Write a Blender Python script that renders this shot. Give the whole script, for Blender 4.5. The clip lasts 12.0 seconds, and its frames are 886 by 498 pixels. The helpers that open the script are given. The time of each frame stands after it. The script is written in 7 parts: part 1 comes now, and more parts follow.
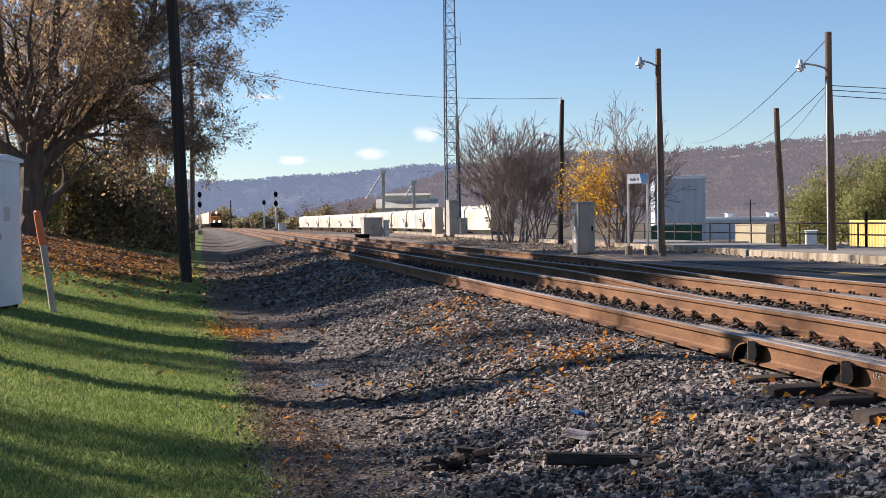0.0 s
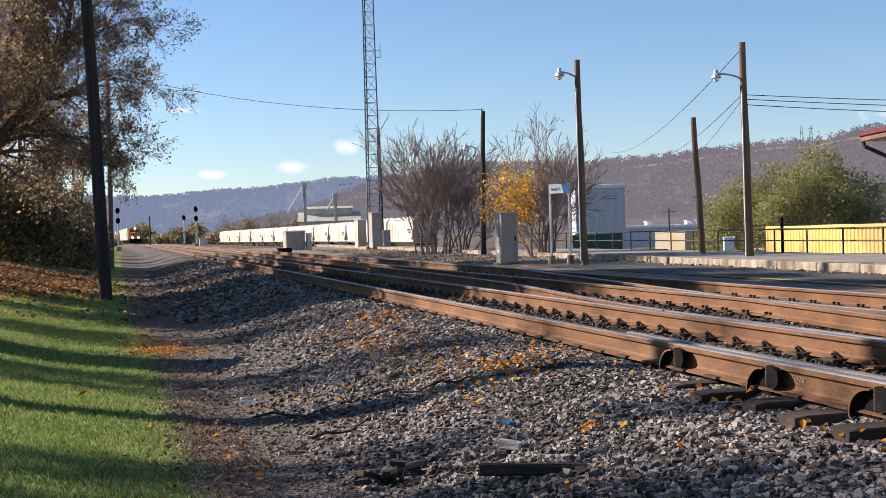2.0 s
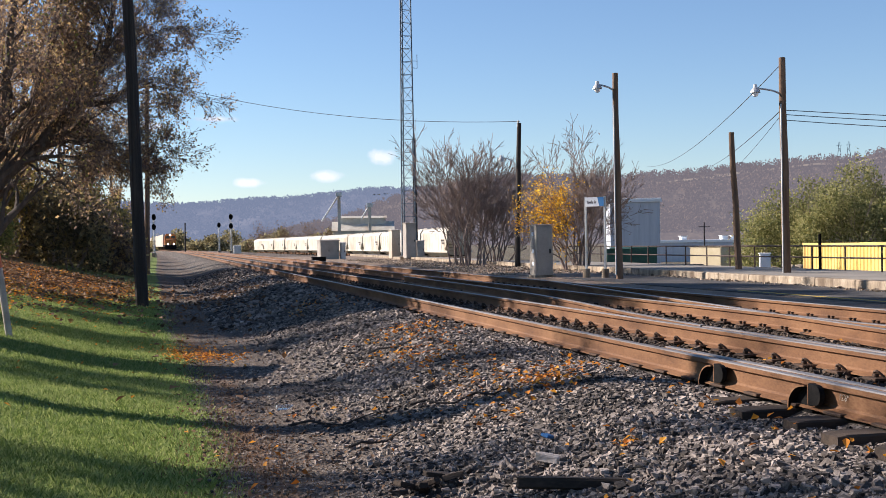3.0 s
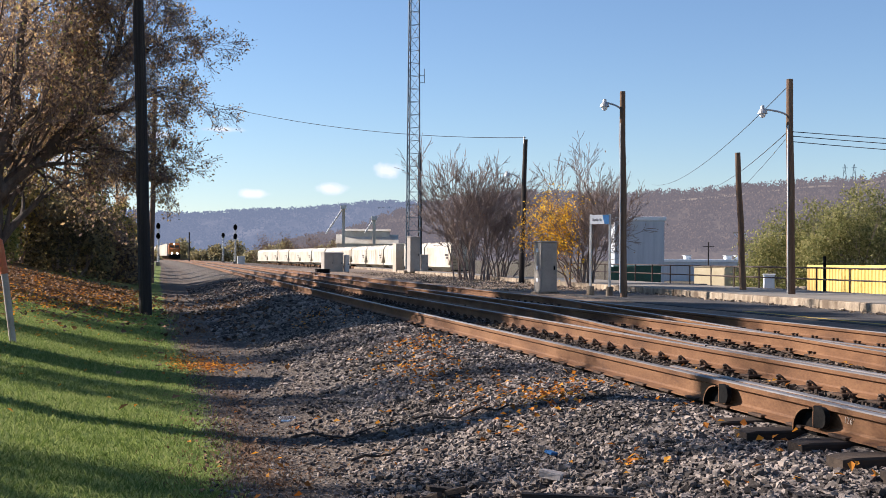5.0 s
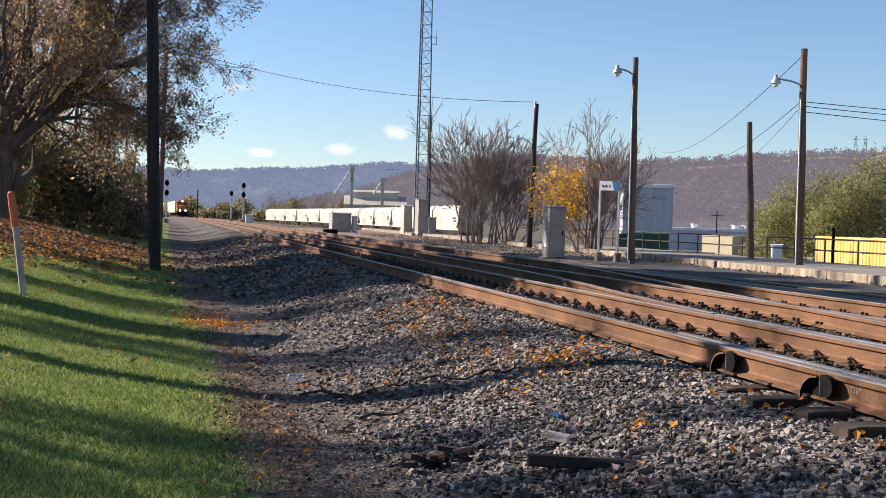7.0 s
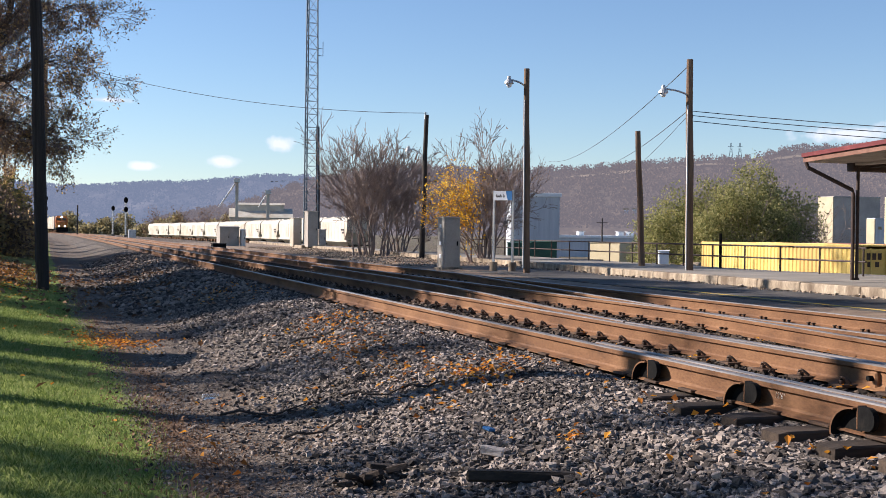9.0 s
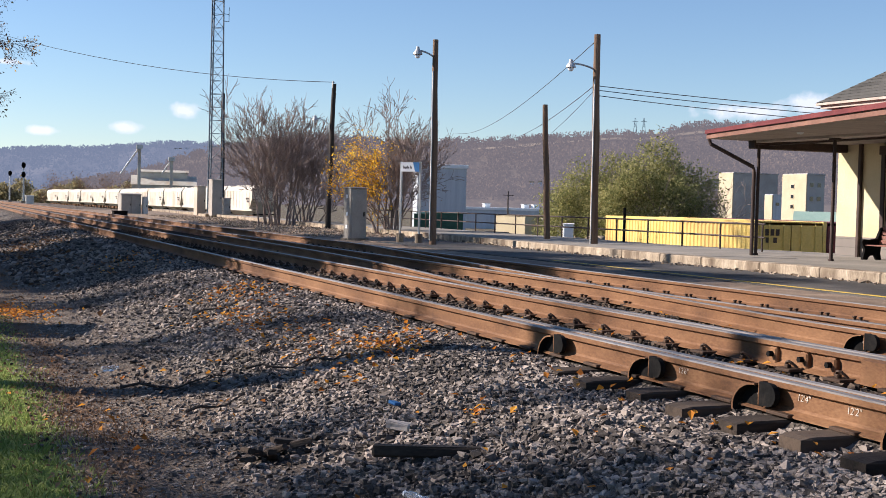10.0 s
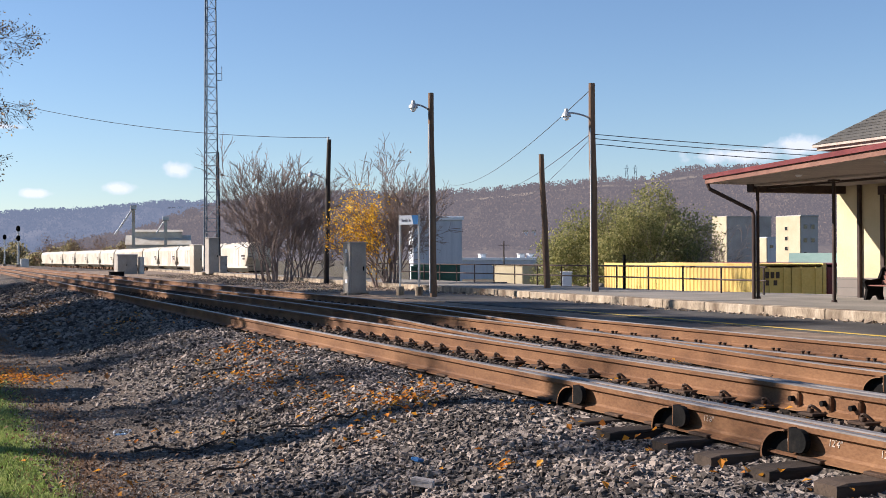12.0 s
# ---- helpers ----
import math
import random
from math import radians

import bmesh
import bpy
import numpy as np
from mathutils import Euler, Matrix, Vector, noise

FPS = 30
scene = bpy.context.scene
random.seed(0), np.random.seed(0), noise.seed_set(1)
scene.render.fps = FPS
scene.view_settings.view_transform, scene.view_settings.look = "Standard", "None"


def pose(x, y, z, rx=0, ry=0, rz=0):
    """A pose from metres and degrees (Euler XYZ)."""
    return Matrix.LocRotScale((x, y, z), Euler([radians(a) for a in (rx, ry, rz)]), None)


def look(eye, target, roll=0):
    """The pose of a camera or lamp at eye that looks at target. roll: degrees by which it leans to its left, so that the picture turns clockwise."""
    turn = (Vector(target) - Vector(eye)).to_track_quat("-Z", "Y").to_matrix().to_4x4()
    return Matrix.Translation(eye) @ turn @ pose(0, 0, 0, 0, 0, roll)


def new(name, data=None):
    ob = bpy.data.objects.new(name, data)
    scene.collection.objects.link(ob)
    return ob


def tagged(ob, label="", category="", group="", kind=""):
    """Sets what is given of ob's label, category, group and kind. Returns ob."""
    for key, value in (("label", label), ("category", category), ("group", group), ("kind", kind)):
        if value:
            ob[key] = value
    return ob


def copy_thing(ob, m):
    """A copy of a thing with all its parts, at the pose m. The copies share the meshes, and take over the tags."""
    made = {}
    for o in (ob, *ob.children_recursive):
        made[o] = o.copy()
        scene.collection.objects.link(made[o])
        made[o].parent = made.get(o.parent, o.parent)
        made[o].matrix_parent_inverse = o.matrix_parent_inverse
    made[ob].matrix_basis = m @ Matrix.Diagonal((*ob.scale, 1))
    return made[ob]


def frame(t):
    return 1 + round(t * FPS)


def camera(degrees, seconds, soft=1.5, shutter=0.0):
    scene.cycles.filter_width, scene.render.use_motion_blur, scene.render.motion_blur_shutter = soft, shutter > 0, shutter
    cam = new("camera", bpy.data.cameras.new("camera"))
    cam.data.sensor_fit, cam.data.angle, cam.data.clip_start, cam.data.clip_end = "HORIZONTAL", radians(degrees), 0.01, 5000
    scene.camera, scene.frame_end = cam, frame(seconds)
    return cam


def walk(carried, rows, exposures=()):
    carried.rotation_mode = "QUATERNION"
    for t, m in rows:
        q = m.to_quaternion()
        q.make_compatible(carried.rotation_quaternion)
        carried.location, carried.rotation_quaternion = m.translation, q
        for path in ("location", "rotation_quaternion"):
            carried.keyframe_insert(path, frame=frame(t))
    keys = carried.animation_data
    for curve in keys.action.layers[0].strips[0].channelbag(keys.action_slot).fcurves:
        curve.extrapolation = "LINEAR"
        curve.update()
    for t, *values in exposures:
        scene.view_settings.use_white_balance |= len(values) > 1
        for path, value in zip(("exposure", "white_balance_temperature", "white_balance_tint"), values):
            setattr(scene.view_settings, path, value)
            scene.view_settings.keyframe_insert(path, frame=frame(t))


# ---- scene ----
cam = camera(40.15, 12.0, soft=0.7)
PATH = [
    (0, pose(0.000, -0.000, 0.900, 88.70, 0.80, -10.50)),
    (0.5, pose(-0.035, 0.028, 0.899, 89.09, 1.34, -10.61)),
    (1, pose(-0.064, 0.032, 0.907, 89.26, 1.34, -11.99)),
    (1.5, pose(-0.026, 0.003, 0.900, 88.86, 1.07, -13.23)),
    (2, pose(-0.038, 0.012, 0.905, 89.18, 1.70, -14.17)),
    (2.5, pose(-0.060, 0.040, 0.902, 89.70, 1.32, -13.77)),
    (3, pose(-0.084, 0.031, 0.905, 89.74, 0.79, -12.60)),
    (5, pose(-0.110, 0.032, 0.905, 90.43, -0.35, -12.43)),
    (5.5, pose(-0.125, 0.019, 0.910, 90.56, -0.80, -12.43)),
    (6, pose(-0.130, 0.005, 0.901, 90.69, -0.47, -12.25)),
    (6.5, pose(-0.142, 0.004, 0.895, 89.77, -1.36, -11.92)),
    (8.5, pose(-0.219, 0.041, 0.901, 87.62, -1.90, -12.75)),
    (9, pose(-0.412, 0.098, 0.923, 89.28, -0.64, -17.45)),
    (9.5, pose(-0.407, 0.163, 0.932, 87.82, -1.28, -19.51)),
    (10, pose(-0.394, 0.184, 0.935, 87.98, -1.41, -21.87)),
    (10.5, pose(-0.458, 0.265, 0.931, 88.39, 0.67, -24.76)),
    (11, pose(-0.521, 0.283, 0.934, 89.09, -0.91, -23.45)),
    (11.5, pose(-0.520, 0.283, 0.934, 89.65, -1.08, -23.23)),
    (12, pose(-0.522, 0.274, 0.946, 90.42, 0.20, -22.13)),
]
walk(cam, PATH, [(0, 1.03, 6400, 16), (9, 1.03, 6400, 16), (12, 0.98, 6400, 16)])

# ---- world and sun ----
SUN_FROM = Vector((-0.85, 0.53, 0.0)).normalized()
SUN_ELEV = radians(28)
world = bpy.data.worlds.new("world")
scene.world = world
world.use_nodes = True
wn = world.node_tree.nodes
sky = wn.new("ShaderNodeTexSky")
sky.sky_type = "NISHITA"
sky.sun_disc = False
sky.sun_elevation = SUN_ELEV
sky.sun_rotation = math.atan2(SUN_FROM.x, SUN_FROM.y)
sky.air_density = 1.0
sky.dust_density = 0.0
sky.ozone_density = 4.5
wn["Background"].inputs["Strength"].default_value = 0.069
world.node_tree.links.new(sky.outputs[0], wn["Background"].inputs["Color"])
sun = new("sun", bpy.data.lights.new("sun", "SUN"))
sun.data.energy = 5.0
sun.data.angle = radians(0.53)
sun.data.color = (1.0, 0.91, 0.79)
sun_way = SUN_FROM * math.cos(SUN_ELEV) + Vector((0, 0, math.sin(SUN_ELEV)))
sun.matrix_basis = look((0, 0, 40), Vector((0, 0, 40)) - sun_way)


# ---- materials ----
def ramp_of(nt, fac, stops):
    r = nt.nodes.new("ShaderNodeValToRGB")
    while len(r.color_ramp.elements) < len(stops):
        r.color_ramp.elements.new(0.5)
    for e, (p, c) in zip(r.color_ramp.elements, stops):
        e.position, e.color = p, (*c, 1)
    nt.links.new(fac, r.inputs[0])
    return r.outputs[0]


def noise_of(nt, vec, scale, detail=5, rough=0.6):
    n = nt.nodes.new("ShaderNodeTexNoise")
    n.inputs["Scale"].default_value, n.inputs["Detail"].default_value = scale, detail
    n.inputs["Roughness"].default_value = rough
    nt.links.new(vec, n.inputs["Vector"])
    return n.outputs["Fac"]


def mixed(nt, fac, a, b, mode="MIX"):
    m = nt.nodes.new("ShaderNodeMix")
    m.data_type, m.blend_type = "RGBA", mode
    for sock, val in ((m.inputs[0], fac), (m.inputs[6], a), (m.inputs[7], b)):
        if isinstance(val, (int, float)):
            sock.default_value = val
        elif isinstance(val, tuple):
            sock.default_value = (*val, 1)
        else:
            nt.links.new(val, sock)
    return m.outputs[2]


def surface(name, stops, scale=3.0, fine=40.0, rough=0.8, metal=0.0, bump=0.3, stretch=(1, 1, 1), rand=0.0,
            island=False, spec=0.3, local=False, stain=None, depth=0.02):
    """A two-scale procedural surface in real-world size."""
    m = bpy.data.materials.new(name)
    m.use_nodes = True
    nt = m.node_tree
    bsdf = nt.nodes["Principled BSDF"]
    bsdf.inputs["Roughness"].default_value, bsdf.inputs["Metallic"].default_value = rough, metal
    bsdf.inputs["Specular IOR Level"].default_value = spec
    if local:
        vec = nt.nodes.new("ShaderNodeTexCoord").outputs["Object"]
    else:
        vec = nt.nodes.new("ShaderNodeNewGeometry").outputs["Position"]
    mp = nt.nodes.new("ShaderNodeMapping")
    mp.inputs["Scale"].default_value = stretch
    nt.links.new(vec, mp.inputs["Vector"])
    vec = mp.outputs[0]
    coarse, grain = noise_of(nt, vec, scale), noise_of(nt, vec, fine, 3)
    add = nt.nodes.new("ShaderNodeMath")
    add.operation = "MULTIPLY_ADD"
    nt.links.new(grain, add.inputs[0])
    add.inputs[1].default_value = 0.5
    sub = nt.nodes.new("ShaderNodeMath")
    sub.operation = "MULTIPLY_ADD"
    nt.links.new(coarse, sub.inputs[0])
    sub.inputs[1].default_value, sub.inputs[2].default_value = 0.9, -0.2
    nt.links.new(sub.outputs[0], add.inputs[2])
    fac = add.outputs[0]
    if rand:
        src = nt.nodes.new("ShaderNodeNewGeometry").outputs["Random Per Island"] if island else nt.nodes.new("ShaderNodeObjectInfo").outputs["Random"]
        r = nt.nodes.new("ShaderNodeMath")
        r.operation = "MULTIPLY_ADD"
        nt.links.new(src, r.inputs[0])
        r.inputs[1].default_value = rand
        off = nt.nodes.new("ShaderNodeMath")
        off.operation = "ADD"
        nt.links.new(fac, off.inputs[0])
        off.inputs[1].default_value = -rand / 2
        nt.links.new(off.outputs[0], r.inputs[2])
        fac = r.outputs[0]
    col = ramp_of(nt, fac, stops)
    if stain:
        s = ramp_of(nt, noise_of(nt, vec, scale * 0.35, 6), [(0.48, (0, 0, 0)), (0.62, (1, 1, 1))])
        col = mixed(nt, s, col, stain)
    nt.links.new(col, bsdf.inputs["Base Color"])
    if bump:
        b = nt.nodes.new("ShaderNodeBump")
        b.inputs["Strength"].default_value, b.inputs["Distance"].default_value = bump, depth
        nt.links.new(grain, b.inputs["Height"])
        nt.links.new(b.outputs[0], bsdf.inputs["Normal"])
    return m


def three(a, b, c):
    return [(0.25, a), (0.5, b), (0.75, c)]


M_STONE = surface("ballast_stone", three((0.03, 0.025, 0.022), (0.125, 0.104, 0.09), (0.33, 0.275, 0.235)), 1.2, 60, 0.9, rand=0.55, island=True, bump=0.5, depth=0.006)
M_PEBBLE = surface("ballast_stone_single", three((0.03, 0.025, 0.022), (0.125, 0.104, 0.09), (0.33, 0.275, 0.235)), 1.2, 60, 0.9, rand=0.55, bump=0.5, depth=0.006)
M_STONE_RUST = surface("rust_stained_ballast", three((0.018, 0.013, 0.010), (0.055, 0.040, 0.030), (0.16, 0.115, 0.083)), 1.2, 60, 0.95, rand=0.55, island=True, bump=0.5, depth=0.006)
M_RUST = surface("rusty_rail_steel", three((0.06, 0.027, 0.013), (0.15, 0.071, 0.032), (0.24, 0.126, 0.06)), 2.5, 70, 0.75, 0.1, bump=0.3, depth=0.003, stretch=(1, 0.4, 1))
M_DARKRUST = surface("dark_oily_rust", three((0.022, 0.014, 0.010), (0.055, 0.032, 0.020), (0.12, 0.068, 0.04)), 4, 70, 0.7, 0.1, bump=0.3, depth=0.003)
M_CHALK = surface("chalk_strokes", three((0.22, 0.15, 0.10), (0.40, 0.33, 0.27), (0.60, 0.56, 0.51)), 30, 120, 0.95, bump=0.0)
M_HEAD = surface("worn_running_steel", three((0.11, 0.09, 0.075), (0.22, 0.195, 0.175), (0.34, 0.32, 0.305)), 3, 50, 0.5, 0.4, bump=0.08, depth=0.002, stretch=(1, 0.08, 1))
M_TIE = surface("weathered_tie_timber", three((0.012, 0.009, 0.007), (0.032, 0.023, 0.017), (0.075, 0.053, 0.038)), 4, 60, 0.9, rand=0.35, bump=0.6, stretch=(0.12, 1, 1), depth=0.008)
M_BLACK = surface("black_steel", three((0.004, 0.004, 0.0045), (0.009, 0.009, 0.009), (0.02, 0.017, 0.015)), 8, 60, 0.9, 0.0, spec=0.08, bump=0.1)
M_CASE = surface("dull_grey_case_steel", three((0.25, 0.225, 0.195), (0.33, 0.30, 0.262), (0.41, 0.37, 0.325)), 1.5, 30, 0.6, 0.15, bump=0.05)
M_POLE = surface("creosoted_pole", three((0.085, 0.05, 0.032), (0.16, 0.10, 0.064), (0.25, 0.17, 0.115)), 2, 40, 0.85, bump=0.6, stretch=(6, 6, 0.25), depth=0.012)
M_POLE_DARK = surface("dark_creosoted_pole", three((0.018, 0.014, 0.012), (0.035, 0.028, 0.024), (0.065, 0.05, 0.04)), 2, 40, 0.85, bump=0.6, stretch=(6, 6, 0.25), depth=0.012)
M_CONC = surface("weathered_concrete", three((0.12, 0.09, 0.062), (0.31, 0.25, 0.18), (0.50, 0.42, 0.32)), 2.6, 26, 0.9, bump=0.9, stretch=(1.4, 1.4, 0.5), stain=(0.13, 0.095, 0.066), depth=0.01)
M_ASPH = surface("old_asphalt", three((0.03, 0.028, 0.027), (0.062, 0.057, 0.053), (0.13, 0.118, 0.105)), 0.8, 90, 0.9, bump=0.4, depth=0.006)
M_PAVE = surface("platform_paving", three((0.15, 0.135, 0.115), (0.22, 0.20, 0.172), (0.31, 0.28, 0.24)), 0.7, 60, 0.9, bump=0.2, depth=0.004)
M_GRIT = surface("pale_brown_grit", three((0.12, 0.09, 0.065), (0.28, 0.215, 0.155), (0.50, 0.40, 0.30)), 1.2, 50, 0.95, rand=0.55, island=True, bump=0.4, depth=0.006)
M_DIRTSTRIP = surface("dusty_track_edge", three((0.09, 0.065, 0.046), (0.20, 0.145, 0.103), (0.34, 0.255, 0.185)), 1.5, 50, 0.95, bump=0.5)
M_YELLOW = surface("worn_yellow_paint", three((0.30, 0.25, 0.14), (0.55, 0.38, 0.06), (0.66, 0.45, 0.05)), 3, 60, 0.8, bump=0.2, depth=0.003)
M_SILVER = surface("galvanised_cabinet_steel", three((0.36, 0.36, 0.36), (0.48, 0.48, 0.47), (0.58, 0.58, 0.57)), 1.5, 30, 0.45, 0.45, bump=0.05)
M_CREAMSTEEL = surface("cream_painted_steel", three((0.42, 0.385, 0.31), (0.53, 0.49, 0.41), (0.62, 0.58, 0.50)), 0.5, 8, 0.55, stain=(0.42, 0.35, 0.27), bump=0.05)
M_WHITE = surface("white_painted_steel", three((0.62, 0.65, 0.68), (0.74, 0.76, 0.78), (0.82, 0.83, 0.84)), 1.2, 20, 0.5, bump=0.05)
M_GREYWALL = surface("pale_metal_siding", three((0.36, 0.385, 0.425), (0.45, 0.475, 0.515), (0.52, 0.545, 0.575)), 0.4, 6, 0.6, bump=0.1, stretch=(8, 8, 0.4))
M_CREAMWALL = surface("cream_painted_brick", three((0.42, 0.35, 0.215), (0.51, 0.435, 0.285), (0.59, 0.515, 0.36)), 1.0, 30, 0.8, bump=0.2, depth=0.006)
M_BROWN = surface("dark_brown_trim_paint", three((0.028, 0.018, 0.016), (0.05, 0.032, 0.027), (0.085, 0.055, 0.045)), 3, 40, 0.6, bump=0.1)
M_FASCIA = surface("rust_red_fascia_paint", three((0.12, 0.058, 0.042), (0.19, 0.095, 0.068), (0.26, 0.14, 0.10)), 2, 40, 0.65, bump=0.1)
M_REDROOF = surface("red_roof_sheet", three((0.075, 0.014, 0.015), (0.13, 0.026, 0.027), (0.20, 0.05, 0.048)), 1.2, 25, 0.6, bump=0.15)
M_SHINGLE = surface("grey_roof_shingle", three((0.05, 0.048, 0.043), (0.08, 0.077, 0.07), (0.125, 0.118, 0.107)), 0.8, 40, 0.9, bump=0.3, rand=0.12, island=True)
M_SOFFIT = surface("brown_soffit_boards", three((0.32, 0.28, 0.25), (0.44, 0.385, 0.345), (0.54, 0.47, 0.42)), 1.2, 25, 0.8, bump=0.2, stretch=(0.3, 4, 4))
M_YCONT = surface("yellow_container_paint", three((0.55, 0.38, 0.10), (0.70, 0.51, 0.15), (0.76, 0.58, 0.22)), 0.8, 14, 0.55, stain=(0.50, 0.33, 0.11), bump=0.05)
M_MAROON = surface("maroon_container_paint", three((0.10, 0.025, 0.03), (0.17, 0.04, 0.045), (0.22, 0.07, 0.07)), 1, 14, 0.6, bump=0.05)
M_BARK = surface("grey_brown_bark", three((0.06, 0.048, 0.04), (0.11, 0.088, 0.072), (0.19, 0.155, 0.125)), 2, 30, 0.95, bump=0.8, stretch=(3, 3, 0.6), depth=0.03)
M_TWIG = surface("bare_twig_bark", three((0.125, 0.096, 0.085), (0.22, 0.17, 0.148), (0.32, 0.25, 0.215)), 2, 30, 0.95, bump=0.0)
def pane_material():
    m = bpy.data.materials.new("window_pane_glass")
    m.use_nodes = True
    nt = m.node_tree
    nt.nodes.remove(nt.nodes["Principled BSDF"])
    tr = nt.nodes.new("ShaderNodeBsdfTransparent")
    tr.inputs["Color"].default_value = (0.82, 0.86, 0.85, 1)
    gl = nt.nodes.new("ShaderNodeBsdfGlossy")
    gl.inputs["Roughness"].default_value = 0.03
    mx = nt.nodes.new("ShaderNodeMixShader")
    mx.inputs[0].default_value = 0.2
    nt.links.new(tr.outputs[0], mx.inputs[1])
    nt.links.new(gl.outputs[0], mx.inputs[2])
    nt.links.new(mx.outputs[0], nt.nodes["Material Output"].inputs["Surface"])
    return m


M_PANE = pane_material()
M_GLASS = surface("dark_window_glass", three((0.012, 0.014, 0.016), (0.02, 0.022, 0.025), (0.03, 0.033, 0.036)), 1, 8, 0.06, bump=0.0, spec=0.6)
M_BENCH = surface("red_brown_bench_wood", three((0.11, 0.05, 0.04), (0.19, 0.085, 0.065), (0.27, 0.13, 0.10)), 3, 40, 0.5, bump=0.2)
M_BLUE = surface("blue_sign_paint", three((0.02, 0.10, 0.26), (0.03, 0.15, 0.36), (0.05, 0.19, 0.42)), 3, 20, 0.5, bump=0)
M_GREENBOX = surface("dark_green_steel", three((0.018, 0.05, 0.035), (0.03, 0.085, 0.06), (0.05, 0.12, 0.085)), 1, 15, 0.6, bump=0.1)
M_ORANGE = surface("orange_plastic_cap", three((0.45, 0.10, 0.04), (0.60, 0.15, 0.06), (0.66, 0.22, 0.10)), 3, 30, 0.55, bump=0.05)
M_POSTWOOD = surface("pale_marker_post", three((0.30, 0.25, 0.21), (0.42, 0.36, 0.31), (0.50, 0.45, 0.40)), 3, 40, 0.8, bump=0.2)
M_WIRE = surface("dark_cable", three((0.03, 0.03, 0.035), (0.05, 0.05, 0.055), (0.08, 0.08, 0.085)), 3, 20, 0.6, bump=0)


def leaf_material(name, a, b, c, trans=0.35):
    m = surface(name, three(a, b, c), 0.5, 6, 0.75, rand=0.8, island=True, bump=0.0, spec=0.25)
    nt = m.node_tree
    bsdf = nt.nodes["Principled BSDF"]
    tl = nt.nodes.new("ShaderNodeBsdfTranslucent")
    nt.links.new(bsdf.inputs["Base Color"].links[0].from_socket, tl.inputs["Color"])
    mx = nt.nodes.new("ShaderNodeMixShader")
    mx.inputs[0].default_value = trans
    nt.links.new(bsdf.outputs[0], mx.inputs[1])
    nt.links.new(tl.outputs[0], mx.inputs[2])
    nt.links.new(mx.outputs[0], nt.nodes["Material Output"].inputs["Surface"])
    return m


M_LEAF_OLIVE = leaf_material("olive_brown_leaves", (0.17, 0.12, 0.095), (0.32, 0.225, 0.16), (0.52, 0.36, 0.17), 0.55)
M_LEAF_GREEN = leaf_material("dull_green_leaves", (0.17, 0.19, 0.06), (0.30, 0.31, 0.10), (0.44, 0.40, 0.14), 0.5)
M_LEAF_GOLD = leaf_material("golden_leaves", (0.55, 0.27, 0.02), (0.74, 0.42, 0.035), (0.82, 0.55, 0.08), 0.6)
M_LEAF_WILLOW = leaf_material("pale_willow_leaves", (0.17, 0.18, 0.065), (0.29, 0.285, 0.11), (0.41, 0.375, 0.165), 0.5)
M_LEAF_DARK = leaf_material("dark_hedge_leaves", (0.10, 0.085, 0.052), (0.20, 0.16, 0.09), (0.34, 0.26, 0.12), 0.5)
M_LEAF_HEDGE = leaf_material("yellowing_hedge_leaves", (0.15, 0.13, 0.06), (0.30, 0.25, 0.10), (0.52, 0.40, 0.12), 0.55)
M_FALLEN = leaf_material("fallen_orange_leaves", (0.34, 0.11, 0.018), (0.60, 0.22, 0.028), (0.72, 0.32, 0.04), 0.35)
M_SCRUB = leaf_material("pale_dry_scrub", (0.16, 0.13, 0.07), (0.28, 0.24, 0.12), (0.40, 0.34, 0.18), 0.4)
M_DRY = leaf_material("dry_brown_litter", (0.10, 0.055, 0.03), (0.18, 0.10, 0.055), (0.28, 0.16, 0.08), 0.15)
M_GRASS = leaf_material("lawn_grass_blades", (0.115, 0.165, 0.036), (0.205, 0.268, 0.07), (0.33, 0.365, 0.125), 0.4)


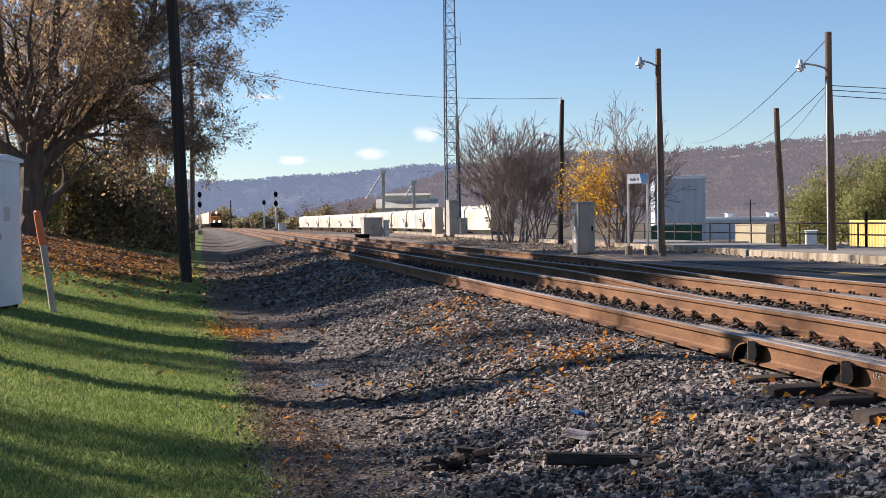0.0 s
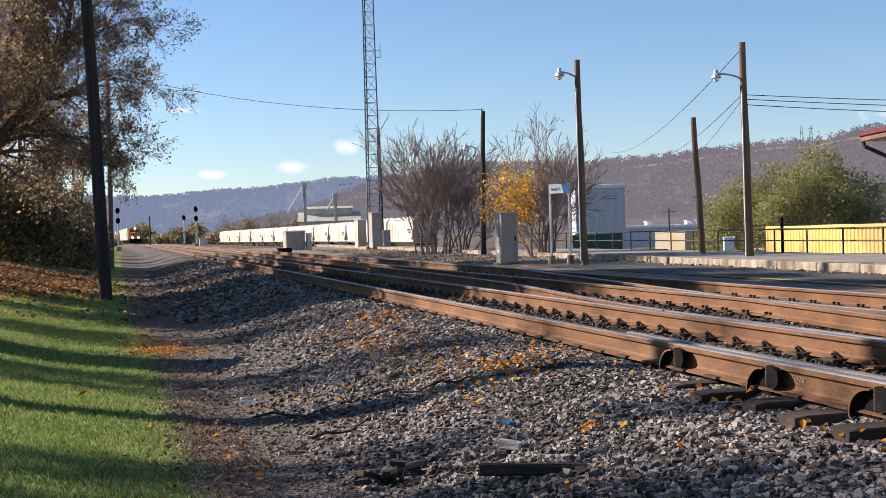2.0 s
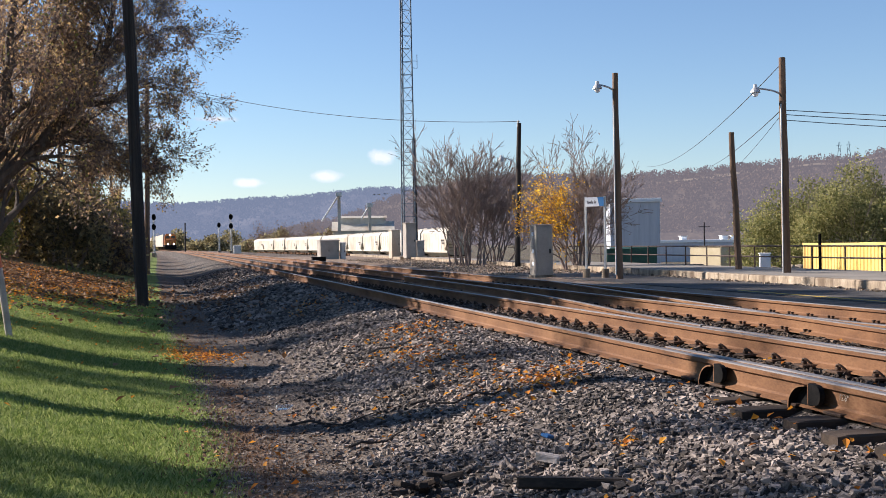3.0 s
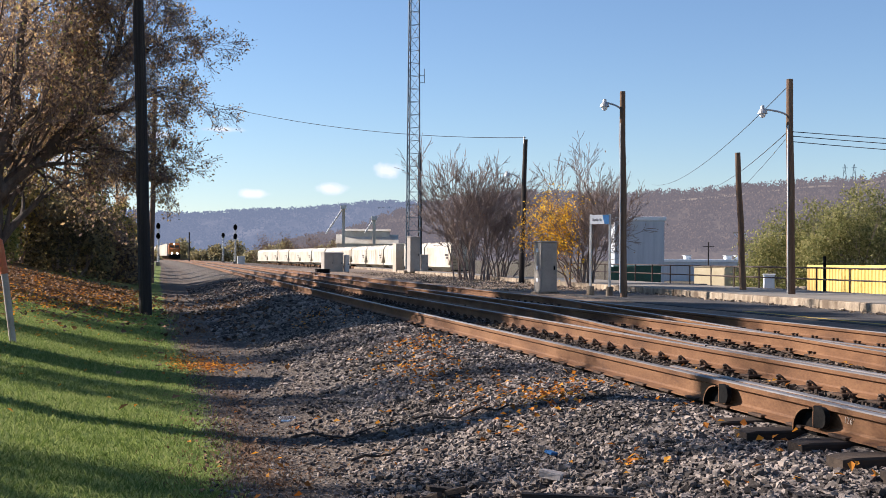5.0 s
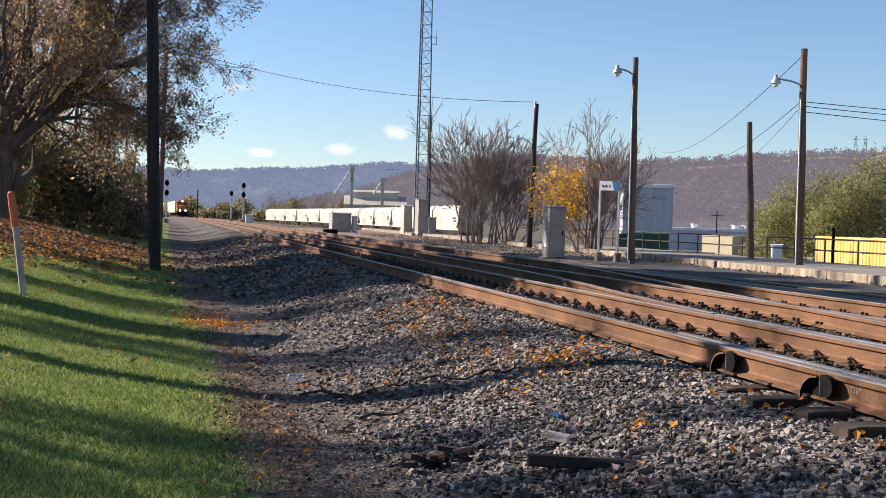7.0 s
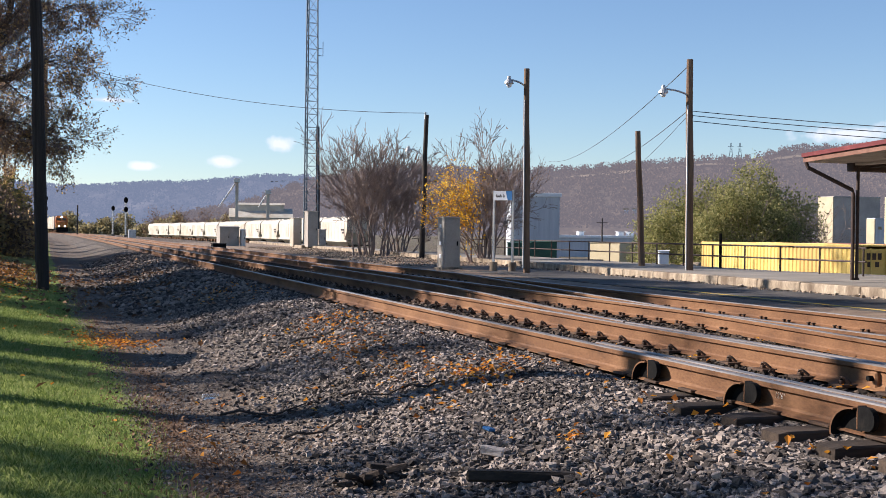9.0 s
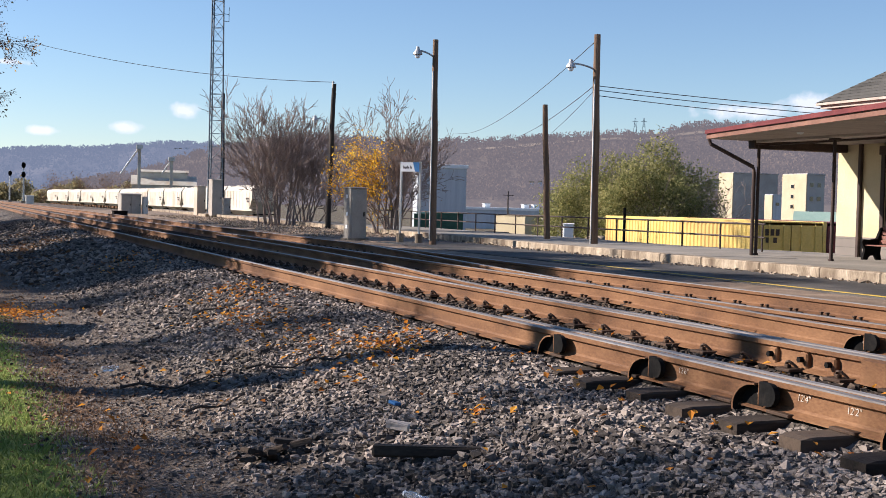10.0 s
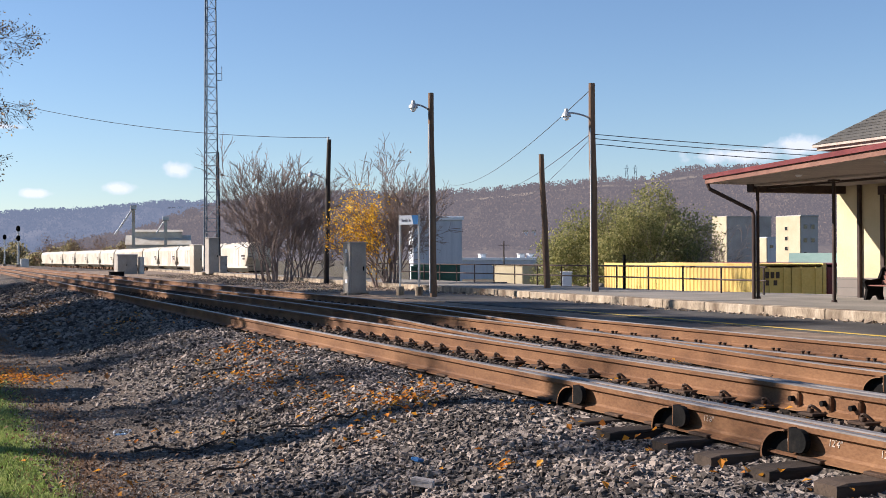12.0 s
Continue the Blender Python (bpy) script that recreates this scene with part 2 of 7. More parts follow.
# ---- mesh building ----
class Shape:
    """Collects vertices and faces."""

    def __init__(self):
        self.v, self.f, self.m = [], [], []

    def add(self, verts, faces, mi=0):
        o = len(self.v)
        self.v += [tuple(p) for p in verts]
        self.f += [tuple(i + o for i in q) for q in faces]
        self.m += [mi] * len(faces)
        return self

    def box(self, x0, x1, y0, y1, z0, z1, b=0.0, mi=0):
        """A box with chamfered edges."""
        if b <= 0:
            vs = [(x, y, z) for z in (z0, z1) for y in (y0, y1) for x in (x0, x1)]
            return self.add(vs, [(0, 2, 3, 1), (4, 5, 7, 6), (0, 1, 5, 4), (2, 6, 7, 3), (0, 4, 6, 2), (1, 3, 7, 5)], mi)
        lo, hi, vs, ids = (x0, y0, z0), (x1, y1, z1), [], {}
        for c in range(8):
            s = [(c >> k) & 1 for k in range(3)]
            for ax in range(3):
                p = [(hi[k] - (b if k != ax else 0)) if s[k] else (lo[k] + (b if k != ax else 0)) for k in range(3)]
                ids[c, ax] = len(vs)
                vs.append(p)
        fs = []
        for ax in range(3):
            u, w = [k for k in range(3) if k != ax]
            for side in (0, 1):
                cs = [(side << ax) | (a << u) | (d << w) for a, d in ((0, 0), (1, 0), (1, 1), (0, 1))]
                fs.append([ids[c, ax] for c in cs])
            for a in (0, 1):
                for d in (0, 1):
                    c0 = (a << u) | (d << w)
                    c1 = c0 | (1 << ax)
                    fs.append([ids[c0, u], ids[c1, u], ids[c1, w], ids[c0, w]])
        for c in range(8):
            fs.append([ids[c, 0], ids[c, 1], ids[c, 2]])
        return self.add(vs, fs, mi)

    def tube(self, pts, radii, n=8, mi=0, cap=True):
        pts = [Vector(p) for p in pts]
        if isinstance(radii, (int, float)):
            radii = [radii] * len(pts)
        vs, fs, side = [], [], None
        for i, p in enumerate(pts):
            d = (pts[min(i + 1, len(pts) - 1)] - pts[max(i - 1, 0)]).normalized()
            if side is None:
                side = d.orthogonal().normalized()
            side = (side - d * side.dot(d)).normalized()
            up = d.cross(side)
            for k in range(n):
                a = 2 * math.pi * k / n
                vs.append(p + (side * math.cos(a) + up * math.sin(a)) * radii[i])
        for i in range(len(pts) - 1):
            for k in range(n):
                k2 = (k + 1) % n
                fs.append((i * n + k, i * n + k2, (i + 1) * n + k2, (i + 1) * n + k))
        if cap:
            fs.append(tuple(range(n))[::-1])
            fs.append(tuple((len(pts) - 1) * n + k for k in range(n)))
        return self.add(vs, fs, mi)

    def prism(self, outline, axis, a, b, mi=0):
        """Extrudes a 2D outline along an axis, from a to b."""
        n = len(outline)

        def put(p, h):
            return {"x": (h, p[0], p[1]), "y": (p[0], h, p[1]), "z": (p[0], p[1], h)}[axis]
        vs = [put(p, a) for p in outline] + [put(p, b) for p in outline]
        fs = [tuple(range(n))[::-1], tuple(range(n, 2 * n))] + [(i, (i + 1) % n, n + (i + 1) % n, n + i) for i in range(n)]
        return self.add(vs, fs, mi)


def mesh_of(name, s, mats, fix=True, smooth=False):
    me = bpy.data.meshes.new(name)
    me.from_pydata(s.v, [], s.f)
    for m in (mats if isinstance(mats, (list, tuple)) else [mats]):
        me.materials.append(m)
    if any(s.m):
        me.polygons.foreach_set("material_index", s.m)
    if fix:
        bm = bmesh.new()
        bm.from_mesh(me)
        bmesh.ops.recalc_face_normals(bm, faces=bm.faces)
        bm.to_mesh(me)
        bm.free()
    if smooth:
        me.polygons.foreach_set("use_smooth", [True] * len(me.polygons))
    me.update()
    return me


def raw_mesh(name, verts, faces, mats, mat_ids=None, smooth=False):
    """A mesh from numpy arrays: verts n x 3, faces n x k."""
    me = bpy.data.meshes.new(name)
    verts, faces = np.asarray(verts, dtype=np.float32), np.asarray(faces, dtype=np.int32)
    n, k = faces.shape
    me.vertices.add(len(verts))
    me.vertices.foreach_set("co", verts.ravel())
    me.loops.add(n * k)
    me.loops.foreach_set("vertex_index", faces.ravel())
    me.polygons.add(n)
    me.polygons.foreach_set("loop_start", np.arange(0, n * k, k, dtype=np.int32))
    for m in (mats if isinstance(mats, (list, tuple)) else [mats]):
        me.materials.append(m)
    if mat_ids is not None:
        me.polygons.foreach_set("material_index", np.asarray(mat_ids, dtype=np.int32))
    me.polygons.foreach_set("use_smooth", np.full(n, smooth, dtype=bool))
    me.update(calc_edges=True)
    return me


def part(name, s, mat, parent=None, label="", smooth=False):
    ob = new(name, mesh_of(name, s, mat, smooth=smooth))
    ob.parent = parent
    return tagged(ob, label)


def thing(name, at=(0, 0, 0), rz=0.0, label="", category="", group="", kind=""):
    e = new(name)
    e.empty_display_size = 0.2
    e.matrix_basis = pose(*at, 0, 0, rz)
    return tagged(e, label, category, group, kind)


def S():
    return Shape()


# ---- lie of the land ----
def smooth_curve(xs, ys):
    xs, ys = np.array(xs, float), np.array(ys, float)

    def f(v):
        return np.interp(v, xs, ys)
    return f


_bend_y = np.array([-60, 0, 30, 65, 108, 210, 350, 700, 5000.0])
_bend_x = np.array([0.0, 0.0, -0.25, -0.5, -0.8, -2.0, -5.2, -22.0, -280.0])


def bend(y):
    """Sideways shift of the line as it curves away."""
    y = np.asarray(y, float)
    w = np.linspace(-1, 1, 9)
    span = 6 + 0.12 * np.abs(y)
    return sum(np.interp(y + k * span, _bend_y, _bend_x) for k in w) / 9 - 0.0


land_z = smooth_curve([-3000, -60, -14, -6.9, -4.6, -2.7, -1.0, 0.2, 0.9, 1.5, 2.3, 3.05, 3.4, 9.2, 9.6, 10.4, 19.2, 21.5, 60, 3000],
                      [2.0, 2.0, 1.3, 0.60, 0.12, -0.30, -0.60, -0.71, -0.72, -0.66, -0.46, -0.255, -0.215, -0.225, -0.27, -0.42, -0.42, -1.85, -1.9, -2.0])


def ground_z(x, y):
    return land_z(np.asarray(x, float) - bend(y))


PLAT_Z, ASPH_Z = -0.02, -0.19


def kerb_x(y):
    return 13.6 + 0.03 * y


# ---- ground ----
def ground_material():
    m = bpy.data.materials.new("ground_surface")
    m.use_nodes = True
    nt = m.node_tree
    L = nt.links.new
    bsdf = nt.nodes["Principled BSDF"]
    bsdf.inputs["Roughness"].default_value = 0.95
    bsdf.inputs["Specular IOR Level"].default_value = 0.2
    pos = nt.nodes.new("ShaderNodeNewGeometry").outputs["Position"]
    big, mid, fine = noise_of(nt, pos, 0.35, 6), noise_of(nt, pos, 2.2, 6, 0.7), noise_of(nt, pos, 38, 3)
    vor = nt.nodes.new("ShaderNodeTexVoronoi")
    vor.inputs["Scale"].default_value = 26
    L(pos, vor.inputs["Vector"])
    cell = nt.nodes.new("ShaderNodeSeparateColor")
    L(vor.outputs["Color"], cell.inputs[0])
    gravel = ramp_of(nt, cell.outputs[0], [(0.0, (0.032, 0.027, 0.023)), (0.6, (0.115, 0.097, 0.082)), (1.0, (0.27, 0.23, 0.195))])
    soil = ramp_of(nt, mid, [(0.3, (0.045, 0.035, 0.028)), (0.52, (0.115, 0.086, 0.065)), (0.72, (0.25, 0.19, 0.14))])
    ditch = mixed(nt, ramp_of(nt, fine, [(0.42, (0, 0, 0)), (0.6, (1, 1, 1))]), soil, gravel)
    grass = ramp_of(nt, mid, [(0.3, (0.09, 0.135, 0.025)), (0.5, (0.16, 0.215, 0.045)), (0.75, (0.28, 0.30, 0.09))])
    dry = ramp_of(nt, fine, [(0.3, (0.09, 0.05, 0.03)), (0.5, (0.17, 0.095, 0.05)), (0.7, (0.28, 0.16, 0.085))])
    zone = nt.nodes.new("ShaderNodeVertexColor")
    zone.layer_name = "zone"
    zs = nt.nodes.new("ShaderNodeSeparateColor")
    L(zone.outputs[0], zs.inputs[0])

    def edge(sock, rough_src, lo=0.42, hi=0.58, amount=0.5):
        a = nt.nodes.new("ShaderNodeMath")
        a.operation = "MULTIPLY_ADD"
        L(rough_src, a.inputs[0])
        a.inputs[1].default_value = amount
        b = nt.nodes.new("ShaderNodeMath")
        b.operation = "ADD"
        L(sock, b.inputs[0])
        b.inputs[1].default_value = -amount / 2
        L(b.outputs[0], a.inputs[2])
        return ramp_of(nt, a.outputs[0], [(lo, (0, 0, 0)), (hi, (1, 1, 1))])
    col = mixed(nt, edge(zs.outputs[0], mid), ditch, gravel)
    col = mixed(nt, edge(zs.outputs[1], mid), col, grass)
    col = mixed(nt, edge(zs.outputs[2], mid, 0.45, 0.75, 0.9), col, dry)
    L(col, bsdf.inputs["Base Color"])
    b = nt.nodes.new("ShaderNodeBump")
    b.inputs["Strength"].default_value, b.inputs["Distance"].default_value = 0.8, 0.03
    h = nt.nodes.new("ShaderNodeMath")
    h.operation = "ADD"
    L(fine, h.inputs[0])
    L(vor.outputs["Distance"], h.inputs[1])
    L(h.outputs[0], b.inputs["Height"])
    L(b.outputs[0], bsdf.inputs["Normal"])
    return m


M_GROUND = ground_material()


def lumps(x, y, f, seed):
    """Cheap smooth noise from a few crossed waves."""
    r = np.random.RandomState(seed)
    out = np.zeros(np.broadcast(x, y).shape)
    for _ in range(9):
        a, p, k = r.uniform(0, math.tau), r.uniform(0, math.tau), f * r.uniform(0.6, 1.7)
        out += np.sin((x * math.cos(a) + y * math.sin(a)) * k + p)
    return out / 9


def steps(*spans):
    return np.concatenate([np.arange(a, b, d) for a, b, d in spans])


def relief(x, y):
    """Ground height with its small unevenness, which fades far off and on the lawn."""
    u = np.asarray(x, float) - bend(y)
    amp = np.interp(u, [-4, 0.0, 0.8, 2.2, 3.4, 9, 11], [0.02, 0.02, 0.045, 0.05, 0.02, 0.02, 0.0])
    dip = 0.05 * np.interp(u, [2.8, 3.25, 3.85, 3.95], [0, 1, 1, 0]) * np.interp(y, [7.3, 8.2], [1, 0])
    return ground_z(x, y) - dip + amp * (lumps(x, y, 3.1, 3) + 0.6 * lumps(x, y, 8.0, 4)) + np.interp(u, [0.4, 1.6, 2.4, 3.1], [0, 0.08, 0.05, 0]) * np.interp(y, [16, 30], [1, 0.25]) * lumps(x * 0.5, y, 0.9, 8)


def build_ground():
    us = steps((-3000, -300, 300), (-300, -60, 40), (-60, -12, 4), (-12, -1, 0.4), (-1, 4, 0.11), (4, 12, 0.5), (12, 24, 0.8), (24, 40, 4), (40, 300, 40), (300, 3001, 300))
    ys = steps((-200, -20, 20), (-20, 3, 1.5), (3, 24, 0.14), (24, 60, 0.6), (60, 200, 4), (200, 800, 30), (800, 4900, 200))
    U, Y = np.meshgrid(us, ys)
    X = U + bend(Y)
    Z = relief(X, Y)
    n, k = X.shape
    idx = np.arange(n * k).reshape(n, k)
    faces = np.stack([idx[:-1, :-1], idx[:-1, 1:], idx[1:, 1:], idx[1:, :-1]], -1).reshape(-1, 4)
    me = raw_mesh("ground", np.stack([X, Y, Z], -1).reshape(-1, 3), faces, M_GROUND, smooth=True)
    wob = 0.18 * lumps(X, Y, 1.3, 5)
    stone = np.interp(U + wob, [1.2, 2.2, 9.3, 9.8], [0, 1, 1, 0.3])
    lawn_edge = np.interp(Y, [0, 7, 18, 25, 40, 90], [0.45, 0.35, 0.22, -0.1, -0.15, -0.6])
    lawn = np.interp(U + wob - lawn_edge, [-0.35, 0.35], [1, 0]) * np.interp(U, [-7.5, -6.0], [0.4, 1])
    lawn = np.where((U > 19.2) & (Y > 8), 0.42, lawn)
    lawn = np.where(Y > 130, np.maximum(lawn, np.where(np.abs(U - 5) > 9, 0.35, 0)), lawn)
    dry = np.interp(np.abs(U + 2 * wob - lawn_edge - 0.3), [0.0, 0.6], [0.62, 0.0]) + np.interp(U, [-9, -5, -2.5], [0.85, 0.62, 0.0]) * np.interp(Y, [22, 30, 70], [0, 1, 1])
    dry = np.where((Y > 36) & (U < -1.0), np.maximum(dry, 0.55), dry)
    col = me.color_attributes.new("zone", "FLOAT_COLOR", "POINT")
    rgba = np.stack([stone, lawn, np.clip(dry, 0, 1), np.ones_like(stone)], -1).astype(np.float32)
    col.data.foreach_set("color", rgba.ravel())
    return tagged(new("ground", me), "uneven trackside ground of lawn, dirt and gravel", "ground", kind="structure")


build_ground()


# ---- asphalt strip, kerb and platform ----
def strip(name, x0, x1, ys, z, thick, mat, label, category):
    s = S()
    vs, fs = [], []
    for y in ys:
        a, b = x0(y), x1(y)
        vs += [(a, y, z), (b, y, z), (b, y, z - thick), (a, y, z - thick)]
    for i in range(len(ys) - 1):
        for k in range(4):
            k2 = (k + 1) % 4
            fs.append((4 * i + k, 4 * i + k2, 4 * i + 4 + k2, 4 * i + 4 + k))
    fs += [(0, 1, 2, 3), tuple(4 * (len(ys) - 1) + k for k in range(4))]
    s.add(vs, fs)
    return tagged(part(name, s, mat), label, category, kind="structure")


YS = [-20 + 5 * i for i in range(29)]
strip("pavement", lambda y: 11.70 + float(bend(y)), lambda y: kerb_x(y) + 0.02, [y for y in YS if y <= 35], ASPH_Z, 0.3, M_ASPH, "worn dark asphalt strip beside the tracks", "pavement")
strip("gravel_strip", lambda y: 11.70 + float(bend(y)), lambda y: kerb_x(y) + 0.02, [y for y in YS if y >= 35], ASPH_Z - 0.004, 0.3, M_DIRTSTRIP, "brown gravel strip with dead leaves along the kerb", "pavement")
strip("pavement_edge", lambda y: 9.25 + float(bend(y)), lambda y: 11.702 + float(bend(y)), YS, ASPH_Z - 0.02, 0.25, M_DIRTSTRIP, "dusty brown edge strip along the tracks", "pavement")
strip("platform", lambda y: kerb_x(y) + 0.34, lambda y: max(kerb_x(y) + 0.9, float(np.interp(y, [24, 26, 52, 60, 125], [22.0, 19.0, 19.0, 17.4, 18.5]))), YS, PLAT_Z, 0.5, M_PAVE, "grey paved station platform", "platform")
strip("yellow_line", lambda y: 11.72, lambda y: 11.84, [-20, -10, 0, 8, 14, 20, 24], ASPH_Z + 0.004, 0.003, M_YELLOW, "faded yellow safety line on the asphalt", "line")


def build_kerb():
    k = thing("kerb", label="weathered concrete platform kerb with stained, chipped blocks", category="kerb", kind="structure")
    rng = random.Random(4)
    y = -14.0
    while y < 118:
        n = 1.6 + rng.random() * 0.5
        s = S().box(0, 0.34, 0.006, n - 0.006, -0.34, PLAT_Z + 0.012 + rng.uniform(-0.006, 0.008), 0.02)
        b = part("kerb_block", s, M_CONC, k)
        b.location = (kerb_x(y + n / 2) + rng.uniform(-0.012, 0.012), y, 0)
        b.rotation_euler = (0, 0, -0.03)
        y += n


build_kerb()

# ---- rails ----
RAIL = [(-0.076, -0.186), (0.076, -0.186), (0.076, -0.176), (0.02, -0.155), (0.009, -0.14), (0.009, -0.052), (0.036, -0.04), (0.037, -0.008),
        (0.028, 0.0), (-0.028, 0.0), (-0.037, -0.008), (-0.036, -0.04), (-0.009, -0.052), (-0.009, -0.14), (-0.02, -0.155), (-0.076, -0.176)]
A_X, B_X, C_X, D_X = 4.01, 5.36, 7.2, 8.75
FAR_YS = [-12, -6] + [0.5 * i for i in range(0, 60)] + [30 + 3 * i for i in range(30)] + [120 + 12 * i for i in range(30)] + [480 + 40 * i for i in range(12)]


def rail(way, label, group="rails", z=0.0):
    """A rail of three parts: head, web and foot."""
    n = len(RAIL)
    t = thing("rail", label=label, category="rail", group=group)
    for name, ks in (("rail_head", (6, 7, 8, 9, 10)), ("web", (3, 4, 5, 11, 12, 13)), ("foot", (0, 1, 2, 14, 15))):
        vs, fs, ms = [], [], []
        for x, y in way:
            vs += [(x + px, y, pz + z) for px, pz in RAIL]
        for i in range(len(way) - 1):
            for k in ks:
                k2 = (k + 1) % n
                fs.append((i * n + k, i * n + k2, (i + 1) * n + k2, (i + 1) * n + k))
                ms.append(1 if k in (7, 8, 9) else 0)
        if name == "rail_head":
            fs += [tuple(range(6, 12)), tuple((len(way) - 1) * n + k for k in range(6, 12))]
            ms += [0, 0]
        elif name == "web":
            fs += [(3, 4, 5, 6, 11, 12, 13, 14), tuple((len(way) - 1) * n + k for k in (3, 4, 5, 6, 11, 12, 13, 14))]
            ms += [0, 0]
        used = sorted({v for f in fs for v in f})
        idx = {v: q for q, v in enumerate(used)}
        s = S()
        s.v, s.f, s.m = [vs[v] for v in used], [tuple(idx[v] for v in f) for f in fs], ms
        part(name, s, [M_RUST, M_HEAD], t)
    return t


def line(x, ys):
    return [(x + float(bend(y)), y) for y in ys]


for x in (A_X, B_X, C_X, D_X):
    rail(line(x, FAR_YS), "rusty steel running rail with a worn bright top")


def diverge(y):
    """Left rail of the crossover, which swings out of the frog and then runs on."""
    return float(np.mean([np.interp(y + k, [11.5, 14.7, 18.3, 22, 27, 40], [5.36, 5.58, 6.0, 6.2, 6.3, 6.3]) for k in (-1.6, -0.8, 0, 0.8, 1.6)]))


rail([(diverge(y), y) for y in np.arange(12.0, 34.0, 0.8)], "rusty crossover rail leaving the frog", "crossover rails")
rail([(6.6 + 0.02 * (y - 8) + (0.085 * (y - 9) if y > 9 else 0.0), y) for y in np.arange(-4, 28.5, 0.8)], "rusty crossover rail with a worn top", "crossover rails")
# switch points lying close against their stock rails
rail([(A_X + 0.070 + 0.004 * (10.2 - y) ** 1.3, y) for y in np.arange(-4, 10.3, 0.6)], "worn switch point lying against the near rail", "switch points", -0.006)
rail([(B_X + 0.070 + 0.003 * (12.4 - y) ** 1.3, y) for y in np.arange(-4, 12.5, 0.6)], "worn switch point lying against the second rail", "switch points", -0.006)


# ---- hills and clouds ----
# glow: aerial haze put into the slope as emission
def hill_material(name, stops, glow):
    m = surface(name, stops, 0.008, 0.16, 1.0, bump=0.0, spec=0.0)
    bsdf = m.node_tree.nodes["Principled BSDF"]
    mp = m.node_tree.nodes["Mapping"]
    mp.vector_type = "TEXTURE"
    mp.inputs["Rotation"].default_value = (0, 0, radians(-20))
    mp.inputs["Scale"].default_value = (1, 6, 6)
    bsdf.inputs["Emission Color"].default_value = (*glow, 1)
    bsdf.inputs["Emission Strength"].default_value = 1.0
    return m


class Ridge:
    """A wooded ridge: azimuths from the line's direction, heights of its crest above the eye in degrees."""

    def __init__(self, az, el, dist, base_dist, seed, crest=6.0):
        self.az, self.el, self.dist, self.base, self.seed, self.crest = az, el, dist, base_dist, seed, crest

    def points(self, azimuth, T):
        E_ = np.interp(azimuth, self.az, self.el)
        A = np.radians(azimuth)
        R_ = self.base + (self.dist - self.base) * T
        X, Y = np.sin(A) * R_, np.cos(A) * R_
        H = 0.9 + np.tan(np.radians(E_)) * self.dist * (0.75 * T + 0.25 * T ** 2)
        soft = np.minimum(1, T * 3)
        H = H + soft * (self.crest * 0.35 * lumps(X, Y, 0.05, self.seed) + self.crest * 2.2 * lumps(X, Y, 0.010, self.seed + 1))
        return X, Y, H

    def build(self, name, mat, label):
        a, rows = np.arange(min(self.az) - 1, max(self.az) + 1, 0.12), np.linspace(0, 1, 44)
        A, T = np.meshgrid(a, rows)
        X, Y, H = self.points(A, T)
        H[0] = -6
        n, k = A.shape
        idx = np.arange(n * k).reshape(n, k)
        faces = np.stack([idx[:-1, :-1], idx[:-1, 1:], idx[1:, 1:], idx[1:, :-1]], -1).reshape(-1, 4)
        me = raw_mesh(name, np.stack([X, Y, H], -1).reshape(-1, 3), faces, mat, smooth=True)
        return tagged(new(name, me), label, "hill", kind="structure")

    def woods(self, name, mat, count, crest_count, size, height, label, az0, az1, seed, clear=None):
        """Bare trees over the slope and along the crest, each a tuft of small facets."""
        rg = np.random.RandomState(seed)
        az = np.concatenate([rg.uniform(az0, az1, count), rg.uniform(az0, az1, crest_count)])
        T = np.concatenate([rg.uniform(0.02, 1.0, count), rg.uniform(0.95, 1.0, crest_count)])
        thick = lumps(az * 3.0, T * 9.0, 1.0, seed) + rg.normal(0, 0.28, len(az)) > -0.12
        thick[count:] = (lumps(az[count:] * 8.0, T[count:], 1.0, seed + 1) + rg.normal(0, 0.2, crest_count)) > -0.1
        if clear is not None:
            thick &= ~clear(az, T)
        X, Y, H = self.points(az[thick], T[thick])
        n = len(X)
        per = 9
        hh = height * rg.uniform(0.55, 1.2, n)
        off = rg.normal(0, 1, (n, per, 3)) * np.array([size, size, 0])[None, None]
        off[..., 2] = rg.uniform(0.1, 1.0, (n, per)) * hh[:, None]
        C = (np.stack([X, Y, H], -1)[:, None] + off).reshape(-1, 3)
        m = len(C)
        u = rg.normal(0, 1, (m, 3))
        v = rg.normal(0, 1, (m, 3))
        u[:, 2] += 1.2
        u /= np.linalg.norm(u, axis=1)[:, None]
        v = np.cross(u, v)
        v /= np.linalg.norm(v, axis=1)[:, None]
        s = size * rg.uniform(0.5, 1.1, (m, 1))
        quad = np.stack([C - u * s, C + v * s * 0.6, C + u * s, C - v * s * 0.6], 1)
        me = raw_mesh(name, quad.reshape(-1, 3), np.arange(4 * m).reshape(m, 4), mat)
        return tagged(new(name, me), label, "woods", kind="stuff")


# glow: the same haze, emitted by the trees' facets
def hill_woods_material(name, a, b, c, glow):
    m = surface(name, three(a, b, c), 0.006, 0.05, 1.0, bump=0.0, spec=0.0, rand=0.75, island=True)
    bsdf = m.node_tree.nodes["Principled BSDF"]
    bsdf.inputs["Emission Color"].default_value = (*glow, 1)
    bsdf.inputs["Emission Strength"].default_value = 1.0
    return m


